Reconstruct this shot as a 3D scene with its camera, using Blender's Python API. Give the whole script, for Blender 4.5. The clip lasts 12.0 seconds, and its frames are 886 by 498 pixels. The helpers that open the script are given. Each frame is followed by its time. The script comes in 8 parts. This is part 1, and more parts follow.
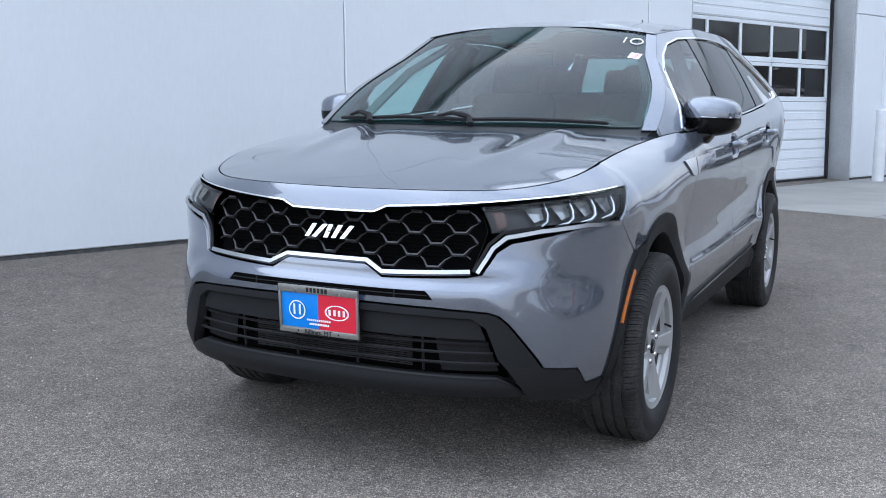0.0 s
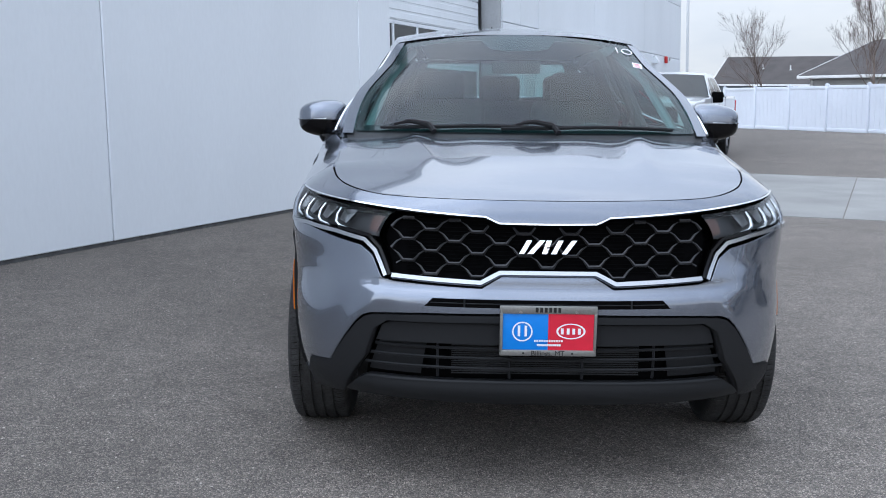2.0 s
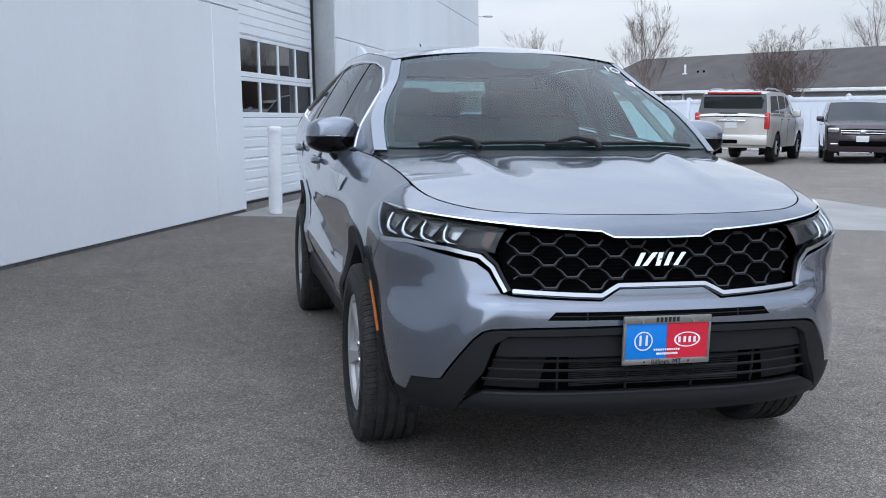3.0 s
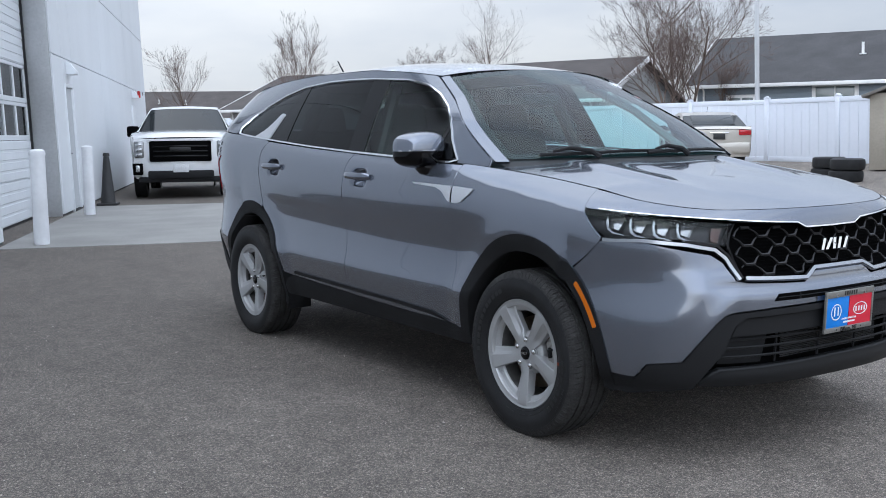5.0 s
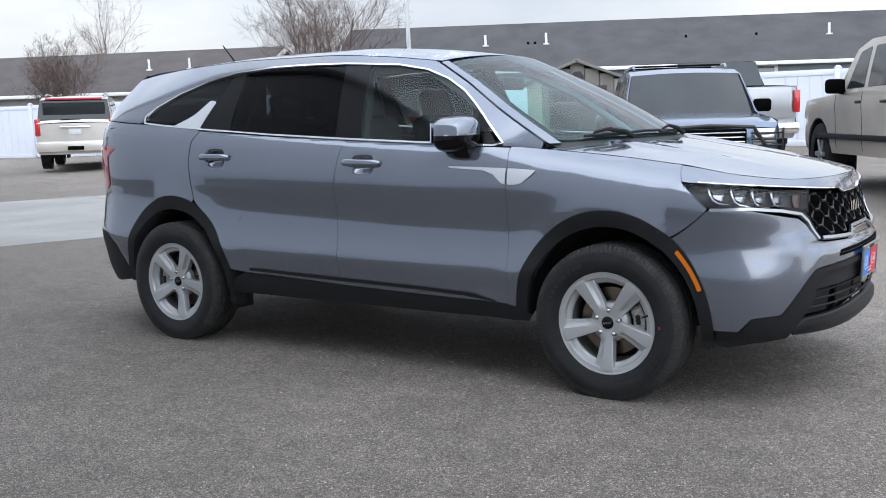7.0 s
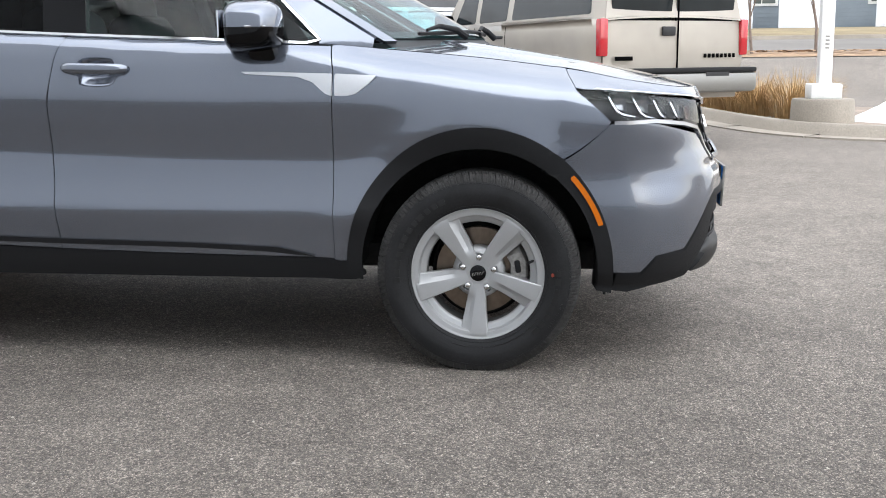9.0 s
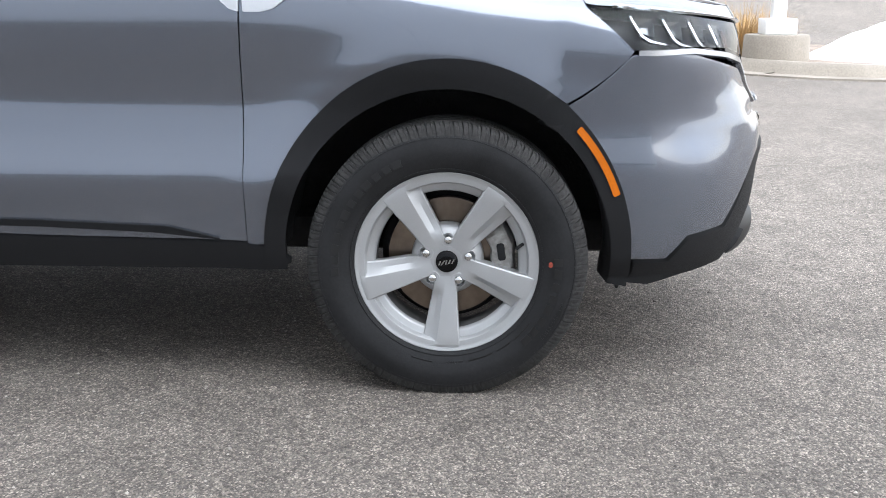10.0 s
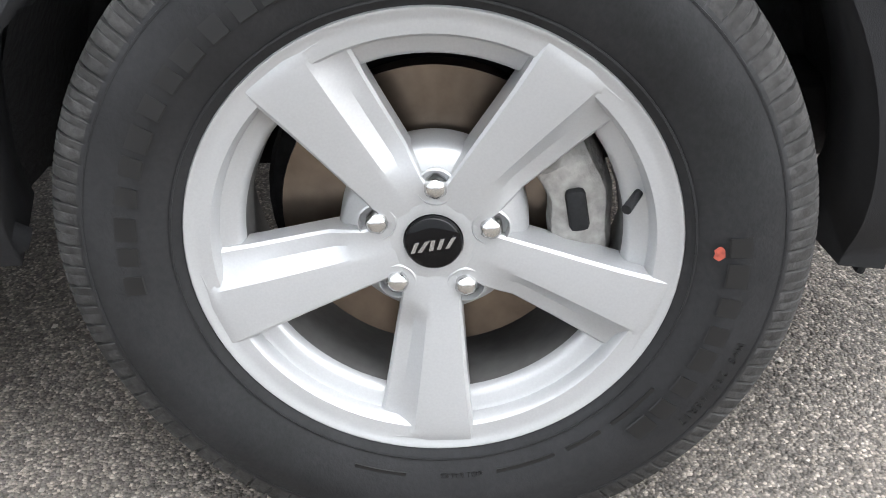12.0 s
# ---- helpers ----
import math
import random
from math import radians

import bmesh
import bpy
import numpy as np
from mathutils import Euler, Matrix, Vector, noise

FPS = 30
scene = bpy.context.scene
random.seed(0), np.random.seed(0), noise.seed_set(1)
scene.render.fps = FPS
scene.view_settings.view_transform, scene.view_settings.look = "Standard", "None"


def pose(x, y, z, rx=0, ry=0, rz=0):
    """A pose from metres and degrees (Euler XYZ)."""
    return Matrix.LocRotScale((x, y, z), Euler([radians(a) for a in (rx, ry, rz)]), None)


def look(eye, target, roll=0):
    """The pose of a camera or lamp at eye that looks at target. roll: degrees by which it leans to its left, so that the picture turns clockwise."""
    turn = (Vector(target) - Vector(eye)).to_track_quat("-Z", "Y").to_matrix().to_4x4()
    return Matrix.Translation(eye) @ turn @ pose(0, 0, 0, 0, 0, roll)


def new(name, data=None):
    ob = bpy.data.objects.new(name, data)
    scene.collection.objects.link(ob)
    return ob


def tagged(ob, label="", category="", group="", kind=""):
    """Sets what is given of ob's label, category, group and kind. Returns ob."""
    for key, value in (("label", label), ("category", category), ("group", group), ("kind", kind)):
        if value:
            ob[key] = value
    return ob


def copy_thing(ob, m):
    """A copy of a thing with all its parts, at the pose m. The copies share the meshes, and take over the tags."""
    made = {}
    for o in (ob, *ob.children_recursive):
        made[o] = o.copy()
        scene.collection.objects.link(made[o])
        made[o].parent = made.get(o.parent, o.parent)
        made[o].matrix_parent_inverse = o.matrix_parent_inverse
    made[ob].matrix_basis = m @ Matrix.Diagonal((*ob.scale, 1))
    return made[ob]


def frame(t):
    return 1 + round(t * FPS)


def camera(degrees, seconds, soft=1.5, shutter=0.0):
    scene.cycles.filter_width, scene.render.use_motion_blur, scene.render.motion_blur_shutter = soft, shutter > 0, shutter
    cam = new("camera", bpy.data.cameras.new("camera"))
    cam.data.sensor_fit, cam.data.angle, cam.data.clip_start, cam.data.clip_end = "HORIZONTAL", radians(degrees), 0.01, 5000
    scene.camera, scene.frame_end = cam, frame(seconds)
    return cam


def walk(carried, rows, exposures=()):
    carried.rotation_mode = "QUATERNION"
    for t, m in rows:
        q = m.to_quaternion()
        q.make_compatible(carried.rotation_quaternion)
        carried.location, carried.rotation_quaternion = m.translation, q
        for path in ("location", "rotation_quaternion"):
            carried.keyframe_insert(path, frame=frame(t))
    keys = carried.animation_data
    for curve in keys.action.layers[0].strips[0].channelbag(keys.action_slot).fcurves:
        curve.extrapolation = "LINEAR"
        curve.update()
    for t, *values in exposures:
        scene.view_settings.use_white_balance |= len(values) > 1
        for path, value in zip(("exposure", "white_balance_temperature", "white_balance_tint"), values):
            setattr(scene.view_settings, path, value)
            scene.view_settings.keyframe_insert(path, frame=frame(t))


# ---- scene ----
cam = camera(47.2, 12.0, soft=0.95)
PATH = [
    (0, (1.808, -3.738, 1.29), (0.951, -1.956, 0.992), 0.6),
    (0.5, (1.321, -3.917, 1.313), (0.648, -2.058, 1.004), 0.5),
    (1, (0.787, -4.01, 1.31), (0.324, -2.089, 1.005), 0.4),
    (1.5, (0.238, -4.117, 1.31), (0.0, -2.155, 1.008), 0.4),
    (2, (-0.32, -4.122, 1.312), (-0.333, -2.143, 1.019), 0.6),
    (2.5, (-0.888, -4.092, 1.304), (-0.675, -2.123, 1.027), 0.8),
    (3, (-1.442, -4.006, 1.306), (-1.016, -2.069, 1.047), 0.6),
    (3.2, (-1.671, -3.968, 1.308), (-1.158, -2.051, 1.056), 0.6),
    (4.8, (-3.382, -3.411, 1.296), (-2.32, -1.731, 1.071), -0.5),
    (5, (-3.568, -3.325, 1.294), (-2.454, -1.68, 1.067), -0.7),
    (5.5, (-4.055, -3.053, 1.282), (-2.805, -1.508, 1.052), -1.0),
    (6, (-4.455, -2.711, 1.297), (-3.075, -1.283, 1.056), -1.3),
    (6.5, (-4.813, -2.326, 1.304), (-3.3, -1.042, 1.054), -1.5),
    (7, (-5.044, -1.888, 1.306), (-3.395, -0.786, 1.045), -1.6),
    (7.2, (-5.103, -1.711, 1.308), (-3.405, -0.689, 1.037), -1.7),
    (8.8, (-4.555, -0.412, 1.115), (-2.611, -0.102, 0.761), -0.7),
    (9, (-4.372, -0.328, 1.109), (-2.424, -0.075, 0.735), -0.6),
    (9.5, (-3.883, -0.175, 1.071), (-1.937, -0.019, 0.639), -0.2),
    (10, (-3.395, -0.126, 1.026), (-1.46, -0.021, 0.533), 0.0),
    (10.5, (-2.936, -0.084, 0.96), (-1.016, -0.009, 0.406), 0.1),
    (11, (-2.482, -0.075, 0.915), (-0.596, -0.012, 0.254), 0.2),
    (11.5, (-2.105, -0.053, 0.86), (-0.265, 0.016, 0.08), -0.4),
    (12, (-1.752, -0.043, 0.818), (0.0, 0.027, -0.145), -1.9),
]
walk(cam, [(t, look(eye, target, roll)) for t, eye, target, roll in PATH],
     [(0, 0.36, 5350, 10), (3.2, 0.1, 5450, 10), (5.5, 0.2, 5550, 10), (7.2, 0.50, 5750, 10), (8.8, 0.75, 6080, 10), (10.5, 1.34, 5850, 10), (11.3, 1.76, 5950, 10), (12, 1.92, 6150, 10)])

# ---- world, sun, exposure ----
world = bpy.data.worlds.new("sky")
world.use_nodes = True
scene.world = world
SUN_UP, SUN_TURN = 24.0, 240.0   # degrees; the clouds are thinnest behind the camera's half of the yard
wt = world.node_tree
wt.nodes.clear()
w_out, w_bg = wt.nodes.new("ShaderNodeOutputWorld"), wt.nodes.new("ShaderNodeBackground")
w_sky = wt.nodes.new("ShaderNodeTexSky")
w_sky.sky_type, w_sky.sun_disc = "NISHITA", False
w_sky.sun_elevation, w_sky.sun_rotation = radians(SUN_UP), radians(SUN_TURN)
w_co, w_map, w_cloud, w_ramp, w_gain, w_mix = (wt.nodes.new(n) for n in ("ShaderNodeTexCoord", "ShaderNodeMapping", "ShaderNodeTexNoise", "ShaderNodeValToRGB", "ShaderNodeMix", "ShaderNodeMix"))
w_map.inputs["Scale"].default_value = (1.6, 1.6, 5.5)
w_cloud.inputs["Scale"].default_value, w_cloud.inputs["Detail"].default_value, w_cloud.inputs["Roughness"].default_value = 1.1, 6, 0.52
w_ramp.color_ramp.elements[0].position, w_ramp.color_ramp.elements[0].color = 0.33, (5.9, 6.2, 6.8, 1)
w_ramp.color_ramp.elements[1].position, w_ramp.color_ramp.elements[1].color = 0.66, (9.7, 9.4, 8.9, 1)
w_mix.data_type = "RGBA"
w_mix.inputs["Factor"].default_value = 0.93
w_bg.inputs["Strength"].default_value = 0.10
wt.links.new(w_co.outputs["Generated"], w_map.inputs["Vector"])
wt.links.new(w_map.outputs["Vector"], w_cloud.inputs["Vector"])
wt.links.new(w_cloud.outputs["Fac"], w_ramp.inputs["Fac"])
# an overcast dome is brighter overhead than at its rim
w_sep, w_up, w_dome = wt.nodes.new("ShaderNodeSeparateXYZ"), wt.nodes.new("ShaderNodeMapRange"), wt.nodes.new("ShaderNodeMix")
w_up.inputs["From Min"].default_value, w_up.inputs["From Max"].default_value = 0.0, 1.0
w_up.inputs["To Min"].default_value, w_up.inputs["To Max"].default_value = 0.92, 1.9
w_dome.data_type, w_dome.blend_type = "RGBA", "MULTIPLY"
w_dome.inputs["Factor"].default_value = 1
wt.links.new(w_co.outputs["Generated"], w_sep.inputs["Vector"])
wt.links.new(w_sep.outputs["Z"], w_up.inputs["Value"])
wt.links.new(w_ramp.outputs["Color"], w_dome.inputs["A"])
wt.links.new(w_up.outputs["Result"], w_dome.inputs["B"])
w_dot, w_side, w_lit = wt.nodes.new("ShaderNodeVectorMath"), wt.nodes.new("ShaderNodeMapRange"), wt.nodes.new("ShaderNodeMix")
w_dot.operation = "DOT_PRODUCT"
w_dot.inputs[1].default_value = (math.sin(radians(SUN_TURN)), math.cos(radians(SUN_TURN)), 0)
w_side.inputs["From Min"].default_value, w_side.inputs["From Max"].default_value = -1.0, 1.0
w_side.inputs["To Min"].default_value, w_side.inputs["To Max"].default_value = 0.80, 1.85
w_lit.data_type, w_lit.blend_type = "RGBA", "MULTIPLY"
w_lit.inputs["Factor"].default_value = 1
wt.links.new(w_co.outputs["Generated"], w_dot.inputs[0])
wt.links.new(w_dot.outputs["Value"], w_side.inputs["Value"])
wt.links.new(w_dome.outputs["Result"], w_lit.inputs["A"])
wt.links.new(w_side.outputs["Result"], w_lit.inputs["B"])
# haze warms the lowest clouds
w_low, w_warm = wt.nodes.new("ShaderNodeMapRange"), wt.nodes.new("ShaderNodeMix")
w_low.inputs["From Min"].default_value, w_low.inputs["From Max"].default_value = 0.0, 0.30
w_low.inputs["To Min"].default_value, w_low.inputs["To Max"].default_value = 1.0, 0.0
w_warm.data_type, w_warm.blend_type = "RGBA", "MULTIPLY"
w_warm.inputs["B"].default_value = (1.06, 1.0, 0.90, 1)
wt.links.new(w_sep.outputs["Z"], w_low.inputs["Value"])
wt.links.new(w_low.outputs["Result"], w_warm.inputs["Factor"])
wt.links.new(w_lit.outputs["Result"], w_warm.inputs["A"])
wt.links.new(w_sky.outputs["Color"], w_mix.inputs["A"])
wt.links.new(w_warm.outputs["Result"], w_mix.inputs["B"])
wt.links.new(w_mix.outputs["Result"], w_bg.inputs["Color"])
wt.links.new(w_bg.outputs["Background"], w_out.inputs["Surface"])
sun = new("sun", bpy.data.lights.new("sun", "SUN"))
sun.data.energy, sun.data.angle, sun.data.color = 0.6, radians(80), (1.0, 0.95, 0.87)
sun.matrix_world = look((0, 0, 30), (-math.sin(radians(SUN_TURN)), -math.cos(radians(SUN_TURN)), 30 - math.tan(radians(SUN_UP + 12))))


# ---- materials ----
def material(name, color, rough=0.5, metal=0.0, spec=0.5, coat=0.0, grain=0.0, scale=40.0, stain=0.0, stain_scale=1.5, bump=0.0, bump_scale=None, vary=0.0, streak=1.0, tint=None, **more):
    """Principled paint: grain and stain move the colour at two scales, bump gives relief, vary differs from piece to piece."""
    m = bpy.data.materials.new(name)
    m.use_nodes = True
    t, p = m.node_tree, m.node_tree.nodes["Principled BSDF"]
    p.inputs["Roughness"].default_value, p.inputs["Metallic"].default_value, p.inputs["Specular IOR Level"].default_value = rough, metal, spec
    p.inputs["Coat Weight"].default_value, p.inputs["Coat Roughness"].default_value = coat, 0.03
    for key, value in more.items():
        p.inputs[key.replace("_", " ")].default_value = value
    co = t.nodes.new("ShaderNodeTexCoord")
    rgb = t.nodes.new("ShaderNodeRGB")
    rgb.outputs[0].default_value = (*color, 1)
    last = rgb.outputs[0]
    for amount, sc, detail in ((grain, scale, 5), (stain, stain_scale, 7)):
        if not amount:
            continue
        mp, nz, rp, mx = (t.nodes.new(n) for n in ("ShaderNodeMapping", "ShaderNodeTexNoise", "ShaderNodeMapRange", "ShaderNodeMix"))
        mp.inputs["Scale"].default_value = (1, 1, streak)
        nz.inputs["Scale"].default_value, nz.inputs["Detail"].default_value = sc, detail
        rp.inputs["From Min"].default_value, rp.inputs["From Max"].default_value = 0.3, 0.7
        rp.inputs["To Min"].default_value, rp.inputs["To Max"].default_value = 1 - amount, 1 + amount
        mx.data_type, mx.blend_type = "RGBA", "MULTIPLY"
        mx.inputs["Factor"].default_value = 1
        t.links.new(co.outputs["Object"], mp.inputs["Vector"])
        t.links.new(mp.outputs["Vector"], nz.inputs["Vector"])
        t.links.new(nz.outputs["Fac"], rp.inputs["Value"])
        t.links.new(last, mx.inputs["A"])
        t.links.new(rp.outputs["Result"], mx.inputs["B"])
        last = mx.outputs["Result"]
    if vary:
        info, rp, mx = t.nodes.new("ShaderNodeObjectInfo"), t.nodes.new("ShaderNodeMapRange"), t.nodes.new("ShaderNodeMix")
        rp.inputs["To Min"].default_value, rp.inputs["To Max"].default_value = 1 - vary, 1 + vary
        mx.data_type, mx.blend_type = "RGBA", "MULTIPLY"
        mx.inputs["Factor"].default_value = 1
        t.links.new(info.outputs["Random"], rp.inputs["Value"])
        t.links.new(last, mx.inputs["A"])
        t.links.new(rp.outputs["Result"], mx.inputs["B"])
        last = mx.outputs["Result"]
    t.links.new(last, p.inputs["Base Color"])
    if bump:
        nz, bp = t.nodes.new("ShaderNodeTexNoise"), t.nodes.new("ShaderNodeBump")
        nz.inputs["Scale"].default_value, nz.inputs["Detail"].default_value = bump_scale or scale, 6
        bp.inputs["Strength"].default_value, bp.inputs["Distance"].default_value = bump, 0.01
        t.links.new(co.outputs["Object"], nz.inputs["Vector"])
        t.links.new(nz.outputs["Fac"], bp.inputs["Height"])
        t.links.new(bp.outputs["Normal"], p.inputs["Normal"])
    return m


def glass(name, color, rough=0.0):
    return material(name, color, rough, 0, 0.5, Transmission_Weight=1.0, IOR=1.45)


def pane(name, color, gloss=0.5):
    """Thin tinted window: straight-through tint with a mirror film on top."""
    m = bpy.data.materials.new(name)
    m.use_nodes = True
    t = m.node_tree
    t.nodes.clear()
    out, mix, fr, tr, gl = (t.nodes.new(n) for n in ("ShaderNodeOutputMaterial", "ShaderNodeMixShader", "ShaderNodeLayerWeight", "ShaderNodeBsdfTransparent", "ShaderNodeBsdfGlossy"))
    fr.inputs["Blend"].default_value = 0.5
    steep, rise = t.nodes.new("ShaderNodeMath"), t.nodes.new("ShaderNodeMapRange")
    steep.operation = "POWER"
    steep.inputs[1].default_value = 4.6
    rise.inputs["To Min"].default_value, rise.inputs["To Max"].default_value = 0.15 * gloss, 1.0
    t.links.new(fr.outputs["Facing"], steep.inputs[0])
    t.links.new(steep.outputs[0], rise.inputs["Value"])
    tr.inputs["Color"].default_value = (*color, 1)
    gl.inputs["Roughness"].default_value = 0.015
    t.links.new(rise.outputs["Result"], mix.inputs["Fac"])
    t.links.new(tr.outputs["BSDF"], mix.inputs[1])
    t.links.new(gl.outputs["BSDF"], mix.inputs[2])
    t.links.new(mix.outputs["Shader"], out.inputs["Surface"])
    return m


def aggregate(name, dark, light, scale, rough, bump, stain, patch, seal):
    """Stones in a dark binder: each cell of two patterns has its own tone, with darker gaps between the stones. seal:
    painted shade factors by and away from the building.
    """
    m = bpy.data.materials.new(name)
    m.use_nodes = True
    t, p = m.node_tree, m.node_tree.nodes["Principled BSDF"]
    p.inputs["Roughness"].default_value, p.inputs["Specular IOR Level"].default_value = rough, 0.30
    co = t.nodes.new("ShaderNodeTexCoord")

    def node(kind, **values):
        n = t.nodes.new(kind)
        for key, value in values.items():
            n.inputs[key].default_value = value
        if "Vector" in n.inputs:
            t.links.new(co.outputs["Object"], n.inputs["Vector"])
        return n

    def spread(source, a, b, lo, hi):
        r = node("ShaderNodeMapRange")
        for key, value in (("From Min", a), ("From Max", b), ("To Min", lo), ("To Max", hi)):
            r.inputs[key].default_value = value
        t.links.new(source, r.inputs["Value"])
        return r.outputs["Result"]

    def times(colour, factor):
        x = t.nodes.new("ShaderNodeMix")
        x.data_type, x.blend_type = "RGBA", "MULTIPLY"
        x.inputs["Factor"].default_value = 1
        t.links.new(colour, x.inputs["A"])
        t.links.new(factor, x.inputs["B"])
        return x.outputs["Result"]

    stones, chips = node("ShaderNodeTexVoronoi", Scale=scale), node("ShaderNodeTexVoronoi", Scale=scale * 0.42)
    tone, chip_tone = t.nodes.new("ShaderNodeSeparateColor"), t.nodes.new("ShaderNodeSeparateColor")
    t.links.new(stones.outputs["Color"], tone.inputs["Color"])
    t.links.new(chips.outputs["Color"], chip_tone.inputs["Color"])
    ramp = t.nodes.new("ShaderNodeValToRGB")
    e = ramp.color_ramp.elements
    e[0].position, e[0].color = 0.0, (*dark, 1)
    e[1].position, e[1].color = 1.0, (*light, 1)
    for at, k in ((0.55, 0.22), (0.80, 0.42), (0.93, 0.72)):
        e.new(at).color = (*[d + k * (l - d) for d, l in zip(dark, light)], 1)
    t.links.new(tone.outputs[0], ramp.inputs["Fac"])
    col = times(ramp.outputs["Color"], spread(stones.outputs["Distance"], 0.30, 0.85, 1.05, 0.68))
    col = times(col, spread(chip_tone.outputs[1], 0.0, 1.0, 0.73, 1.29))
    for sc, detail, amount in ((7.0, 8, stain), (1.7, 6, stain * 0.8), (0.38, 7, patch)):
        n = node("ShaderNodeTexNoise", Scale=sc, Detail=detail)
        col = times(col, spread(n.outputs["Fac"], 0.3, 0.7, 1 - amount, 1 + amount))
    # shade painted into the colour: darker along the building, paler further out, ragged edge
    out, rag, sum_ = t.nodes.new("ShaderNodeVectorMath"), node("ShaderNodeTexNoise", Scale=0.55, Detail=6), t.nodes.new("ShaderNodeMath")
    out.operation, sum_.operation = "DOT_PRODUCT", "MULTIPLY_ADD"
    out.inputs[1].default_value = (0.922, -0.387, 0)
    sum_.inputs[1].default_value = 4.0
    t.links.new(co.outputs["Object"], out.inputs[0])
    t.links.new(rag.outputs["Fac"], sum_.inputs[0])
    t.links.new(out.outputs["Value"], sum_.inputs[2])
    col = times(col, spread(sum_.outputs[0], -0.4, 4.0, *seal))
    t.links.new(col, p.inputs["Base Color"])
    add, bp = t.nodes.new("ShaderNodeMath"), t.nodes.new("ShaderNodeBump")
    t.links.new(stones.outputs["Distance"], add.inputs[0])
    t.links.new(chips.outputs["Distance"], add.inputs[1])
    bp.invert = True
    bp.inputs["Strength"].default_value, bp.inputs["Distance"].default_value = bump, 0.006
    t.links.new(add.outputs[0], bp.inputs["Height"])
    t.links.new(bp.outputs["Normal"], p.inputs["Normal"])
    return m


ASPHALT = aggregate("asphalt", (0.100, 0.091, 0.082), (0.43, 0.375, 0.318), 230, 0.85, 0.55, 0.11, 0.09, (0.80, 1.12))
CONCRETE = material("apron concrete", (0.27, 0.265, 0.25), 0.85, grain=0.10, scale=60, stain=0.16, stain_scale=0.9, bump=0.25, bump_scale=120, vary=0.05)
KERB = material("kerb concrete", (0.28, 0.25, 0.21), 0.88, grain=0.12, scale=50, stain=0.18, bump=0.3)
WALL_PAINT = material("painted concrete wall", (0.71, 0.735, 0.76), 0.62, grain=0.015, scale=30, stain=0.035, stain_scale=0.7, bump=0.06, bump_scale=55, streak=0.35)
JOINT = material("joint sealant", (0.50, 0.52, 0.54), 0.8, grain=0.1)
BASE_DARK = material("dark base strip", (0.10, 0.10, 0.10), 0.9, grain=0.3, scale=20)
DOOR_WHITE = material("white enamel", (0.76, 0.79, 0.82), 0.35, grain=0.02, scale=12, stain=0.04, stain_scale=1.2)
JAMB_GREY = material("galvanised jamb", (0.42, 0.43, 0.44), 0.5, 0.3, grain=0.06, scale=25, stain=0.1)
SEAL = material("black rubber seal", (0.012, 0.012, 0.013), 0.6, grain=0.1)
VINYL = material("white vinyl fence", (0.66, 0.69, 0.75), 0.4, grain=0.015, scale=8, stain=0.04, stain_scale=0.6)
BOLLARD = material("bollard sleeve", (0.74, 0.75, 0.77), 0.45, grain=0.03, scale=20, stain=0.07, stain_scale=3)
CONE_BLACK = material("black cone rubber", (0.016, 0.016, 0.017), 0.55, grain=0.2, scale=12)
PAINT = material("steel grey car paint", (0.165, 0.184, 0.226), 0.20, 0.72, coat=1.0, grain=0.05, scale=900, Coat_IOR=1.68)
CLAD = material("grained black cladding", (0.0150, 0.0153, 0.0163), 0.58, spec=0.17, grain=0.1, scale=300, stain=0.05, bump=0.15, bump_scale=900)
GLOSS_BLACK = material("gloss black trim", (0.003, 0.003, 0.0035), 0.10, spec=0.22)
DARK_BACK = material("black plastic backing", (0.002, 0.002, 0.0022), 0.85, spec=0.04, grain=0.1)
LIP_BLACK = material("smooth black lip", (0.0115, 0.012, 0.013), 0.45, spec=0.22, grain=0.08, scale=200, stain=0.06)
GRILLE_GREY = material("dark chrome grille", (0.042, 0.042, 0.044), 0.30, 0.8, grain=0.05, scale=90)
CHROME = material("chrome", (0.86, 0.87, 0.88), 0.06, 1.0)
SATIN = material("satin silver trim", (0.42, 0.43, 0.45), 0.24, 1.0, grain=0.02, scale=200)
RIM = material("silver alloy", (0.405, 0.41, 0.412), 0.43, 0.45, coat=0.3, grain=0.03, scale=400, stain=0.03, stain_scale=9)
BARREL = material("dark wheel barrel", (0.095, 0.093, 0.090), 0.6, 0.2, grain=0.12, scale=60, stain=0.3, stain_scale=12)
RUBBER = material("tyre rubber", (0.0150, 0.0152, 0.0160), 0.58, spec=0.28, grain=0.18, scale=150, stain=0.32, stain_scale=9, bump=0.08, bump_scale=300)
TREAD = material("dusty tread rubber", (0.034, 0.033, 0.032), 0.75, spec=0.25, grain=0.3, scale=120, stain=0.35, stain_scale=14, bump=0.15, bump_scale=220)
LETTER = material("raised tyre letters", (0.0060, 0.0062, 0.0066), 0.42, grain=0.1, scale=200)
ROTOR = material("brake rotor steel", (0.17, 0.135, 0.105), 0.34, 0.9, grain=0.10, scale=60, stain=0.2, stain_scale=14)
CALIPER = material("cast caliper", (0.30, 0.29, 0.275), 0.6, 0.35, grain=0.2, scale=80, stain=0.2, stain_scale=20, bump=0.3)
NUT = material("bright lug nut", (0.62, 0.62, 0.61), 0.16, 1.0, grain=0.03, scale=200)
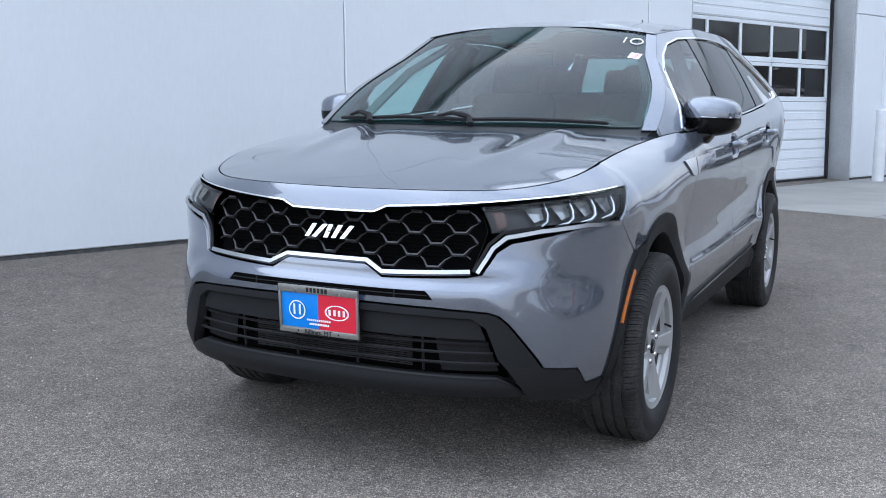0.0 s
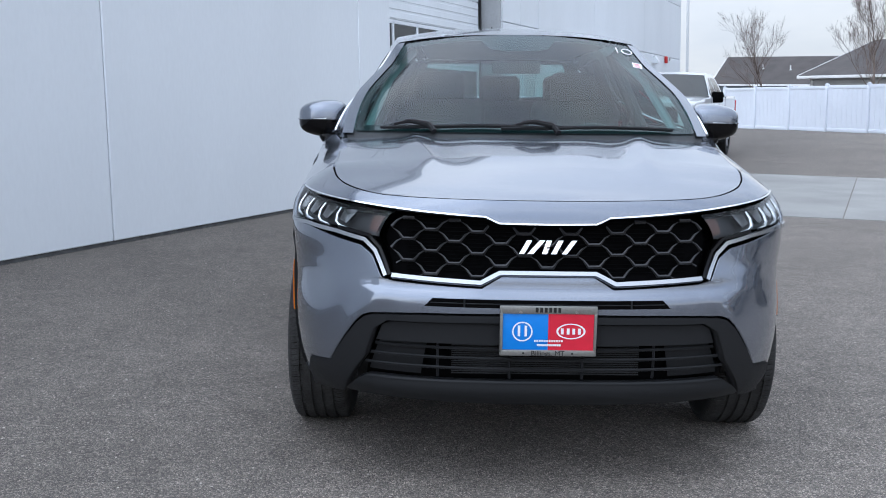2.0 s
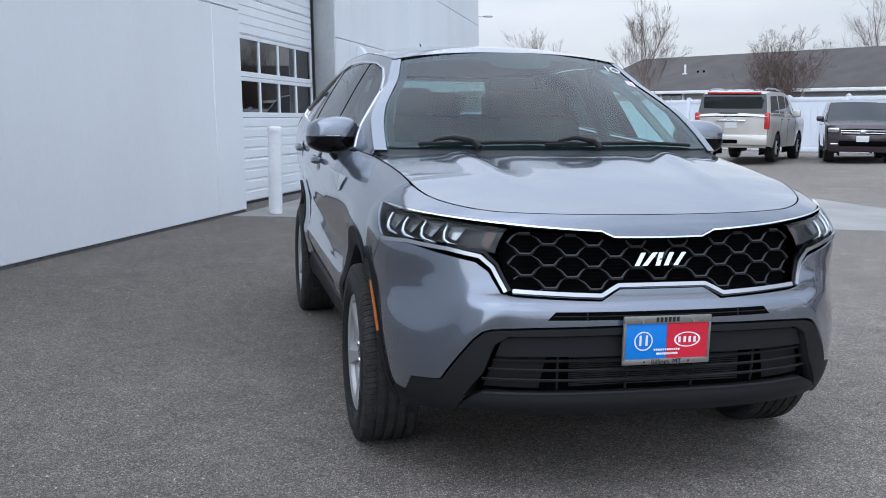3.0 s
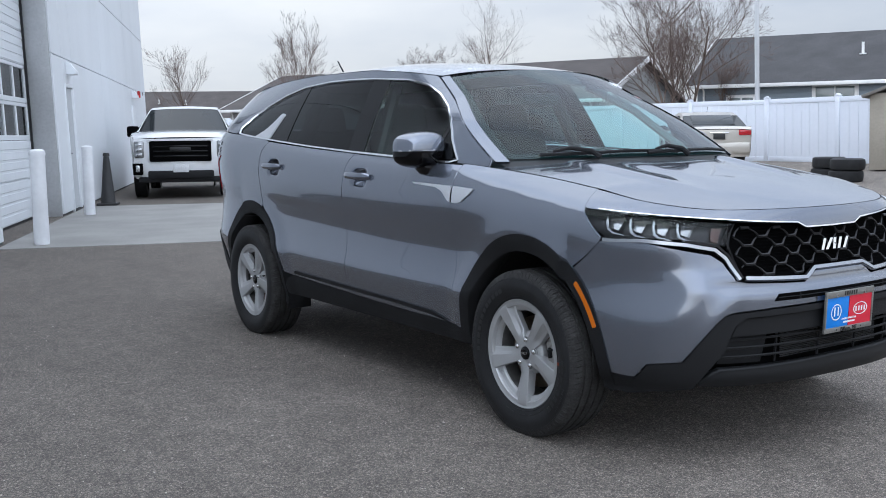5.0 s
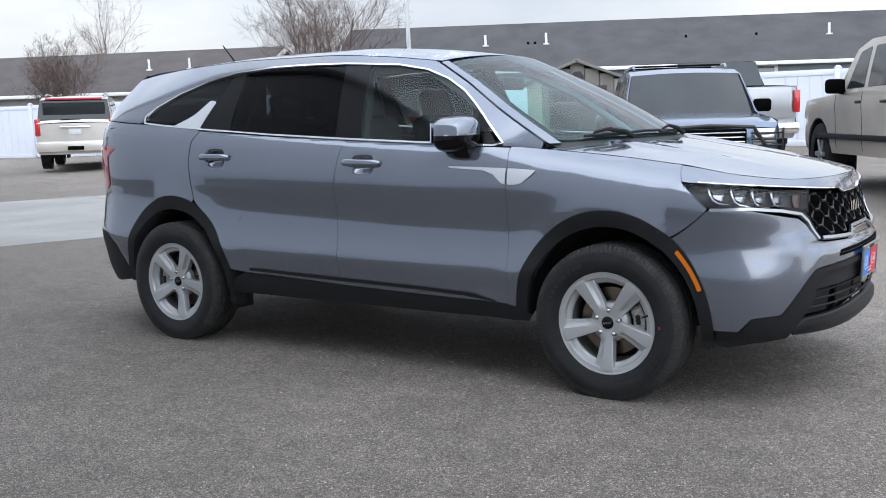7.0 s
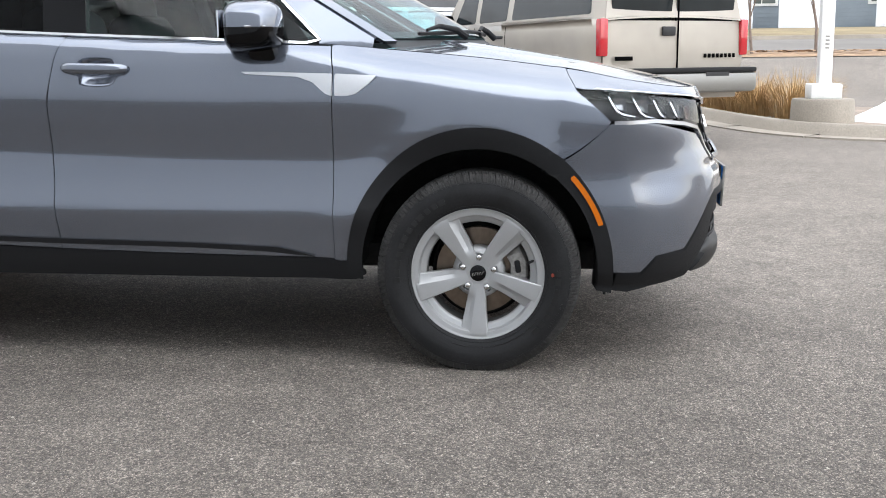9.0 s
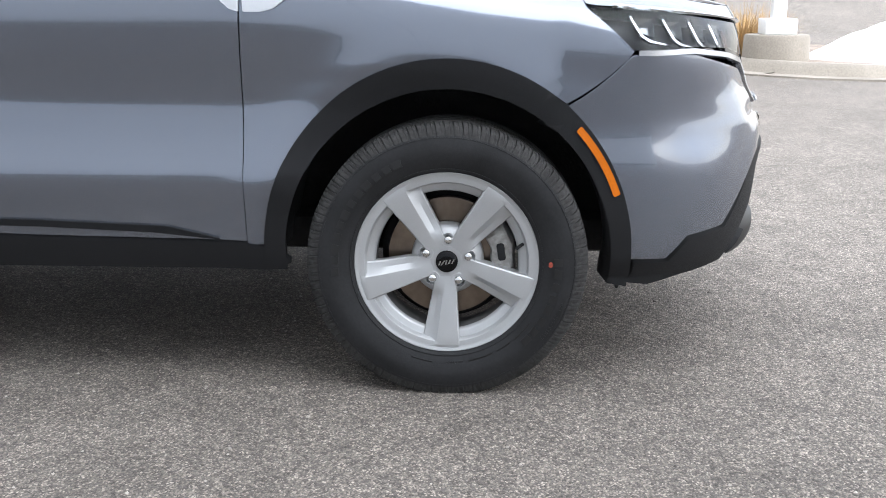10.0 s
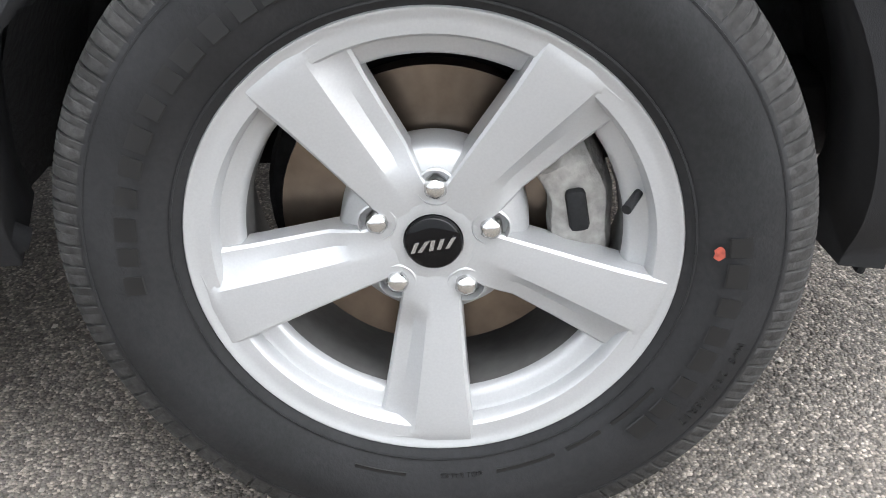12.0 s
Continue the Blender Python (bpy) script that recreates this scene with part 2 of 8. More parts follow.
WELL = material("wheel well liner", (0.0085, 0.0085, 0.009), 0.9, grain=0.3, scale=60, bump=0.4, bump_scale=90)
AMBER = material("amber lens", (0.58, 0.145, 0.0), 0.25, coat=0.2, grain=0.06, scale=120)
INDICATOR = material("smoked indicator", (0.085, 0.045, 0.034), 0.25, grain=0.2, scale=300)
RED_LENS = material("red lamp lens", (0.42, 0.012, 0.02), 0.08, coat=1.0, grain=0.05, scale=40)
LAMP_CLEAR = pane("clear lamp lens", (0.93, 0.95, 0.96), 0.10)
LAMP_WHITE = material("lamp reflector", (0.55, 0.565, 0.58), 0.14, 0.95, grain=0.04, scale=60)
BADGE = material("bright satin badge", (0.66, 0.67, 0.69), 0.32, 0.7, grain=0.02, scale=200)
LAMP_CELL = material("dim lamp bowl", (0.30, 0.305, 0.31), 0.22, 0.9, grain=0.05, scale=60)
LAMP_DARK = material("lamp housing", (0.010, 0.0105, 0.0115), 0.45, 0.0, grain=0.1, scale=80)
SCREEN = pane("windscreen glass", (0.60, 0.93, 0.92), 0.32)
SIDE_PANE = pane("side glass", (0.74, 0.84, 0.80), 0.22)
REAR_PANE = pane("tailgate privacy glass", (0.30, 0.36, 0.35), 0.5)
DARK_PANE = pane("privacy glass", (0.050, 0.057, 0.058), 0.10)
FRIT = material("black ceramic border", (0.008, 0.008, 0.009), 0.7, spec=0.2)
SEAT = material("charcoal seat cloth", (0.030, 0.031, 0.033), 0.85, grain=0.08, scale=40, stain=0.08)
DASH = material("charcoal dash", (0.022, 0.023, 0.025), 0.6, grain=0.08, scale=40, stain=0.06)
LINER = material("pale headliner", (0.22, 0.22, 0.215), 0.9, grain=0.05, scale=80)
PLATE_BLUE = material("blue card", (0.02, 0.22, 0.72), 0.35, grain=0.04, scale=30)
PLATE_RED = material("red card", (0.62, 0.015, 0.04), 0.35, grain=0.04, scale=30)
WHITE_INK = material("white print", (0.85, 0.86, 0.88), 0.4, grain=0.02)
BLACK_INK = material("black print", (0.01, 0.01, 0.01), 0.4, grain=0.02)
PLATE_FRAME = material("brushed plate frame", (0.27, 0.265, 0.25), 0.38, 0.6, grain=0.1, scale=120)


def frosted(name, base):
    """The same paint under patches of thin hoar frost."""
    m = base.copy()
    m.name = name
    t, p = m.node_tree, m.node_tree.nodes["Principled BSDF"]
    co, big, fine, add, rise = (t.nodes.new(n) for n in ("ShaderNodeTexCoord", "ShaderNodeTexNoise", "ShaderNodeTexNoise", "ShaderNodeMath", "ShaderNodeMapRange"))
    big.inputs["Scale"].default_value, big.inputs["Detail"].default_value = 3.0, 6
    fine.inputs["Scale"].default_value, fine.inputs["Detail"].default_value = 70.0, 4
    rise.inputs["From Min"].default_value, rise.inputs["From Max"].default_value = 1.08, 1.30
    for n in (big, fine):
        t.links.new(co.outputs["Object"], n.inputs["Vector"])
    t.links.new(big.outputs["Fac"], add.inputs[0])
    t.links.new(fine.outputs["Fac"], add.inputs[1])
    t.links.new(add.outputs[0], rise.inputs["Value"])
    out = next(n for n in t.nodes if n.bl_idname == "ShaderNodeOutputMaterial")
    ice, mix = t.nodes.new("ShaderNodeBsdfPrincipled"), t.nodes.new("ShaderNodeMixShader")
    ice.inputs["Base Color"].default_value, ice.inputs["Roughness"].default_value = (0.62, 0.65, 0.69, 1), 0.6
    t.links.new(rise.outputs["Result"], mix.inputs["Fac"])
    t.links.new(p.outputs["BSDF"], mix.inputs[1])
    t.links.new(ice.outputs["BSDF"], mix.inputs[2])
    t.links.new(mix.outputs["Shader"], out.inputs["Surface"])
    return m


FROSTED = frosted("frosted car paint", PAINT)
RED_CRAYON = material("red chalk mark", (0.26, 0.05, 0.03), 0.9, grain=0.3, scale=200)


# ---- mesh tools ----
LEAN = Matrix(((1, 0, -0.026, 0), (0, 1, 0.012, 0), (0, 0, 1, 0), (0, 0, 0, 1)))   # the yard falls away from the building, so uprights lean against its normal
SITE = Matrix.Translation((-1.10, 9.85, 0)) @ Matrix.Rotation(math.atan2(0.922, 0.387), 4, "Z")   # x along the wall, -y out of it
def mesh_of(name, verts, faces, normals=None, smooth_faces=True):
    me = bpy.data.meshes.new(name)
    me.from_pydata([tuple(map(float, v)) for v in verts], [], faces)
    me.validate()
    if smooth_faces:
        me.polygons.foreach_set("use_smooth", [True] * len(me.polygons))
    if normals is not None and len(me.vertices) == len(normals):
        me.normals_split_custom_set_from_vertices([tuple(map(float, n)) for n in normals])
    return me


def put(name, me, mat, parent=None, label="", m=None):
    ob = new(name, me)
    if mat and not me.materials:
        me.materials.append(mat)
    if parent:
        ob.parent = parent
    if m is not None:
        ob.matrix_basis = m
    if label:
        ob["label"] = label
    return ob


def part(name, bm, mat, parent=None, label="", sharp=35, m=None):
    """One bmesh as one mesh object under a thing or a part; edges past the angle stay sharp."""
    if m is not None and m == SITE:     # parts of the building stand upright over the falling yard
        bmesh.ops.transform(bm, matrix=LEAN @ SITE, verts=bm.verts)
        m = None
    bmesh.ops.recalc_face_normals(bm, faces=bm.faces)
    for f in bm.faces:
        f.smooth = True
    for e in bm.edges:
        if len(e.link_faces) == 2 and e.calc_face_angle(0) > radians(sharp):
            e.smooth = False
    me = bpy.data.meshes.new(name)
    bm.to_mesh(me)
    bm.free()
    return put(name, me, mat, parent, label, m)


def thing(name, label, category, m=None, group="", kind=""):
    ob = new(name)
    ob.empty_display_size = 0.1
    if m is not None:
        ob.matrix_basis = m
    return tagged(ob, label, category, group, kind)


def add_box(bm, size, at=(0, 0, 0), bevel=0.0, m=None, seg=2):
    r = bmesh.ops.create_cube(bm, size=1.0)
    vs = r["verts"]
    bmesh.ops.scale(bm, vec=size, verts=vs)
    if bevel:
        es = list({e for v in vs for e in v.link_edges})
        vs = list({v for f in bmesh.ops.bevel(bm, geom=es, offset=bevel, segments=seg, affect="EDGES", profile=0.5)["faces"] for v in f.verts} | {v for v in vs if v.is_valid})
    bmesh.ops.transform(bm, matrix=Matrix.Translation(at) @ (m or Matrix()), verts=vs)
    return vs


def box(size, at=(0, 0, 0), bevel=0.0, m=None, seg=2):
    bm = bmesh.new()
    add_box(bm, size, at, bevel, m, seg)
    return bm


def add_tube(bm, pts, r, n=8, caps=True):
    """A tube along pts; r is one radius or one for each point."""
    pts = [Vector(p) for p in pts]
    rs = r if isinstance(r, (list, tuple)) else [r] * len(pts)
    rings, side = [], None
    for i, p in enumerate(pts):
        d = (pts[min(i + 1, len(pts) - 1)] - pts[max(i - 1, 0)]).normalized()
        if side is None:
            side = d.orthogonal().normalized()
        side = (side - d * side.dot(d)).normalized()
        up = d.cross(side)
        rings.append([bm.verts.new(p + (side * math.cos(2 * math.pi * k / n) + up * math.sin(2 * math.pi * k / n)) * rs[i]) for k in range(n)])
    for a, b in zip(rings[:-1], rings[1:]):
        for k in range(n):
            bm.faces.new((a[k], a[(k + 1) % n], b[(k + 1) % n], b[k]))
    if caps:
        bm.faces.new(rings[0][::-1])
        bm.faces.new(rings[-1])


def tube(pts, r, n=8):
    bm = bmesh.new()
    add_tube(bm, pts, r, n)
    return bm


def lathe(profile, n=48, axis="x", closed=False):
    """Turns (along, radius) pairs about an axis."""
    bm = bmesh.new()
    rings = []
    for a, r in profile:
        ring = []
        for k in range(n):
            c, s = math.cos(2 * math.pi * k / n) * r, math.sin(2 * math.pi * k / n) * r
            ring.append(bm.verts.new((a, c, s) if axis == "x" else (c, s, a)))
        rings.append(ring)
    pairs = list(zip(rings[:-1], rings[1:])) + ([(rings[-1], rings[0])] if closed else [])
    for a, b in pairs:
        for k in range(n):
            bm.faces.new((a[k], a[(k + 1) % n], b[(k + 1) % n], b[k]))
    return bm


def slab(outline, z0, z1, bevel=0.0):
    """A flat plate with the given outline."""
    bm = bmesh.new()
    f = bm.faces.new([bm.verts.new((x, y, z0)) for x, y in outline])
    top = bmesh.ops.extrude_face_region(bm, geom=[f])["geom"]
    bmesh.ops.translate(bm, vec=(0, 0, z1 - z0), verts=[g for g in top if isinstance(g, bmesh.types.BMVert)])
    if bevel:
        bmesh.ops.bevel(bm, geom=[e for e in bm.edges if abs(e.verts[0].co.z - z1) < 1e-6 and abs(e.verts[1].co.z - z1) < 1e-6], offset=bevel, segments=2, affect="EDGES")
    return bm


# ---- curved panels: a flat outline cut out of a curved surface ----
def dense(poly, step, closed=True):
    out = []
    n = len(poly)
    for i in range(n if closed else n - 1):
        (a, b), (c, d) = poly[i], poly[(i + 1) % n]
        k = max(1, int(math.ceil(math.hypot(c - a, d - b) / step)))
        out += [(a + (c - a) * j / k, b + (d - b) * j / k) for j in range(k)]
    if not closed:
        out.append(poly[-1])
    return out


def rounded(poly, r, seg=5):
    """Rounds the corners of a closed outline; r is one radius or one for each corner."""
    out, n = [], len(poly)
    for i, p in enumerate(poly):
        rad = r[i] if isinstance(r, (list, tuple)) else r
        a, b, c = Vector(poly[i - 1]), Vector(p), Vector(poly[(i + 1) % n])
        ra = min(rad, (a - b).length * 0.48)
        rc = min(rad, (c - b).length * 0.48)
        if rad <= 0:
            out.append(tuple(b))
            continue
        s, e = b + (a - b).normalized() * ra, b + (c - b).normalized() * rc
        for j in range(seg + 1):
            t = j / seg
            out.append(tuple(s * (1 - t) ** 2 + b * 2 * t * (1 - t) + e * t * t))
    return out


def clip_cell(poly, x0, y0, x1, y1):
    for axis, lim, keep in ((0, x0, 1), (0, x1, -1), (1, y0, 1), (1, y1, -1)):
        out, n = [], len(poly)
        for i in range(n):
            a, b = poly[i - 1], poly[i]
            ia, ib = (a[axis] - lim) * keep >= 0, (b[axis] - lim) * keep >= 0
            if ia != ib:
                t = (lim - a[axis]) / (b[axis] - a[axis])
                out.append((a[0] + (b[0] - a[0]) * t, a[1] + (b[1] - a[1]) * t))
            if ib:
                out.append(b)
        poly = out
        if not poly:
            return poly
    return poly


def inside(poly, x, y):
    hit, n = False, len(poly)
    for i in range(n):
        (a, b), (c, d) = poly[i - 1], poly[i]
        if (b > y) != (d > y) and x < a + (y - b) / (d - b) * (c - a):
            hit = not hit
    return hit


CORE = Vector((0, 1.4, 0.75))


def normal_of(S, p, q, core):
    e = 0.004
    a, b = Vector(S(p + e, q)) - Vector(S(p - e, q)), Vector(S(p, q + e)) - Vector(S(p, q - e))
    n = a.cross(b)
    if n.length < 1e-12:
        return Vector((0, 0, 1))
    n.normalize()
    return n if n.dot(Vector(S(p, q)) - core) >= 0 else -n


def cut(S, poly, step=(0.04, 0.035), off=0.0, depth=0.012, core=CORE, lift=None):
    """Vertices, faces and normals of the outline poly (in S's own coordinates) cut from the surface S, off metres proud of it,
    with an edge that turns depth metres inwards. lift(p, q) adds more."""
    poly = dense(poly, min(step) * 0.7)
    xs, ys = [p[0] for p in poly], [p[1] for p in poly]
    x0, y0 = min(xs), min(ys)
    nx, ny = max(1, math.ceil((max(xs) - x0) / step[0])), max(1, math.ceil((max(ys) - y0) / step[1]))
    dx, dy = (max(xs) - x0) / nx + 1e-9, (max(ys) - y0) / ny + 1e-9
    edge = set()
    for i in range(len(poly)):
        a, b = poly[i - 1], poly[i]
        for t in (0, 0.5, 1):
            cx, cy = (a[0] + (b[0] - a[0]) * t - x0) / dx, (a[1] + (b[1] - a[1]) * t - y0) / dy
            for ox in (-0.01, 0.01):
                for oy in (-0.01, 0.01):
                    edge.add((int(cx + ox), int(cy + oy)))
    verts, norms, faces, key = [], [], [], {}

    def vid(p, q):
        k = (round(p, 5), round(q, 5))
        if k not in key:
            n = normal_of(S, p, q, core)
            o = off + (lift(p, q) if lift else 0)
            key[k] = len(verts)
            verts.append(Vector(S(p, q)) + n * o)
            norms.append(normal_of(lambda a, b: Vector(S(a, b)) + normal_of(S, a, b, core) * lift(a, b), p, q, core) if lift else n)
        return key[k]

    for i in range(nx):
        for j in range(ny):
            a, b, c, d = x0 + i * dx, y0 + j * dy, x0 + (i + 1) * dx, y0 + (j + 1) * dy
            if (i, j) in edge:
                cell = clip_cell(poly, a, b, c, d)
            elif inside(poly, (a + c) / 2, (b + d) / 2):
                cell = [(a, b), (c, b), (c, d), (a, d)]
            else:
                continue
            ids = []
            for p in cell:
                k = vid(*p)
                if not ids or ids[-1] != k:
                    ids.append(k)
            if len(ids) > 1 and ids[0] == ids[-1]:
                ids.pop()
            if len(set(ids)) < 3 or len(set(ids)) != len(ids):
                continue
            n = sum(((verts[ids[k - 1]] - verts[ids[0]]).cross(verts[ids[k]] - verts[ids[0]]) for k in range(2, len(ids))), Vector())
            if n.length < 1e-10:
                continue
            faces.append(ids if n.dot(norms[ids[0]]) >= 0 else ids[::-1])
    if depth:
        n0 = len(verts)
        ring = [(p, q) for p, q in poly]
        for p, q in ring:
            n = normal_of(S, p, q, core)
            o = off + (lift(p, q) if lift else 0)
            base = Vector(S(p, q)) + n * o
            verts += [base, base - n * depth]
            norms += [n, n]
        m = len(ring)
        for i in range(m):
            a, b = n0 + 2 * i, n0 + 2 * ((i + 1) % m)
            faces.append([a, b, b + 1, a + 1])
        for i in range(m):
            t = (verts[n0 + 2 * ((i + 1) % m)] - verts[n0 + 2 * i - (0 if i else 0)])
            s = norms[n0 + 2 * i].cross(t)
            s = s.normalized() if s.length > 1e-9 else norms[n0 + 2 * i]
            norms[n0 + 2 * i + 1] = s
    return verts, faces, norms


def mirror_cut(c):
    v, f, n = c
    return [Vector((-a.x, a.y, a.z)) for a in v], [list(reversed(k)) for k in f], [Vector((-a.x, a.y, a.z)) for a in n]


def panel(name, S, poly, mat, parent, label="", sides=(1, -1), **kw):
    """The panel on the car's left (1), right (-1) or, drawn across the middle, once (0)."""
    c = cut(S, poly, **kw)
    made = []
    for s in sides:
        v, f, n = c if s >= 0 else mirror_cut(c)
        made.append(put(name, mesh_of(name, v, f, n), mat, parent, label))
    return made


def ribbon(S, line, width, off, height, core=CORE, close=False):
    """A raised strip of the given width along a line drawn on S: verts, faces."""
    line = dense(line, 0.02, close)
    n = len(line)
    pts = [Vector(S(p, q)) for p, q in line]
    nor = [normal_of(S, p, q, core) for p, q in line]
    verts, faces = [], []
    for i in range(n):
        a, b = pts[i - 1 if (i or close) else 0], pts[(i + 1) % n if (i < n - 1 or close) else i]
        d = (b - a).normalized()
        s = nor[i].cross(d).normalized() * (width / 2)
        b0, t0 = pts[i] + nor[i] * (off - 0.004), pts[i] + nor[i] * (off + height)
        verts += [b0 - s, t0 - s * 0.72, t0 + s * 0.72, b0 + s]
    for i in range(n if close else n - 1):
        j = (i + 1) % n
        for k in range(3):
            faces.append([4 * i + k, 4 * i + k + 1, 4 * j + k + 1, 4 * j + k])
    if not close:
        faces += [[0, 1, 2, 3], [4 * n - 4, 4 * n - 3, 4 * n - 2, 4 * n - 1]]
    return verts, faces


def trim_strip(name, S, line, width, mat, parent, label="", off=0.0, height=0.008, sides=(1, -1), close=False):
    v, f = ribbon(S, line, width, off, height, close=close)
    for s in sides:
        bm = bmesh.new()
        vs = [bm.verts.new((a.x * (1 if s >= 0 else -1), a.y, a.z)) for a in v]
        for k in f:
            try:
                bm.faces.new([vs[i] for i in k])
            except ValueError:
                pass
        part(name, bm, mat, parent, label, sharp=50)


# ---- ground ----
# the building's frame: s metres along its wall from the garage opening's near edge, n metres out from it
G0, ALONG, OUT = Vector((-1.10, 9.85, 0)), Vector((0.387, 0.922, 0)).normalized(), Vector((0.922, -0.387, 0)).normalized()
TURN = math.degrees(math.atan2(ALONG.y, ALONG.x))


def site(s, n, z=0.0):
    p = G0 + ALONG * s + OUT * n
    return Vector((p.x, p.y, z))


ground_z = lambda x: 0.010 + 0.026 * min(max(0.0, x - 8.0), 52.0)   # the yard rises gently past the drive


def ground_sheet():
    bm = bmesh.new()
    xs = [-2500, -600, -150, -60, -30, -15, 0, 8, 15, 30, 60, 150, 600, 2500]
    grid = [[bm.verts.new((x, y, ground_z(x))) for x in xs] for y in xs]
    for r, t in zip(grid[:-1], grid[1:]):
        for i in range(len(xs) - 1):
            bm.faces.new((r[i], r[i + 1], t[i + 1], t[i]))
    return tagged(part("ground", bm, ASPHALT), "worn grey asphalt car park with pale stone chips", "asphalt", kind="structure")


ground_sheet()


def site_slab(s0, s1, n0, n1, z0, z1, skew0=0.0, skew1=0.0, bevel=0.0):
    c = [site(s0 + skew0 * n0, n0), site(s1 + skew1 * n0, n0), site(s1 + skew1 * n1, n1), site(s0 + skew0 * n1, n1)]
    return slab([(p.x, p.y) for p in c][::-1], z0, z1, bevel)


apron = thing("pavement_apron", "pale worn concrete apron slabs in front of the building", "concrete apron", kind="structure")
edges = [0.02, 2.75, 5.8, 8.85, 11.9, 14.95, 18, 21.05, 24.1, 27.2]
for i, (a, b) in enumerate(zip(edges[:-1], edges[1:])):
    part("slab", site_slab(-0.62, 6.75, a + 0.006, b - 0.006, -0.1, 0.016, 0.055, 0.0, 0.004), CONCRETE, apron)


# ---- the building ----
def wall_panels(name, label, s_edges, z_edges, thick=0.30, n=0.0, skip=()):
    wall = thing(name, label, "building wall", kind="structure")
    for i, (a, b) in enumerate(zip(s_edges[:-1], s_edges[1:])):
        for j, (c, d) in enumerate(zip(z_edges[:-1], z_edges[1:])):
            if (i, j) in skip:
                continue
            g = 0.007
            bm = box((b - a - 2 * g, thick, d - c - 2 * g), ((a + b) / 2, thick / 2 - n, (c + d) / 2), 0.008, seg=1)
            part("panel", bm, WALL_PAINT, wall, m=SITE)
    a, b, d = s_edges[0], s_edges[-1], z_edges[-1]
    part("joint_backing", box((b - a - 0.02, thick - 0.03, d - 0.06), ((a + b) / 2, thick / 2 - n + 0.012, d / 2 + 0.015)), JOINT, wall, "grey joint sealant between panels", m=SITE)
    return wall


Z_REVEALS = [0.038, 2.66, 4.35, 6.6]
wall_panels("wall_near", "white painted tilt-up concrete wall with thin panel joints", [-20.0, -14.9, -10.25, -5.60, -0.92, 0.0], Z_REVEALS)
wall_panels("wall_far", "white painted tilt-up concrete wall with panel joints", [4.48, 5.42, 6.50, 10.65, 16.0, 21.6], Z_REVEALS, skip=((1, 0),))
head = thing("wall_over_door", "white painted concrete wall above the garage door", "building wall", kind="structure")
part("panel", box((4.46, 0.30, 2.2), (2.24, 0.15, 5.48), 0.008, seg=1), WALL_PAINT, head, m=SITE)
base = thing("trim_wall_base", "dark strip along the foot of the wall", "base trim", kind="structure")
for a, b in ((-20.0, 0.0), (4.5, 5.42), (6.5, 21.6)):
    part("base_strip", box((b - a, 0.26, 0.05), ((a + b) / 2, 0.15, 0.025)), BASE_DARK, base, m=SITE)
# the wall round the service door: jamb strips and the panel above
dw = thing("wall_by_service_door", "white painted wall round the service door", "building wall", kind="structure")
for size, at in (((0.10, 0.30, 2.60), (5.475, 0.15, 1.35)), ((0.06, 0.30, 2.60), (6.465, 0.15, 1.35)), ((0.90, 0.30, 0.42), (5.985, 0.15, 2.445))):
    part("panel", box(size, at, 0.004, seg=1), WALL_PAINT, dw, m=SITE)
sides = thing("wall_end", "white end wall of the building", "building wall", kind="structure")
part("panel", box((0.30, 14.0, 6.6), (21.46, 7.32, 3.30), 0.01), WALL_PAINT, sides, m=SITE)
part("panel", box((0.30, 14.0, 6.6), (-19.86, 7.32, 3.30), 0.01), WALL_PAINT, sides, m=SITE)
part("panel", box((41.6, 0.30, 6.6), (0.8, 14.4, 3.30), 0.01), WALL_PAINT, sides, m=SITE)
roof = tagged(part("roof", box((41.9, 14.9, 0.25), (0.8, 7.3, 6.74), 0.02), JAMB_GREY, m=SITE), "flat grey roof of the building", "roof", kind="structure")


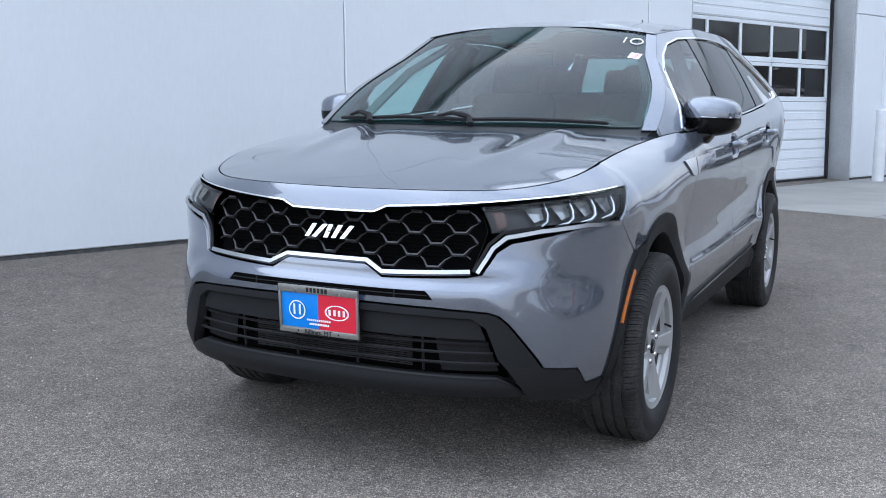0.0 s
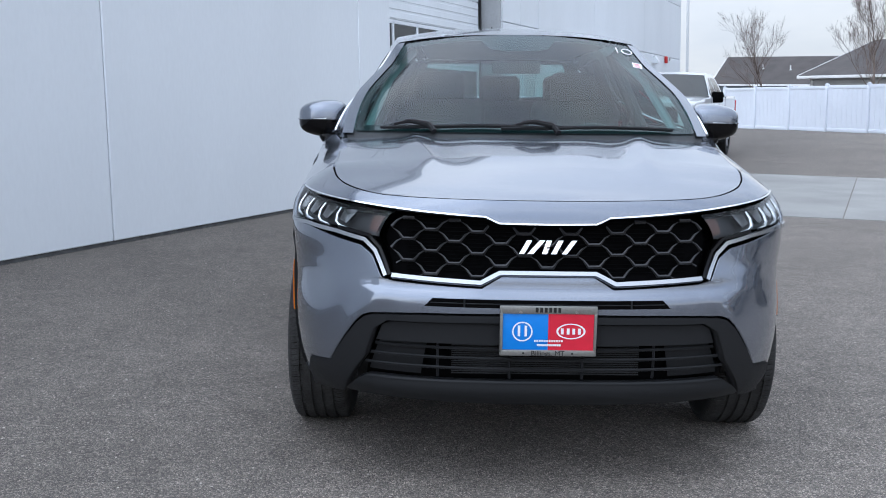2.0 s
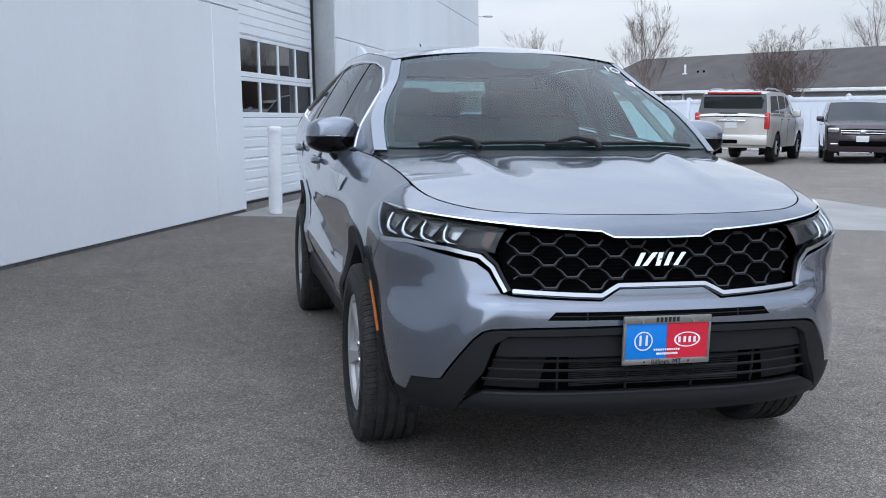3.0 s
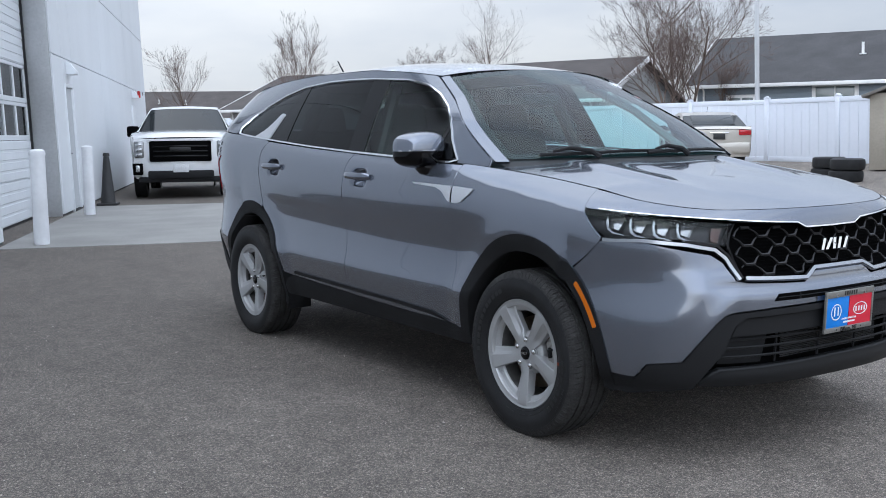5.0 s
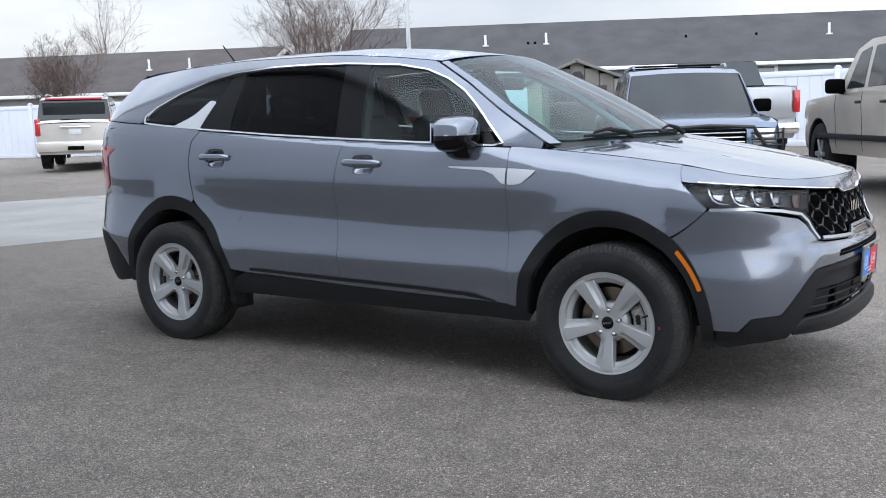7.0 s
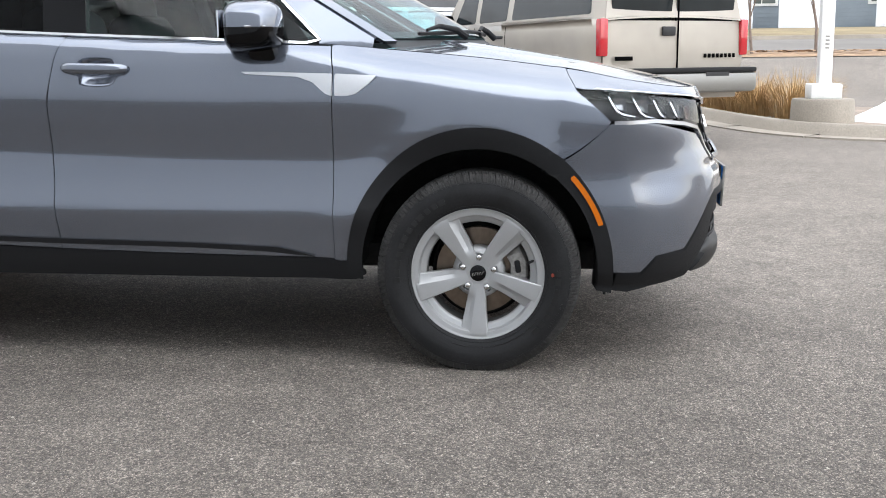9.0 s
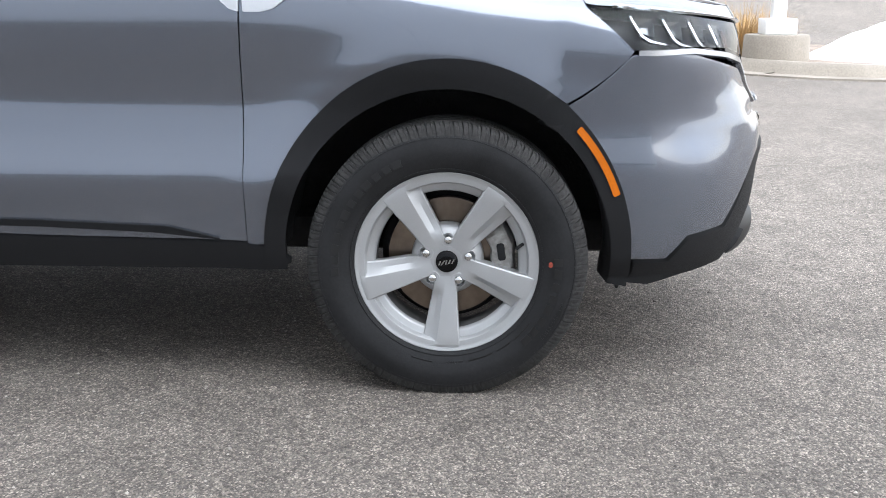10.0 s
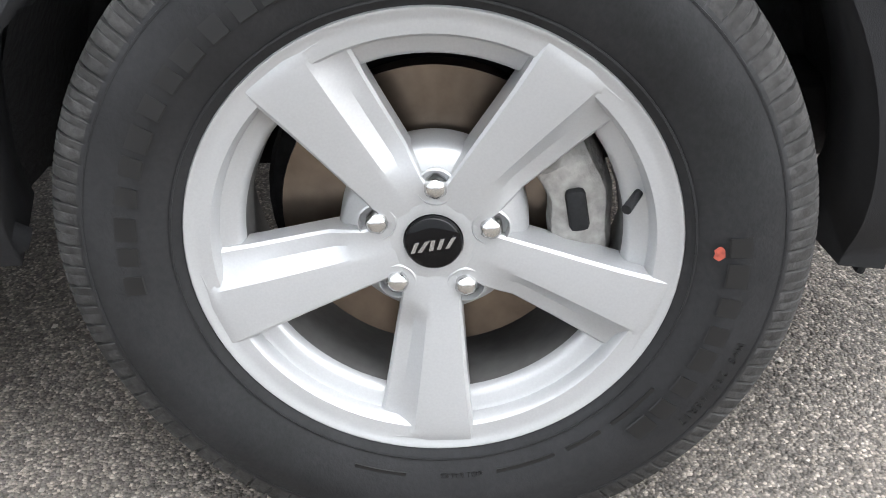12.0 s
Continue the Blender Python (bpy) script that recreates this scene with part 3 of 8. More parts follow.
def garage_door():
    door = thing("garage_door", "white sectional garage door with two rows of glazed panes", "garage door", kind="structure")
    face, s0, s1 = 0.42, 0.02, 4.46
    # frame and seals
    part("jamb", box((0.05, 0.42, 4.4), (4.455, 0.24, 2.2), 0.006), JAMB_GREY, door, "grey galvanised jamb", m=SITE)
    part("jamb", box((0.05, 0.42, 4.4), (0.025, 0.24, 2.2), 0.006), JAMB_GREY, door, "grey galvanised jamb", m=SITE)
    part("seal", box((0.045, 0.03, 4.35), (4.405, 0.395, 2.18)), SEAL, door, "black rubber edge seal", m=SITE)
    part("seal", box((0.045, 0.03, 4.35), (0.075, 0.395, 2.18)), SEAL, door, "black rubber edge seal", m=SITE)
    part("seal", box((4.3, 0.05, 0.045), (2.24, face + 0.02, 0.025)), SEAL, door, "black rubber foot seal", m=SITE)
    a, b = 0.10, 4.38
    # ribbed sections below and above the glazing
    for z0, z1 in ((0.045, 0.66), (0.665, 1.26), (2.45, 2.98), (2.985, 3.52), (3.525, 4.06), (4.065, 4.40)):
        bm = box((b - a, 0.045, z1 - z0), ((a + b) / 2, face + 0.022, (z0 + z1) / 2), 0.006, seg=1)
        k = max(1, round((z1 - z0) / 0.15))
        for i in range(k):
            z = z0 + (i + 0.5) * (z1 - z0) / k
            add_box(bm, (b - a - 0.05, 0.016, (z1 - z0) / k - 0.032), ((a + b) / 2, face - 0.004, z), 0.006, seg=1)
        part("section", bm, DOOR_WHITE, door, m=SITE)
    cols = 5
    pitch = (b - a) / cols
    for z0, z1 in ((1.265, 1.845), (1.85, 2.445)):
        bm = box((b - a, 0.045, 0.075), ((a + b) / 2, face + 0.022, z0 + 0.0375), 0.005, seg=1)
        add_box(bm, (b - a, 0.045, 0.055), ((a + b) / 2, face + 0.022, z1 - 0.0275), 0.005, seg=1)
        for i in range(cols + 1):
            add_box(bm, (0.055, 0.045, z1 - z0), (a + 0.027 + i * (b - a - 0.054) / cols, face + 0.022, (z0 + z1) / 2), 0.005, seg=1)
        part("sash", bm, DOOR_WHITE, door, m=SITE)
        for i in range(cols):
            g = part("pane", box((pitch - 0.03, 0.008, z1 - z0 - 0.10), (a + (i + 0.5) * pitch, face + 0.025, (z0 + z1) / 2)), WORKSHOP_PANE, door, "dark workshop glass", m=SITE)
            g.visible_shadow = False
    return door


WORKSHOP_PANE = pane("workshop glass", (0.35, 0.37, 0.38), 0.60)
garage_door()
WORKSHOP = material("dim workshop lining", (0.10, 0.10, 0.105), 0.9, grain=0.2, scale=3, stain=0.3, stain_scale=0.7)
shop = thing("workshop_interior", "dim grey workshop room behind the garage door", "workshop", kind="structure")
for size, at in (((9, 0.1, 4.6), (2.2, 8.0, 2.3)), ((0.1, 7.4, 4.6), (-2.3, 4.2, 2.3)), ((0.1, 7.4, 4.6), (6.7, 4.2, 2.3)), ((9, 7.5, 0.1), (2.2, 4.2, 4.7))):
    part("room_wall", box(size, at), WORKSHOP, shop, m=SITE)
TUBE_GLOW = bpy.data.materials.new("fluorescent tube")
TUBE_GLOW.use_nodes = True
TUBE_GLOW.node_tree.nodes["Principled BSDF"].inputs["Emission Color"].default_value = (0.92, 0.96, 1, 1)
TUBE_GLOW.node_tree.nodes["Principled BSDF"].inputs["Emission Strength"].default_value = 2.6
for at in ((1.2, 3.0, 3.2), (3.4, 3.0, 3.2), (2.3, 5.5, 3.2), (4.6, 5.5, 3.2)):
    lamp = thing("ceiling_lamp", "lit white fluorescent workshop lamp hanging from the ceiling", "lamp", group="workshop lamps")
    part("housing", box((1.3, 0.2, 0.06), (at[0], at[1], at[2] + 0.05), 0.01), DOOR_WHITE, lamp, m=SITE)
    part("tube", box((1.2, 0.13, 0.03), at, 0.008), TUBE_GLOW, lamp, "glowing tube", m=SITE)
    part("cord", tube([(at[0] - 0.5, at[1], at[2] + 0.06), (at[0] - 0.5, at[1], 4.68)], 0.008, 6), SEAL, lamp, m=SITE)


def service_door(name, s, mat_label):
    d = thing(name, mat_label, "door", kind="structure")
    part("door_frame", box((0.06, 0.12, 2.16), (s - 0.42, 0.05, 1.09), 0.005), DOOR_WHITE, d, m=SITE)
    part("door_frame", box((0.06, 0.12, 2.16), (s + 0.42, 0.05, 1.09), 0.005), DOOR_WHITE, d, m=SITE)
    part("door_frame", box((0.90, 0.12, 0.06), (s, 0.05, 2.20), 0.005), DOOR_WHITE, d, m=SITE)
    part("leaf", box((0.775, 0.045, 2.12), (s, 0.075, 1.08), 0.004), DOOR_WHITE, d, m=SITE)
    lv = part("lever", box((0.12, 0.018, 0.02), (s - 0.27, 0.0, 1.02), 0.006), SATIN, d, "steel lever handle", m=SITE)
    part("rose", box((0.06, 0.02, 0.12), (s - 0.31, 0.045, 1.02), 0.006), SATIN, d, "steel door plate", m=SITE)
    for z in (0.35, 1.08, 1.85):
        part("hinge", tube([(s + 0.39, 0.045, z - 0.055), (s + 0.39, 0.045, z + 0.055)], 0.011, 8), SATIN, d, "steel hinge", m=SITE)
    part("threshold", box((0.80, 0.16, 0.03), (s, 0.06, 0.015), 0.004), SEAL, d, m=SITE)


service_door("door_1", 5.975, "white steel service door with steel lever and hinges")


def wall_light(s, z):
    w = thing("wall_light", "small white wedge-shaped security light on the wall", "wall light")
    bm = bmesh.new()
    prof = [(0, 0.0), (0, 0.20), (-0.06, 0.20), (-0.17, 0.05), (-0.17, 0.0)]
    vs = [[bm.verts.new((s + k, y - 0.002, z + h)) for y, h in prof] for k in (-0.14, 0.14)]
    bm.faces.new(vs[0])
    bm.faces.new(vs[1][::-1])
    for i in range(5):
        bm.faces.new((vs[0][i], vs[1][i], vs[1][(i + 1) % 5], vs[0][(i + 1) % 5]))
    part("housing", bm, DOOR_WHITE, w, m=SITE)
    part("lens", box((0.22, 0.10, 0.012), (s, -0.09, z - 0.004), 0.004), WHITE_INK, w, "white underside lens", m=SITE)


wall_light(5.95, 2.40)
wall_light(17.3, 2.40)
alarm = thing("alarm_bell", "small red fire alarm box high on the wall", "alarm box")
part("box", box((0.16, 0.08, 0.20), (19.0, -0.042, 2.56), 0.015), material("red enamel", (0.5, 0.02, 0.02), 0.35, grain=0.05), alarm, m=SITE)
part("sounder", lathe([(-0.005, 0.001), (-0.02, 0.05), (0.0, 0.06)], 20), SATIN, alarm, "round sounder", m=SITE @ Matrix.Translation((19.0, -0.085, 2.58)) @ Matrix.Rotation(radians(-90), 4, "Z"))
# a second flush door far along the wall
far_door = thing("door_2", "white flush steel door further along the wall", "door", kind="structure")
part("leaf", box((0.86, 0.03, 2.08), (17.3, -0.012, 1.10), 0.004), DOOR_WHITE, far_door, m=SITE)
part("door_frame", box((1.0, 0.02, 2.18), (17.3, -0.005, 1.10), 0.004), DOOR_WHITE, far_door, m=SITE)
part("lever", box((0.12, 0.03, 0.02), (17.0, -0.045, 1.02), 0.006), SATIN, far_door, "steel lever handle", m=SITE)


def bollard(p, first=None):
    if first:
        return copy_thing(first, Matrix.Translation(p))
    b = thing("bollard", "tall white plastic-sleeved steel bollard standing on the concrete", "bollard", Matrix.Translation(p), group="door bollards")
    part("sleeve", lathe([(0.006, 0.001), (0.006, 0.088), (0.02, 0.09), (1.04, 0.088), (1.08, 0.086)], 32, "z"), BOLLARD, b)
    part("cap", lathe([(1.078, 0.094), (1.10, 0.096), (1.13, 0.090), (1.15, 0.06), (1.155, 0.001)], 32, "z"), BOLLARD, b, "domed cap with a rim")
    return b


bol = bollard((-0.74, 9.5, 0.010))
bollard((1.03, 13.95, 0.010), bol)


def cone(p):
    c = thing("traffic_cone", "tall slim black rubber cone on a square foot beside the wall", "cone", Matrix.Translation(p) @ Matrix.Rotation(radians(TURN), 4, "Z"))
    part("foot", box((0.38, 0.38, 0.045), (0, 0, 0.0225), 0.012), CONE_BLACK, c)
    part("body", lathe([(0.04, 0.145), (0.06, 0.135), (0.90, 0.055), (0.93, 0.045)], 24, "z"), CONE_BLACK, c)
    part("top", lathe([(0.925, 0.04), (0.93, 0.062), (0.97, 0.062), (0.99, 0.05), (0.992, 0.001)], 24, "z"), CONE_BLACK, c, "rounded top knob")


cone((1.98, 16.2, 0.010))


# ---- the grey car: surfaces ----
def smooth(xs, ys):
    """Cubic through the points, with gentle tangents."""
    xs, ys = np.array(xs, float), np.array(ys, float)
    d = np.diff(ys) / np.diff(xs)
    m = np.concatenate([[d[0]], [0 if a * b <= 0 else 2 * a * b / (a + b) for a, b in zip(d[:-1], d[1:])], [d[-1]]])

    def f(x):
        x = min(max(float(x), xs[0]), xs[-1])
        i = min(int(np.searchsorted(xs, x, side="right")) - 1, len(xs) - 2)
        h = xs[i + 1] - xs[i]
        t = (x - xs[i]) / h
        return float(ys[i] * (1 + 2 * t) * (1 - t) ** 2 + h * m[i] * t * (1 - t) ** 2 + ys[i + 1] * t * t * (3 - 2 * t) + h * m[i + 1] * t * t * (t - 1))
    return f


# the plan outline runs from the nose's middle (q = 0) round the corner, along the flank and round the tail
Q_FRONT, Q_SIDE, Q_REAR = 1.25, 3.20, 1.30
Y_FRONT, Y_REAR = -0.25, 2.95
nose_y = smooth([0.20, 0.27, 0.33, 0.40, 0.50, 0.60, 0.68, 0.73, 0.78, 0.86, 0.92, 0.96, 0.99, 1.04], [-0.80, -0.852, -0.892, -0.906, -0.914, -0.915, -0.91, -0.89, -0.865, -0.845, -0.834, -0.822, -0.806, -0.75])
tail_y = smooth([0.20, 0.40, 0.60, 0.75, 0.95, 1.15, 1.32, 1.60], [3.72, 3.84, 3.87, 3.86, 3.80, 3.78, 3.74, 3.55])
top_z = smooth([0, 0.5, 0.9, 1.1, 1.25, 1.50, 1.80, 2.05, 2.40, 3.00, 4.00, 4.45, 4.90, 5.75], [0.985, 0.990, 1.018, 1.046, 1.070, 1.103, 1.133, 1.155, 1.16, 1.19, 1.255, 1.30, 1.33, 1.34])
flank = smooth([0, 0.10, 0.20, 0.312, 0.324, 0.38, 0.45, 0.52, 0.60, 0.68, 0.80, 0.90, 0.96, 1.0], [0.862, 0.887, 0.904, 0.9235, 0.9235, 0.9125, 0.9035, 0.9015, 0.912, 0.928, 0.942, 0.934, 0.914, 0.885])
flank_front = smooth([0, 0.08, 0.18, 0.30, 0.45, 0.68, 0.80, 0.90, 0.96, 1.0], [0.866, 0.898, 0.916, 0.926, 0.930, 0.936, 0.942, 0.934, 0.914, 0.885])
narrow = smooth([1.25, 1.8, 2.4, 3.6, 4.45], [0.965, 0.985, 1.0, 1.0, 0.985])
fender_roll = smooth([0, 1.25, 1.75, 2.15], [0.10, 0.10, 0.08, 0.0])
SILL = 0.30


def body(q, z):
    a, q = (1 if q >= 0 else -1), abs(q)
    top = top_z(q)
    v = min(max((z - SILL) / (top - SILL), 0), 1.02)
    k = min(1.0, max(0.0, (1.62 - q) / 0.34))
    w = (flank(min(v, 1)) * (1 - k) + flank_front(min(v, 1)) * k) * narrow(q)
    r = max(0.0, (v - 0.80) / 0.20)
    w -= fender_roll(q) * r * r
    if q < Q_FRONT:
        th, k = q / Q_FRONT * math.pi / 2, 2 / 2.7
        y0 = nose_y(z)
        return (a * w * math.sin(th) ** k, y0 + (Y_FRONT - y0) * (1 - math.cos(th) ** k if th < math.pi / 2 else 1), z)
    if q < Q_FRONT + Q_SIDE:
        y = Y_FRONT + q - Q_FRONT
        for hub in (0.0, 2.815):
            d = math.hypot((y - hub) * 1.05, z - 0.357)
            w += 0.016 * math.exp(-((d - 0.50) / 0.085) ** 2)
        return (a * w, y, z)
    th, k = min((q - Q_FRONT - Q_SIDE) / Q_REAR, 1) * math.pi / 2, 2 / 3.2
    return (a * w * max(math.cos(th), 0) ** k, Y_REAR + (tail_y(z) - Y_REAR) * math.sin(th) ** k, z)


def q_of_x(x, z):
    lo, hi = 0.0, Q_FRONT
    for _ in range(30):
        m = (lo + hi) / 2
        lo, hi = (m, hi) if body(m, z)[0] < abs(x) else (lo, m)
    return math.copysign((lo + hi) / 2, x)


def q_of_y(y, z):
    if Y_FRONT <= y <= Y_REAR:
        return y - Y_FRONT + Q_FRONT
    lo, hi = (0.0, Q_FRONT) if y < Y_FRONT else (Q_FRONT + Q_SIDE, Q_FRONT + Q_SIDE + Q_REAR)
    for _ in range(30):
        m = (lo + hi) / 2
        lo, hi = (m, hi) if body(m, z)[1] < y else (lo, m)
    return (lo + hi) / 2

belt = lambda y: top_z(min(max(y - Y_FRONT + Q_FRONT, Q_FRONT), 5.7))
roof_mid = smooth([0.85, 1.05, 1.4, 1.8, 2.3, 2.8, 3.2, 3.5], [1.605, 1.640, 1.684, 1.708, 1.706, 1.684, 1.648, 1.606])
roof_half = smooth([0.85, 1.1, 1.5, 2.0, 2.6, 3.1, 3.5], [0.568, 0.590, 0.618, 0.63, 0.625, 0.60, 0.565])
roof_drop = smooth([0.85, 1.3, 2.0, 3.0, 3.5], [0.048, 0.056, 0.052, 0.038, 0.030])
roof_rim = lambda y: roof_mid(y) - roof_drop(y)


def cabin(y, z):
    """Side of the cabin above the waistline."""
    zb, zt = belt(y), roof_rim(max(y, 0.85))
    q = min(max(y - Y_FRONT + Q_FRONT, Q_FRONT), Q_FRONT + Q_SIDE)
    wb = flank(1.0) * narrow(q) - fender_roll(q)
    if y > Y_REAR:
        wb = body(q_of_y(min(y, 3.74), zb), zb)[0]
    v = (z - zb) / (zt - zb)
    wt_ = roof_half(max(y, 0.85))
    return (wb + (wt_ - wb) * (v * 0.80 + 0.20 * v * v) if v >= 0 else wb, y, z)


def roof_skin(a, y):
    return (a * roof_half(y), y, roof_mid(y) - roof_drop(y) * abs(a) ** 2.4)


SCREEN_LO, SCREEN_HI = (0.36, 1.172), (1.06, 1.578)     # the pillar's foot and head, seen from the side


def screen_edge(b):
    y, z = SCREEN_LO[0] + (SCREEN_HI[0] - SCREEN_LO[0]) * b, SCREEN_LO[1] + (SCREEN_HI[1] - SCREEN_LO[1]) * b + 0.008 * math.sin(math.pi * b)
    return cabin(y, z)


def screen(a, b):
    x, y, z = screen_edge(b)
    d = (1 - a * a)
    back = 0.31 - 0.22 * b
    return (a * x, y - back * d, z + d * (0.006 + 0.048 * b) + 0.015 * d * math.sin(math.pi * b))


_rim_q = np.linspace(0.0, 2.02, 160)
_rim = [body(q, top_z(q)) for q in _rim_q]
HOOD_Y0, HOOD_LEN = _rim[0][1], 0.50 - _rim[0][1]
hood_mid = smooth([HOOD_Y0, -0.72, -0.60, -0.40, -0.15, 0.08, 0.50], [0.985, 1.010, 1.038, 1.080, 1.124, 1.163, 1.205])


def hood(a, t):
    """a across from rim to rim, t from the leading edge back to the screen; the rim is the body's own top line."""
    y = HOOD_Y0 + HOOD_LEN * max(t, 0) ** 2
    ys = [r[1] for r in _rim]
    xr, zr = float(np.interp(y, ys, [r[0] for r in _rim])), float(np.interp(y, ys, [r[2] for r in _rim]))
    s, b = abs(a), (y - HOOD_Y0) / HOOD_LEN
    z = zr + (hood_mid(y) - zr) * (1 - s ** 2.5)
    x = a * xr
    k = min(1.0, max(0.0, (b - 0.12) / 0.55))
    k = k * k * (3 - 2 * k)
    c = 0.36 + 0.14 * b
    ridge = 0.012 * math.exp(-((abs(x) - c) / 0.050) ** 2) - 0.006 * math.exp(-((abs(x) - c + 0.115) / 0.075) ** 2)
    return (x, y, z + ridge * k * (1 - s ** 8))


def P(*pts):
    """Outline on the body skin: ('x', x, z) is measured across the nose, ('y', y, z) along the flank."""
    return [(q_of_x(b, c) if k == "x" else q_of_y(b, c), c) for k, b, c in pts]


def arch(y, rx, rz, a0, a1, n=28):
    """Points on a wheel opening from angle a0 to a1 (0: ahead, 90: top)."""
    out = []
    for i in range(n + 1):
        a = radians(a0 + (a1 - a0) * i / n)
        out.append((y - rx * math.cos(a), 0.357 + rz * math.sin(a)))
    return out


QY = lambda pts: [(q_of_y(y, z), z) for y, z in pts]
ON_ARCH = {0.0: (0.470, 0.512), 2.815: (0.470, 0.520)}
IN_ARCH = (0.418, 0.440)

car = thing("car", "steel grey seven-seat SUV parked on asphalt, engine running", "car")
GAP = 0.003

# nose panel, wings, doors, quarters
nose_lo = [("x", 0.0, 0.912), ("x", 0.155, 0.914), ("x", 0.20, 0.934), ("x", 0.50, 0.955), ("x", 0.70, 0.971), ("x", 0.80, 0.984), ("y", -0.36, 0.993)]
right = P(*nose_lo) + [(q_of_y(-0.333, 1.0), 0.998), (q_of_y(-0.30, 1.03), top_z(q_of_y(-0.30, 1.03)) - 0.004)]
top_line = [(q, top_z(q) - 0.002) for q in np.linspace(right[-1][0], 0, 12)[1:]]
half = right + top_line
full = half + [(-q, z) for q, z in half[::-1]][1:-1]
panel("nose_panel", body, full, PAINT, car, "grey painted nose below the bonnet", sides=(0,), step=(0.035, 0.02))

b0 = 0.44
bumper = P(("x", 0.0, 0.742), ("x", 0.15, 0.742), ("x", 0.215, 0.708), ("x", 0.50, 0.720), ("x", 0.546, 0.728), ("x", 0.58, 0.796), ("x", 0.62, 0.826), ("x", 0.81, 0.872), ("y", -0.46, 0.876)) \
    + QY([(-0.448, 0.872), (-0.295, 0.752)] + [p for p in arch(0.0, *ON_ARCH[0.0], 0, 57) if p[1] > 0.352][::-1]) \
    + P(("y", -0.565, 0.352), ("y", -0.620, 0.412), ("x", 0.727, 0.425), ("x", 0.633, 0.575), ("x", 0.605, 0.603), ("x", 0.575, 0.613), ("x", 0.40, 0.622), ("x", 0.0, 0.628))


def bumper_lift(q, z):
    """The pocket under the lamp and the shoulder that runs down to the cladding."""
    s = abs(q)
    x = abs(body(q, z)[0])
    pocket = -0.020 * math.exp(-((x - 0.80) / 0.09) ** 2 - ((z - 0.70) / 0.085) ** 2)
    line = 0.010 * math.exp(-(((x - 0.60) - (0.62 - z) * 0.55) / 0.05) ** 2) * math.exp(-((z - 0.60) / 0.12) ** 2)
    brow = -0.012 * math.exp(-((z - 0.705) / 0.025) ** 2) * (1 if x < 0.56 else math.exp(-((x - 0.56) / 0.06) ** 2))
    return pocket + line + brow


full_b = bumper[:-1] + [(0.0, 0.628)] + [(-q, z) for q, z in bumper[:-1][::-1]][:-1]
c = panel("front_bumper", body, full_b, PAINT, car, "painted front bumper skin", sides=(0,), step=(0.03, 0.014), lift=bumper_lift)

wing = QY([(-0.293, 0.760), (-0.440, 0.868)]) + P(("y", -0.452, 0.885)) + QY([(-0.337, 0.986)]) + [(q_of_y(-0.333, 1.0) + 0.002, 0.997), (q_of_y(-0.30, 1.03) + 0.002, top_z(q_of_y(-0.30, 1.03)) - 0.004)] \
    + [(q, top_z(q) - 0.002) for q in np.linspace(1.22, 2.00, 14)] + QY([(0.510, 1.148), (0.493, 1.06), (0.505, 0.80), (0.512, 0.392)]) \
    + QY([p for p in arch(0.0, *ON_ARCH[0.0], 0, 180, 40) if not (p[0] < -0.292 and p[1] < 0.76) and (p[1] > 0.385)][::-1])
panel("wing", body, wing, PAINT, car, "front wing", step=(0.035, 0.03))

def door_lift(q, z):
    """Finger hollows behind the handles."""
    y = abs(q) - Q_FRONT + Y_FRONT
    return -sum(0.045 * math.exp(-((y - a) / 0.058) ** 4 - ((z - b) / 0.040) ** 4) for a, b in ((1.345, 1.068), (2.405, 1.098)))


fd = [(0.515, 0.404), (0.509, 0.80), (0.497, 1.06), (0.514, 1.146), (0.60, 1.150), (1.0, 1.166), (1.468, 1.188), (1.49, 1.14), (1.535, 0.95), (1.545, 0.75), (1.542, 0.426), (1.10, 0.414)]
panel("front_door", body, QY(fd), PAINT, car, "front door skin", step=(0.021, 0.0135), lift=door_lift)
rd_arch = [p for p in arch(2.815, *ON_ARCH[2.815], 0, 90, 30) if p[1] > 0.452 and p[0] < 2.60]
rd = [(1.548, 0.427), (1.551, 0.75), (1.541, 0.95), (1.496, 1.14), (1.475, 1.189), (2.0, 1.216), (2.56, 1.253), (2.60, 1.20), (2.622, 1.08), (2.628, 0.95), (2.618, 0.855)] + [p for p in rd_arch if p[1] < 0.85][::-1] + [(2.25, 0.452)]
panel("rear_door", body, QY(rd), PAINT, car, "rear door skin", step=(0.021, 0.0135), lift=door_lift)
q_arch = [p for p in arch(2.815, *ON_ARCH[2.815], 60, 180, 30) if p[0] > 2.622]
quarter = QY([(2.566, 1.254), (2.606, 1.20), (2.628, 1.08), (2.634, 0.95), (2.624, 0.862)] + q_arch) + P(("y", 3.30, 0.42), ("y", 3.42, 0.56), ("y", 3.52, 0.63)) \
    + [(Q_FRONT + Q_SIDE + 1.0, 0.66), (Q_FRONT + Q_SIDE + Q_REAR, 0.66), (Q_FRONT + Q_SIDE + Q_REAR, 1.32)] + [(q, top_z(q) - 0.002) for q in np.linspace(5.6, 4.10, 20)]
panel("rear_quarter", body, quarter, PAINT, car, "rear wing and tail skin", step=(0.04, 0.035))

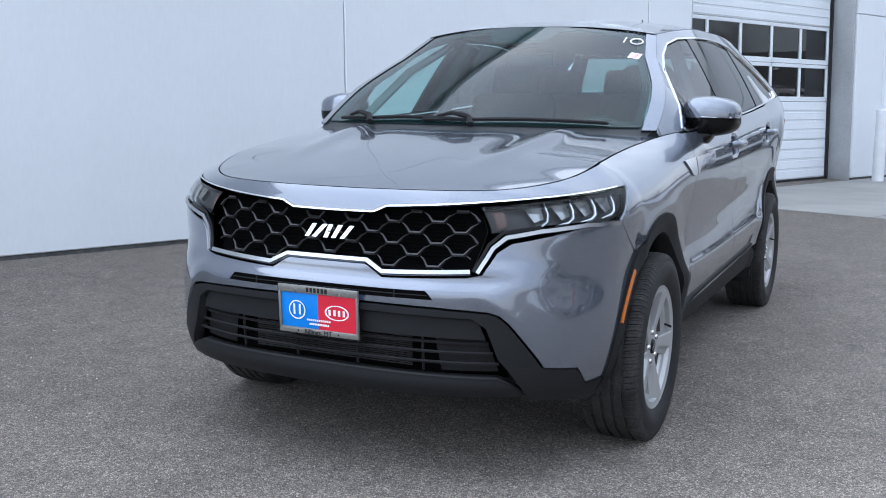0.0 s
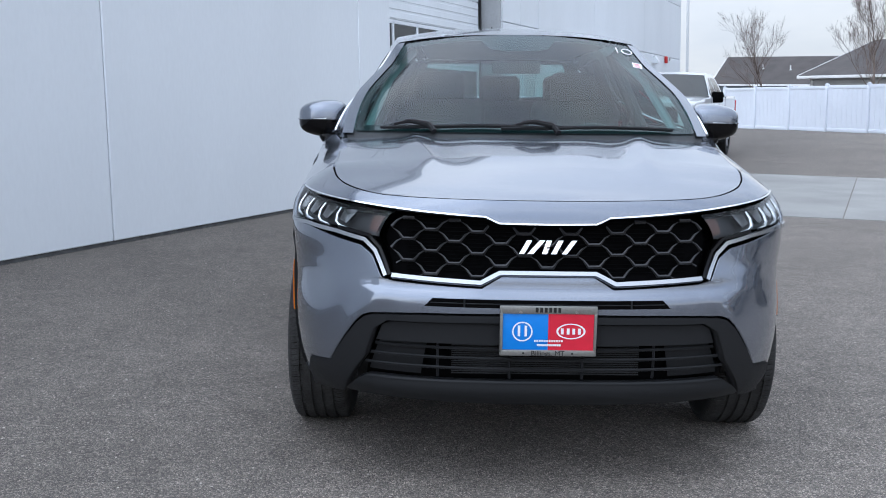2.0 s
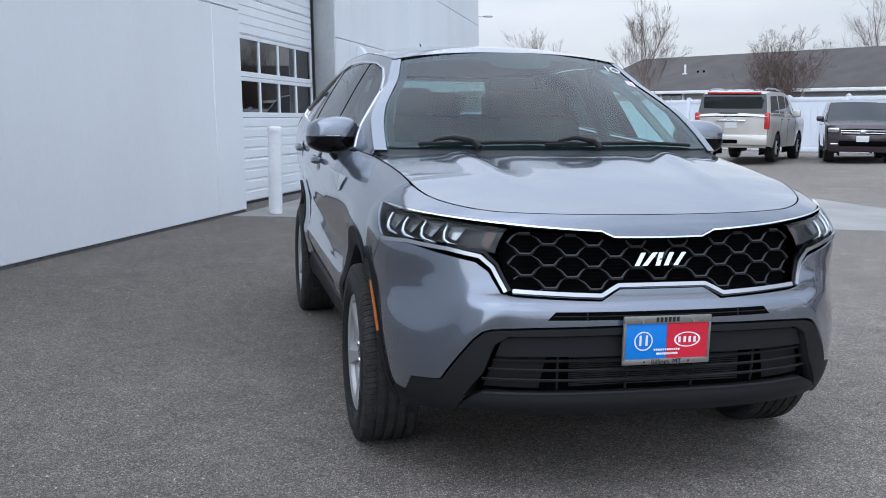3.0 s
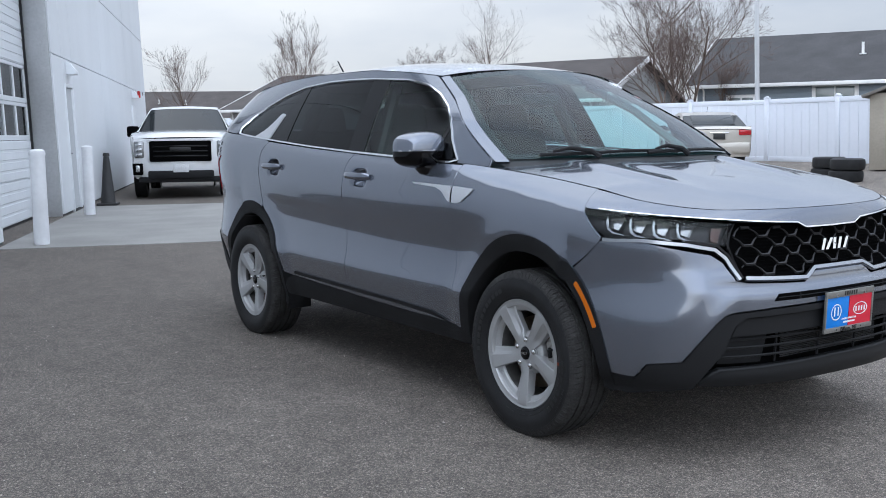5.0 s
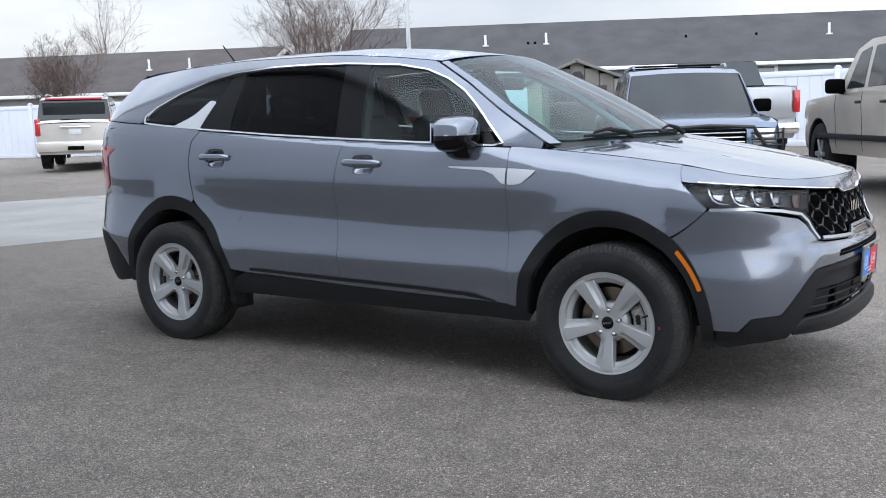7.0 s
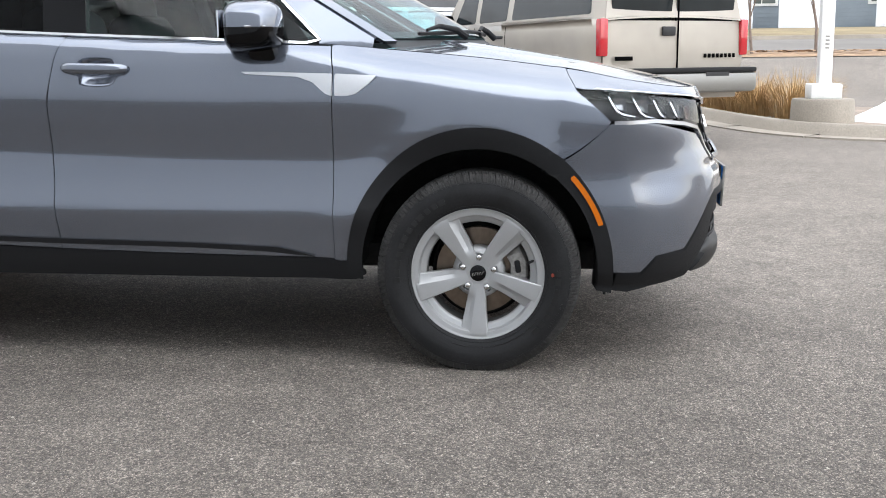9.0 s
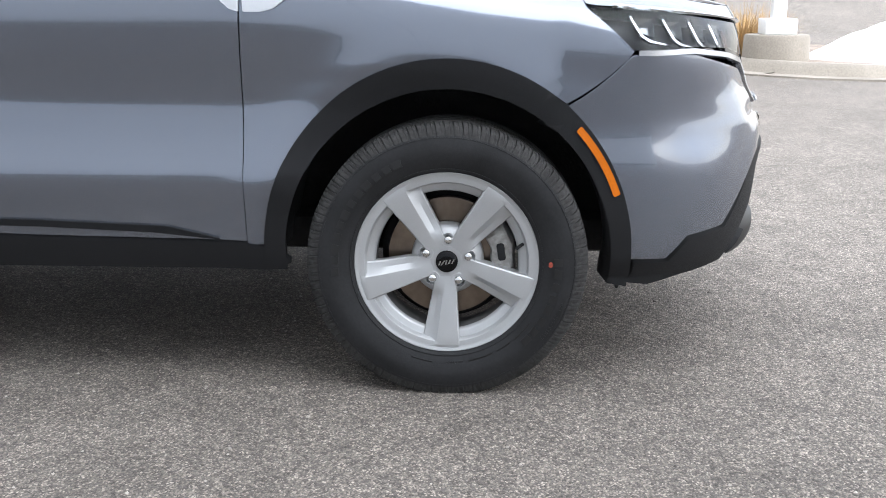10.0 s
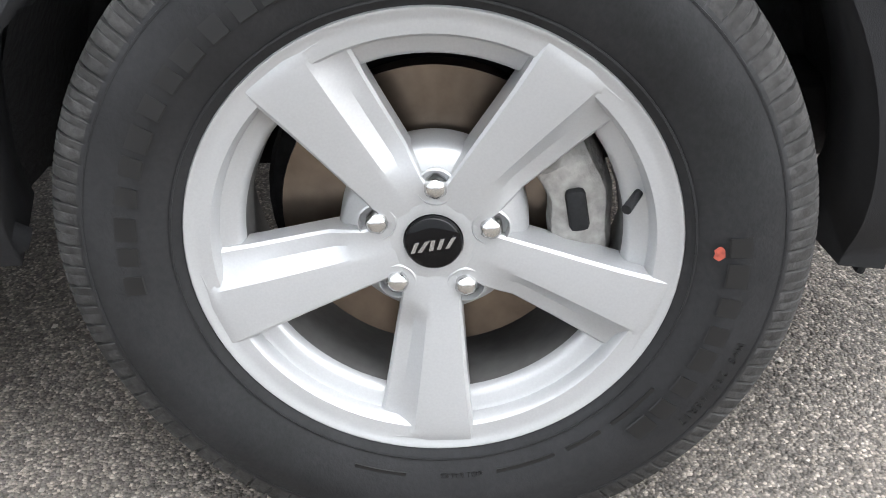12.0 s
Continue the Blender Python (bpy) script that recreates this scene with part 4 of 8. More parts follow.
# fuel door line is on the other flank; sills and cladding
sill = QY([(0.515, 0.398), (1.10, 0.408), (1.543, 0.420), (2.25, 0.446), (2.31, 0.42), (2.375, 0.345), (2.31, 0.325), (0.44, 0.325), (0.405, 0.345), (0.452, 0.385)])
panel("sill", body, sill, CLAD, car, "black grained sill cladding", step=(0.05, 0.03), off=0.004, depth=0.03)
blade = QY([(0.58, 0.408), (0.72, 0.442), (1.05, 0.455), (1.53, 0.464), (2.20, 0.480), (2.21, 0.464), (1.53, 0.447), (1.05, 0.439), (0.76, 0.427)])
panel("sill_blade", body, rounded(blade, 0.01, 3), CLAD, car, "slim black blade low on the doors", step=(0.05, 0.012), off=0.009, depth=0.012)
for hub, name in ((0.0, "front_arch_flare"), (2.815, "rear_arch_flare")):
    a0 = -9 if hub == 0.0 else -12
    outer = arch(hub, *ON_ARCH[hub], a0, 183, 48)
    inner = arch(hub, *IN_ARCH, a0, 184, 48)
    panel(name, body, QY(outer + inner[::-1]), CLAD, car, "black grained wheel arch flare", step=(0.03, 0.02), off=0.007, depth=0.11)
    # liner
    bm = lathe([(-0.815, 0.452), (-0.55, 0.452), (-0.50, 0.30), (-0.50, 0.001)], 40)
    for s in (1, -1):
        v = bm.copy()
        bmesh.ops.delete(v, geom=[x for x in v.verts if x.co.z < -0.045], context="VERTS")
        bmesh.ops.transform(v, matrix=Matrix.Translation((0, hub, 0.357)) @ Matrix.Diagonal((-s, 0.985, 1.0, 1)), verts=v.verts)
        part("wheel_well", v, WELL, car, "black wheel well liner")
    bm.free()

# front cladding: boomerangs, intake frame, lip
clad = P(("x", 0.0, 0.618), ("x", 0.40, 0.612), ("x", 0.572, 0.604), ("x", 0.600, 0.596), ("x", 0.628, 0.570), ("x", 0.722, 0.418), ("y", -0.622, 0.405), ("y", -0.570, 0.347)) \
    + QY([(-0.482, 0.347), (-0.464, 0.288)]) + P(("y", -0.52, 0.279), ("x", 0.76, 0.298), ("x", 0.672, 0.318), ("x", 0.60, 0.46), ("x", 0.566, 0.560), ("x", 0.522, 0.590), ("x", 0.0, 0.598))
full_c = clad[:-1] + [clad[-1]] + [(-q, z) for q, z in clad[::-1]][1:-1]
panel("bumper_cladding", body, full_c, CLAD, car, "black grained bumper cladding", sides=(0,), step=(0.035, 0.02), off=0.006, depth=0.04)
upper = P(("x", 0.0, 0.590), ("x", 0.515, 0.582), ("x", 0.545, 0.572), ("x", 0.566, 0.518), ("x", 0.0, 0.522))
panel("intake_panel", body, upper[:-1] + [upper[-1]] + [(-q, z) for q, z in upper[::-1]][1:-1], CLAD, car, "plain black panel above the lower intake", sides=(0,), step=(0.04, 0.02), off=-0.012, depth=0.03)
lip = P(("x", 0.0, 0.392), ("x", 0.600, 0.386), ("x", 0.630, 0.370), ("x", 0.662, 0.336), ("x", 0.655, 0.330), ("x", 0.50, 0.326), ("x", 0.0, 0.322))
valance = P(("x", 0.0, 0.32), ("x", 0.64, 0.33), ("x", 0.60, 0.25), ("x", 0.0, 0.245))
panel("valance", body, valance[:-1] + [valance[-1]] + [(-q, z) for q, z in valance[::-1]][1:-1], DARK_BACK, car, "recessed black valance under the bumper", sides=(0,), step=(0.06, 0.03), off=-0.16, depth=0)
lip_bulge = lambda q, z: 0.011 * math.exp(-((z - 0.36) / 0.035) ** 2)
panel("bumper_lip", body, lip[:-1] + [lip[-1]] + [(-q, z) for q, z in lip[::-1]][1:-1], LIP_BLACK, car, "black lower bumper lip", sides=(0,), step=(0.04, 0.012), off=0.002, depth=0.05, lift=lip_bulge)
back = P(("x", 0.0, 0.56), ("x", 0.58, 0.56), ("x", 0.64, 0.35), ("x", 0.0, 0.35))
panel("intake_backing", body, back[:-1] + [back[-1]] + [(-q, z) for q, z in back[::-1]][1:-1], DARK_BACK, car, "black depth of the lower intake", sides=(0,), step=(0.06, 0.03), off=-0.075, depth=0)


def bar_on(S, pts, r, off, mat, parent, name, label="", n=6):
    line = []
    for p, q in dense(pts, 0.03, False):
        line.append(Vector(S(p, q)) + normal_of(S, p, q, CORE) * off)
    return part(name, tube(line, r, n), mat, parent, label)


intake = part("intake_grille", box((1.02, 0.02, 0.01), (0, -0.80, 0.515), 0.002), DARK_BACK, car, "slatted lower intake grille")
for z, half_w, off in ((0.502, 0.575, -0.028), (0.470, 0.588, -0.020), (0.436, 0.605, -0.016)):
    bar_on(body, [(-q_of_x(half_w, z), z), (q_of_x(half_w, z), z)], 0.0055, off, CLAD, intake, "slat")
for x in (-0.36, -0.12, 0.12, 0.36):
    bar_on(body, [(q_of_x(x, 0.40), 0.40), (q_of_x(x, 0.515), 0.515)], 0.005, -0.03, CLAD, intake, "upright")
# radiator fins behind
bm = bmesh.new()
for i in range(16):
    add_box(bm, (0.62, 0.004, 0.0035), (0, -0.845, 0.412 + i * 0.0068))
part("radiator", bm, LAMP_DARK, intake, "grey finned radiator core")
for s in (1, -1):
    blank = P(("x", 0.40, 0.512), ("x", 0.566, 0.512), ("x", 0.605, 0.40), ("x", 0.42, 0.40))
    panel("blank", body, blank, CLAD, intake, "plain blanking plate", sides=(s,), step=(0.05, 0.02), off=-0.04, depth=0.0)

slot_full = P(("x", 0.40, 0.645), ("x", 0.374, 0.672), ("x", -0.374, 0.672), ("x", -0.40, 0.645))
slot_ob = panel("slot_intake", body, slot_full, DARK_BACK, car, "narrow black slot above the plate", sides=(0,), step=(0.05, 0.01), off=0.0015, depth=0.012)[0]
for x in (-0.27, 0.27):
    bar_on(body, [(q_of_x(x, 0.646), 0.646), (q_of_x(x, 0.671), 0.671)], 0.003, 0.001, CLAD, slot_ob, "web")
bar_on(body, [(q_of_x(-0.38, 0.658), 0.658), (q_of_x(0.38, 0.658), 0.658)], 0.0025, 0.000, CLAD, slot_ob, "slat")

# ---- upper grille ----
g_half = [("x", 0.0, 0.906), ("x", 0.158, 0.908), ("x", 0.203, 0.928), ("x", 0.498, 0.944), ("x", 0.545, 0.864), ("x", 0.512, 0.742), ("x", 0.222, 0.732), ("x", 0.162, 0.760), ("x", 0.0, 0.760)]
g_full = P(*g_half) + [(-q, z) for q, z in P(*g_half)[::-1]][1:-1]
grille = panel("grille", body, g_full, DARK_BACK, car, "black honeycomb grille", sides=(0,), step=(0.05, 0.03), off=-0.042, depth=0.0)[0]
panel("grille_rim", body, g_full, GLOSS_BLACK, grille, "gloss black grille surround", sides=(0,), step=(0.05, 0.03), off=-0.001, depth=0.042)
# the rim is a wall only: its face is taken away
rim_ob = grille.children[0]
bm = bmesh.new()
bm.from_mesh(rim_ob.data)
flat = [f for f in bm.faces if f.index < len(bm.faces) - len(dense(g_full, 0.03 * 0.7))]
bmesh.ops.delete(bm, geom=flat, context="FACES")
bm.to_mesh(rim_ob.data)
bm.free()

# horizontal louvres deep behind the mesh
bm = bmesh.new()
for i in range(15):
    z = 0.752 + i * 0.0125
    w = 0.46
    pts = [Vector(body(q_of_x(x, z), z)) + Vector((0, 0.036, 0)) for x in np.linspace(-w, w, 9)]
    add_tube(bm, pts, 0.0022, 4, False)
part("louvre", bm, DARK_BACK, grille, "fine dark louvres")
cell_w, cell_h = 0.153, 0.0345
g_poly = [(x, z) for _, x, z in g_half]
g_poly = g_poly + [(-x, z) for x, z in g_poly[::-1]]
on_nose = lambda x, z, o: Vector(body(q_of_x(x, z), z)) + normal_of(body, q_of_x(x, z), z, CORE) * o
for row in range(8):
    for col in range(-5, 6):
        cx, cz = (col + 0.5 * (row % 2)) * cell_w, 0.716 + row * cell_h
        cz += 0.014 * (abs(cx) / 0.5) ** 1.3
        line = [(cx - 0.0585, cz + 0.0255), (cx - 0.036, cz + 0.011), (cx - 0.019, cz - 0.010), (cx + 0.019, cz - 0.010), (cx + 0.036, cz + 0.011), (cx + 0.0585, cz + 0.0255)]
        run = [i for i, p in enumerate(line) if inside(g_poly, *p)]
        if len(run) > 1 and run[-1] - run[0] == len(run) - 1:
            pts = [on_nose(*line[i], -0.016 if i in (0, 5) else -0.012) for i in run]
            part("mesh_cell", tube(pts, [0.0009 if i in (0, 5) else 0.0036 if i in (1, 4) else 0.0062 for i in run], 6), GRILLE_GREY, grille)

# chrome lines of the nose
trim_strip("chrome_line", body, [(-q, z) for q, z in P(("y", -0.40, 0.990), ("x", 0.80, 0.979), ("x", 0.70, 0.967), ("x", 0.498, 0.950), ("x", 0.203, 0.931), ("x", 0.158, 0.911))] + P(("x", 0.0, 0.909), ("x", 0.158, 0.911), ("x", 0.203, 0.931), ("x", 0.498, 0.950), ("x", 0.70, 0.967), ("x", 0.80, 0.979), ("y", -0.40, 0.990)), 0.0075, CHROME, car, "thin chrome line above grille and lamps", off=0.001, height=0.006, sides=(1,))
low = P(("x", 0.0, 0.753), ("x", 0.155, 0.753), ("x", 0.218, 0.722), ("x", 0.508, 0.736))
trim_strip("chrome_blade", body, [(-q, z) for q, z in low[::-1]] + low[1:], 0.019, SATIN, car, "satin silver bar under the grille", off=-0.002, height=0.010, sides=(1,))
hook = P(("x", 0.53, 0.733), ("x", 0.566, 0.812), ("x", 0.603, 0.846), ("x", 0.70, 0.866), ("x", 0.815, 0.882), ("y", -0.50, 0.880), ("y", -0.462, 0.881))
trim_strip("lamp_trim", body, hook, 0.018, SATIN, car, "satin silver hook below the headlamp", off=-0.004, height=0.009)
dark_hook = P(("x", 0.517, 0.738), ("x", 0.552, 0.822), ("x", 0.590, 0.860), ("x", 0.70, 0.880))
trim_strip("lamp_shadow_trim", body, dark_hook, 0.014, GLOSS_BLACK, car, "black line beside the silver hook", off=-0.006, height=0.006)

# emblem: plain slanted bars on the grille
emblem = part("emblem", box((0.01, 0.01, 0.01), (0, -0.858, 0.836)), CHROME, car, "silver emblem of slanted bars")


def stroke(pts, parent, S3, thick=0.008, mat=None, name="bar"):
    """A flat letter-like bar with the outline pts, laid on S3(x, z)."""
    bm = bmesh.new()
    a, b = [bm.verts.new(S3(x, z, 0.0)) for x, z in pts], [bm.verts.new(S3(x, z, thick)) for x, z in pts]
    bm.faces.new(b)
    bm.faces.new(a[::-1])
    for i in range(len(pts)):
        bm.faces.new((a[i], a[(i + 1) % len(pts)], b[(i + 1) % len(pts)], b[i]))
    return part(name, bm, mat or CHROME, parent)


def bar_poly(x0, z0, x1, z1, w):
    return [(x0 - w / 2, z0), (x0 + w / 2, z0), (x1 + w / 2, z1), (x1 - w / 2, z1)]


EMBLEM_BARS = [(-0.086, -0.022, -0.060, 0.022, 0.017), (-0.058, -0.022, -0.018, 0.022, 0.019), (-0.012, -0.022, 0.004, 0.022, 0.017), (0.018, -0.022, 0.042, 0.022, 0.017), (0.052, -0.022, 0.086, 0.022, 0.017)]
for x0, z0, x1, z1, w in EMBLEM_BARS:
    stroke([(x, 0.836 + z) for x, z in bar_poly(x0, z0, x1, z1, w)], emblem, lambda x, z, o: tuple(on_nose(x, z, 0.004 + o)))

# ---- headlamps ----
lamp_poly = P(("x", 0.512, 0.940), ("x", 0.70, 0.958), ("x", 0.80, 0.975), ("y", -0.40, 0.988)) + QY([(-0.345, 0.990), (-0.33, 0.984)]) + P(("y", -0.36, 0.962), ("y", -0.44, 0.890), ("y", -0.49, 0.880), ("x", 0.81, 0.893), ("x", 0.70, 0.884), ("x", 0.600, 0.864), ("x", 0.556, 0.858))
for s in (1, -1):
    h = panel("headlamp", body, lamp_poly, LAMP_DARK, car, "clear headlamp with four silver reflector cells", sides=(s,), step=(0.04, 0.02), off=-0.040, depth=0.0)[0]
    panel("housing", body, lamp_poly, GLOSS_BLACK, h, "gloss black lamp rim", sides=(s,), step=(0.04, 0.02), off=-0.0405, depth=-0.038)
    lens = panel("lens", body, lamp_poly, LAMP_CLEAR, h, "clear polycarbonate lens", sides=(s,), step=(0.03, 0.02), off=0.0, depth=0.0)[0]
    lens.visible_shadow = False
    sp = lambda q, z, o: Vector((s * (Vector(body(q, z)) + normal_of(body, q, z, CORE) * o).x, *(Vector(body(q, z)) + normal_of(body, q, z, CORE) * o).yz))
    q_in, q_out = q_of_x(0.60, 0.91), q_of_y(-0.41, 0.94)
    for i in range(4):
        zc = 0.912 + 0.026 * i / 3
        q, dq = q_in + (q_out - q_in) * (0.20 + 0.205 * i), 0.105 * (q_out - q_in)
        u_line = [(q + dq * 0.95, zc + 0.036), (q + dq * 0.78, zc + 0.012), (q + dq * 0.50, zc - 0.014), (q + dq * 0.05, zc - 0.028), (q - dq * 0.95, zc - 0.036)]
        part("light_guide", tube([sp(a, b, -0.012) for a, b in u_line], [0.0035, 0.0055, 0.0062, 0.0055, 0.0025], 6), LAMP_WHITE, h, "silver sweeping light guide")
        bowl = [(q + dq * 0.66, zc + 0.034), (q + dq * 0.40, zc - 0.004), (q - dq * 0.34, zc - 0.016), (q - dq * 0.50, zc + 0.034)]
        bm = bmesh.new()
        front_v = [bm.verts.new(sp(a, b, -0.016)) for a, b in bowl]
        back_v = [bm.verts.new(sp(a * 0.7 + q * 0.3, b * 0.7 + zc * 0.3, -0.036)) for a, b in bowl]
        bm.faces.new(back_v)
        for k in range(4):
            bm.faces.new((front_v[k], front_v[(k + 1) % 4], back_v[(k + 1) % 4], back_v[k]))
        part("reflector", bm, LAMP_CELL, h, "dim silver reflector bowl")
    ind = [(q_of_x(0.560, 0.905), 0.932), (q_of_x(0.605, 0.9), 0.936), (q_of_x(0.600, 0.88), 0.880), (q_of_x(0.572, 0.88), 0.872)]
    panel("indicator", body, ind, INDICATOR, h, "smoked amber indicator cell", sides=(s,), step=(0.02, 0.02), off=-0.028, depth=0.006)

# amber side markers, number plate later
for s in (1, -1):
    mk = []
    for t in np.linspace(0, 1, 10):
        a = radians(21 + 23.5 * t)
        mk.append((-0.462 * math.cos(a), 0.357 + 0.498 * math.sin(a)))
    mk2 = [(y * 0.963, 0.357 + (z - 0.357) * 0.963) for y, z in mk[::-1]]
    panel("side_marker", body, rounded(QY(mk + mk2), 0.004, 2), AMBER, car, "amber side marker in the arch flare", sides=(s,), step=(0.02, 0.015), off=0.012, depth=0.012)

# ---- bonnet, screen, roof ----
back_edge = lambda a: 0.335 - 0.285 * (1 - a * a)
t_of = lambda y: math.sqrt((y - HOOD_Y0) / HOOD_LEN)
hood_poly = [(a, 0.03) for a in np.linspace(-0.97, 0.97, 21)] + [(0.9975, t) for t in np.linspace(0.06, t_of(0.33), 26)] + [(a, t_of(back_edge(a))) for a in np.linspace(0.95, -0.95, 31)] + [(-0.9975, t) for t in np.linspace(t_of(0.33), 0.06, 26)]
panel("bonnet", hood, hood_poly, PAINT, car, "grey bonnet with two raised power lines", sides=(0,), step=(0.045, 0.025), depth=0.015, core=Vector((0, 0, 0.2)))
cowl = [(a, b) for a, b in ((-0.97, -0.06), (0.97, -0.06), (1.0, 0.03), (-1.0, 0.03))]
panel("cowl", screen, cowl, DASH, car, "black cowl panel under the screen", sides=(0,), step=(0.06, 0.03), off=-0.008, depth=0.0)
ws = rounded([(-0.945, 0.0), (0.945, 0.0), (0.935, 0.985), (-0.935, 0.985)], 0.05)
panel("windscreen_pillar", screen, [(0.938, -0.03), (1.0, -0.03), (1.0, 1.0), (0.928, 1.0)], PAINT, car, "grey pillar beside the windscreen", step=(0.03, 0.04), off=0.004, depth=0.014)
w = panel("windscreen", screen, ws, SCREEN, car, "green-tinted windscreen", sides=(0,), step=(0.05, 0.04), depth=0.0)[0]
w.visible_shadow = False
for poly in ([(-0.925, 0.0), (0.925, 0.0), (0.925, 0.055), (-0.925, 0.055)], [(-0.925, 0.93), (0.925, 0.93), (0.925, 0.985), (-0.925, 0.985)], [(-0.925, 0.05), (-0.89, 0.06), (-0.875, 0.93), (-0.925, 0.94)], [(0.925, 0.05), (0.89, 0.06), (0.875, 0.93), (0.925, 0.94)], rounded([(-0.30, 0.94), (-0.22, 0.80), (-0.10, 0.77), (0.10, 0.77), (0.22, 0.80), (0.30, 0.94)], 0.04)):
    panel("frit", screen, poly, FRIT, w, "black ceramic border", sides=(0,), step=(0.06, 0.05), off=-0.004, depth=0.0)
roof_poly = [(a, 1.062 - 0.09 * (1 - a * a)) for a in np.linspace(-1, 1, 21)] + [(1.0, 3.22), (0.96, 3.34), (0.90, 3.37), (-0.90, 3.37), (-0.96, 3.34), (-1.0, 3.22)]
panel("roof", roof_skin, roof_poly, FROSTED, car, "grey roof with light frost", sides=(0,), step=(0.06, 0.05), depth=0.02)
ditch = [(0.955, y) for y in np.linspace(1.09, 3.22, 12)]
trim_strip("roof_strip", roof_skin, ditch, 0.014, CLAD, car, "black roof ditch moulding", off=-0.006, height=0.004)

# cabin sides: pillars and rail above the glass
dlo_top = [(0.555, 1.168), (0.62, 1.232), (0.70, 1.305), (0.78, 1.368), (0.86, 1.425), (0.98, 1.492), (1.12, 1.545), (1.30, 1.578), (1.64, 1.600), (1.90, 1.606), (2.15, 1.605), (2.44, 1.586), (2.69, 1.543), (2.92, 1.477), (3.09, 1.402), (3.165, 1.345)]
dlo_low = [(3.14, 1.308), (2.95, 1.292), (2.57, 1.264), (2.0, 1.226), (1.475, 1.198), (1.0, 1.176), (0.60, 1.158)]
rail_out = [(screen_edge(b)[1] + 0.012, screen_edge(b)[2]) for b in np.linspace(0.0, 1.0, 12)] + [(y, roof_rim(y) - 0.004) for y in np.linspace(1.10, 3.40, 22)]
rail = [(0.375, 1.142)] + rail_out + [(3.43, 1.50), (3.50, 1.40), (3.56, 1.338), (3.40, 1.330), (3.10, 1.308)] + [(y if y < 2.44 else 2.44 + (y - 2.44) * 0.87, z) for y, z in dlo_top[::-1]] + [(0.555, 1.158)]
panel("side_rail", cabin, rail, PAINT, car, "grey pillar and roof rail", step=(0.045, 0.03), depth=0.02)
hoop = [(y if y < 2.44 else 2.44 + (y - 2.44) * 0.87, z) for y, z in dlo_top + dlo_low]
trim_strip("window_chrome", cabin, hoop, 0.0125, CHROME, car, "chrome line round the side windows", off=-0.002, height=0.006, close=True)
def shrink(pts, k):
    c = Vector((sum(p[0] for p in pts) / len(pts), sum(p[1] for p in pts) / len(pts)))
    return [tuple(c + (Vector(p) - c) * k) for p in pts]
glass_f = [(0.76, 1.168), (0.76, 1.345), (0.86, 1.418), (0.98, 1.484), (1.12, 1.537), (1.30, 1.570), (1.485, 1.584), (1.405, 1.202), (1.0, 1.182)]
glass_v = [(0.585, 1.165), (0.66, 1.255), (0.735, 1.322), (0.735, 1.168)]
glass_r = [(1.555, 1.210), (1.635, 1.592), (1.90, 1.598), (2.15, 1.597), (2.375, 1.583), (2.345, 1.258), (2.0, 1.234)]
glass_q = [(y if y < 2.60 else 2.44 + (y - 2.44) * 0.87, z) for y, z in [(2.57, 1.272), (2.445, 1.577), (2.69, 1.534), (2.92, 1.468), (3.09, 1.392), (3.14, 1.345), (3.12, 1.315), (2.95, 1.300)]]
for poly, mat_, nm, lb in ((glass_f, SIDE_PANE, "front_side_window", "lightly tinted side window"), (glass_v, DARK_PANE, "quarter_light", "small dark quarter light"), (glass_r, DARK_PANE, "rear_side_window", "dark privacy window"), (glass_q, DARK_PANE, "rear_quarter_window", "dark rear quarter window")):
    for g in panel(nm, cabin, rounded(poly, 0.018, 3), mat_, car, lb, step=(0.05, 0.04), off=-0.008, depth=0.0):
        g.visible_shadow = False
# black pillar trims between the panes
for poly in ([(0.735, 1.160), (0.735, 1.335), (0.76, 1.355), (0.76, 1.160)], [(1.400, 1.200), (1.480, 1.588), (1.640, 1.596), (1.560, 1.208)], [(2.340, 1.252), (2.370, 1.590), (2.450, 1.582), (2.575, 1.268)]):
    panel("pillar_trim", cabin, poly, GLOSS_BLACK, car, "gloss black pillar cover", step=(0.04, 0.04), off=-0.005, depth=0.01)
panel("pillar_fin", cabin, rounded([(2.588, 1.271), (2.525, 1.425), (2.568, 1.428), (2.655, 1.345), (2.80, 1.285)], [0, 0.01, 0.01, 0.06, 0]), BADGE, car, "satin silver fin on the rear pillar", step=(0.03, 0.03), off=0.002, depth=0.012)

# spoiler, tail lamp, rear bumper
sp_poly = [(-0.97, 3.20), (0.97, 3.20), (0.95, 3.42), (-0.95, 3.42)]
panel("spoiler", lambda a, y: (a * roof_half(min(y, 3.5)) * 1.01, y + 0.02, roof_mid(min(y, 3.5)) - roof_drop(min(y, 3.5)) * abs(a) ** 2.4 + 0.008 - 0.02 * (y - 3.20)), rounded(sp_poly, 0.05), PAINT, car, "roof spoiler", sides=(0,), step=(0.08, 0.05), depth=0.035)
tail = P(("y", 3.30, 1.160), ("y", 3.50, 1.180), ("y", 3.66, 1.165), ("y", 3.65, 0.915), ("y", 3.50, 0.900), ("y", 3.44, 0.93), ("y", 3.40, 1.110))
panel("tail_lamp", body, rounded(tail, 0.012, 3), RED_LENS, car, "red tail lamp", step=(0.04, 0.03), off=0.005, depth=0.02)
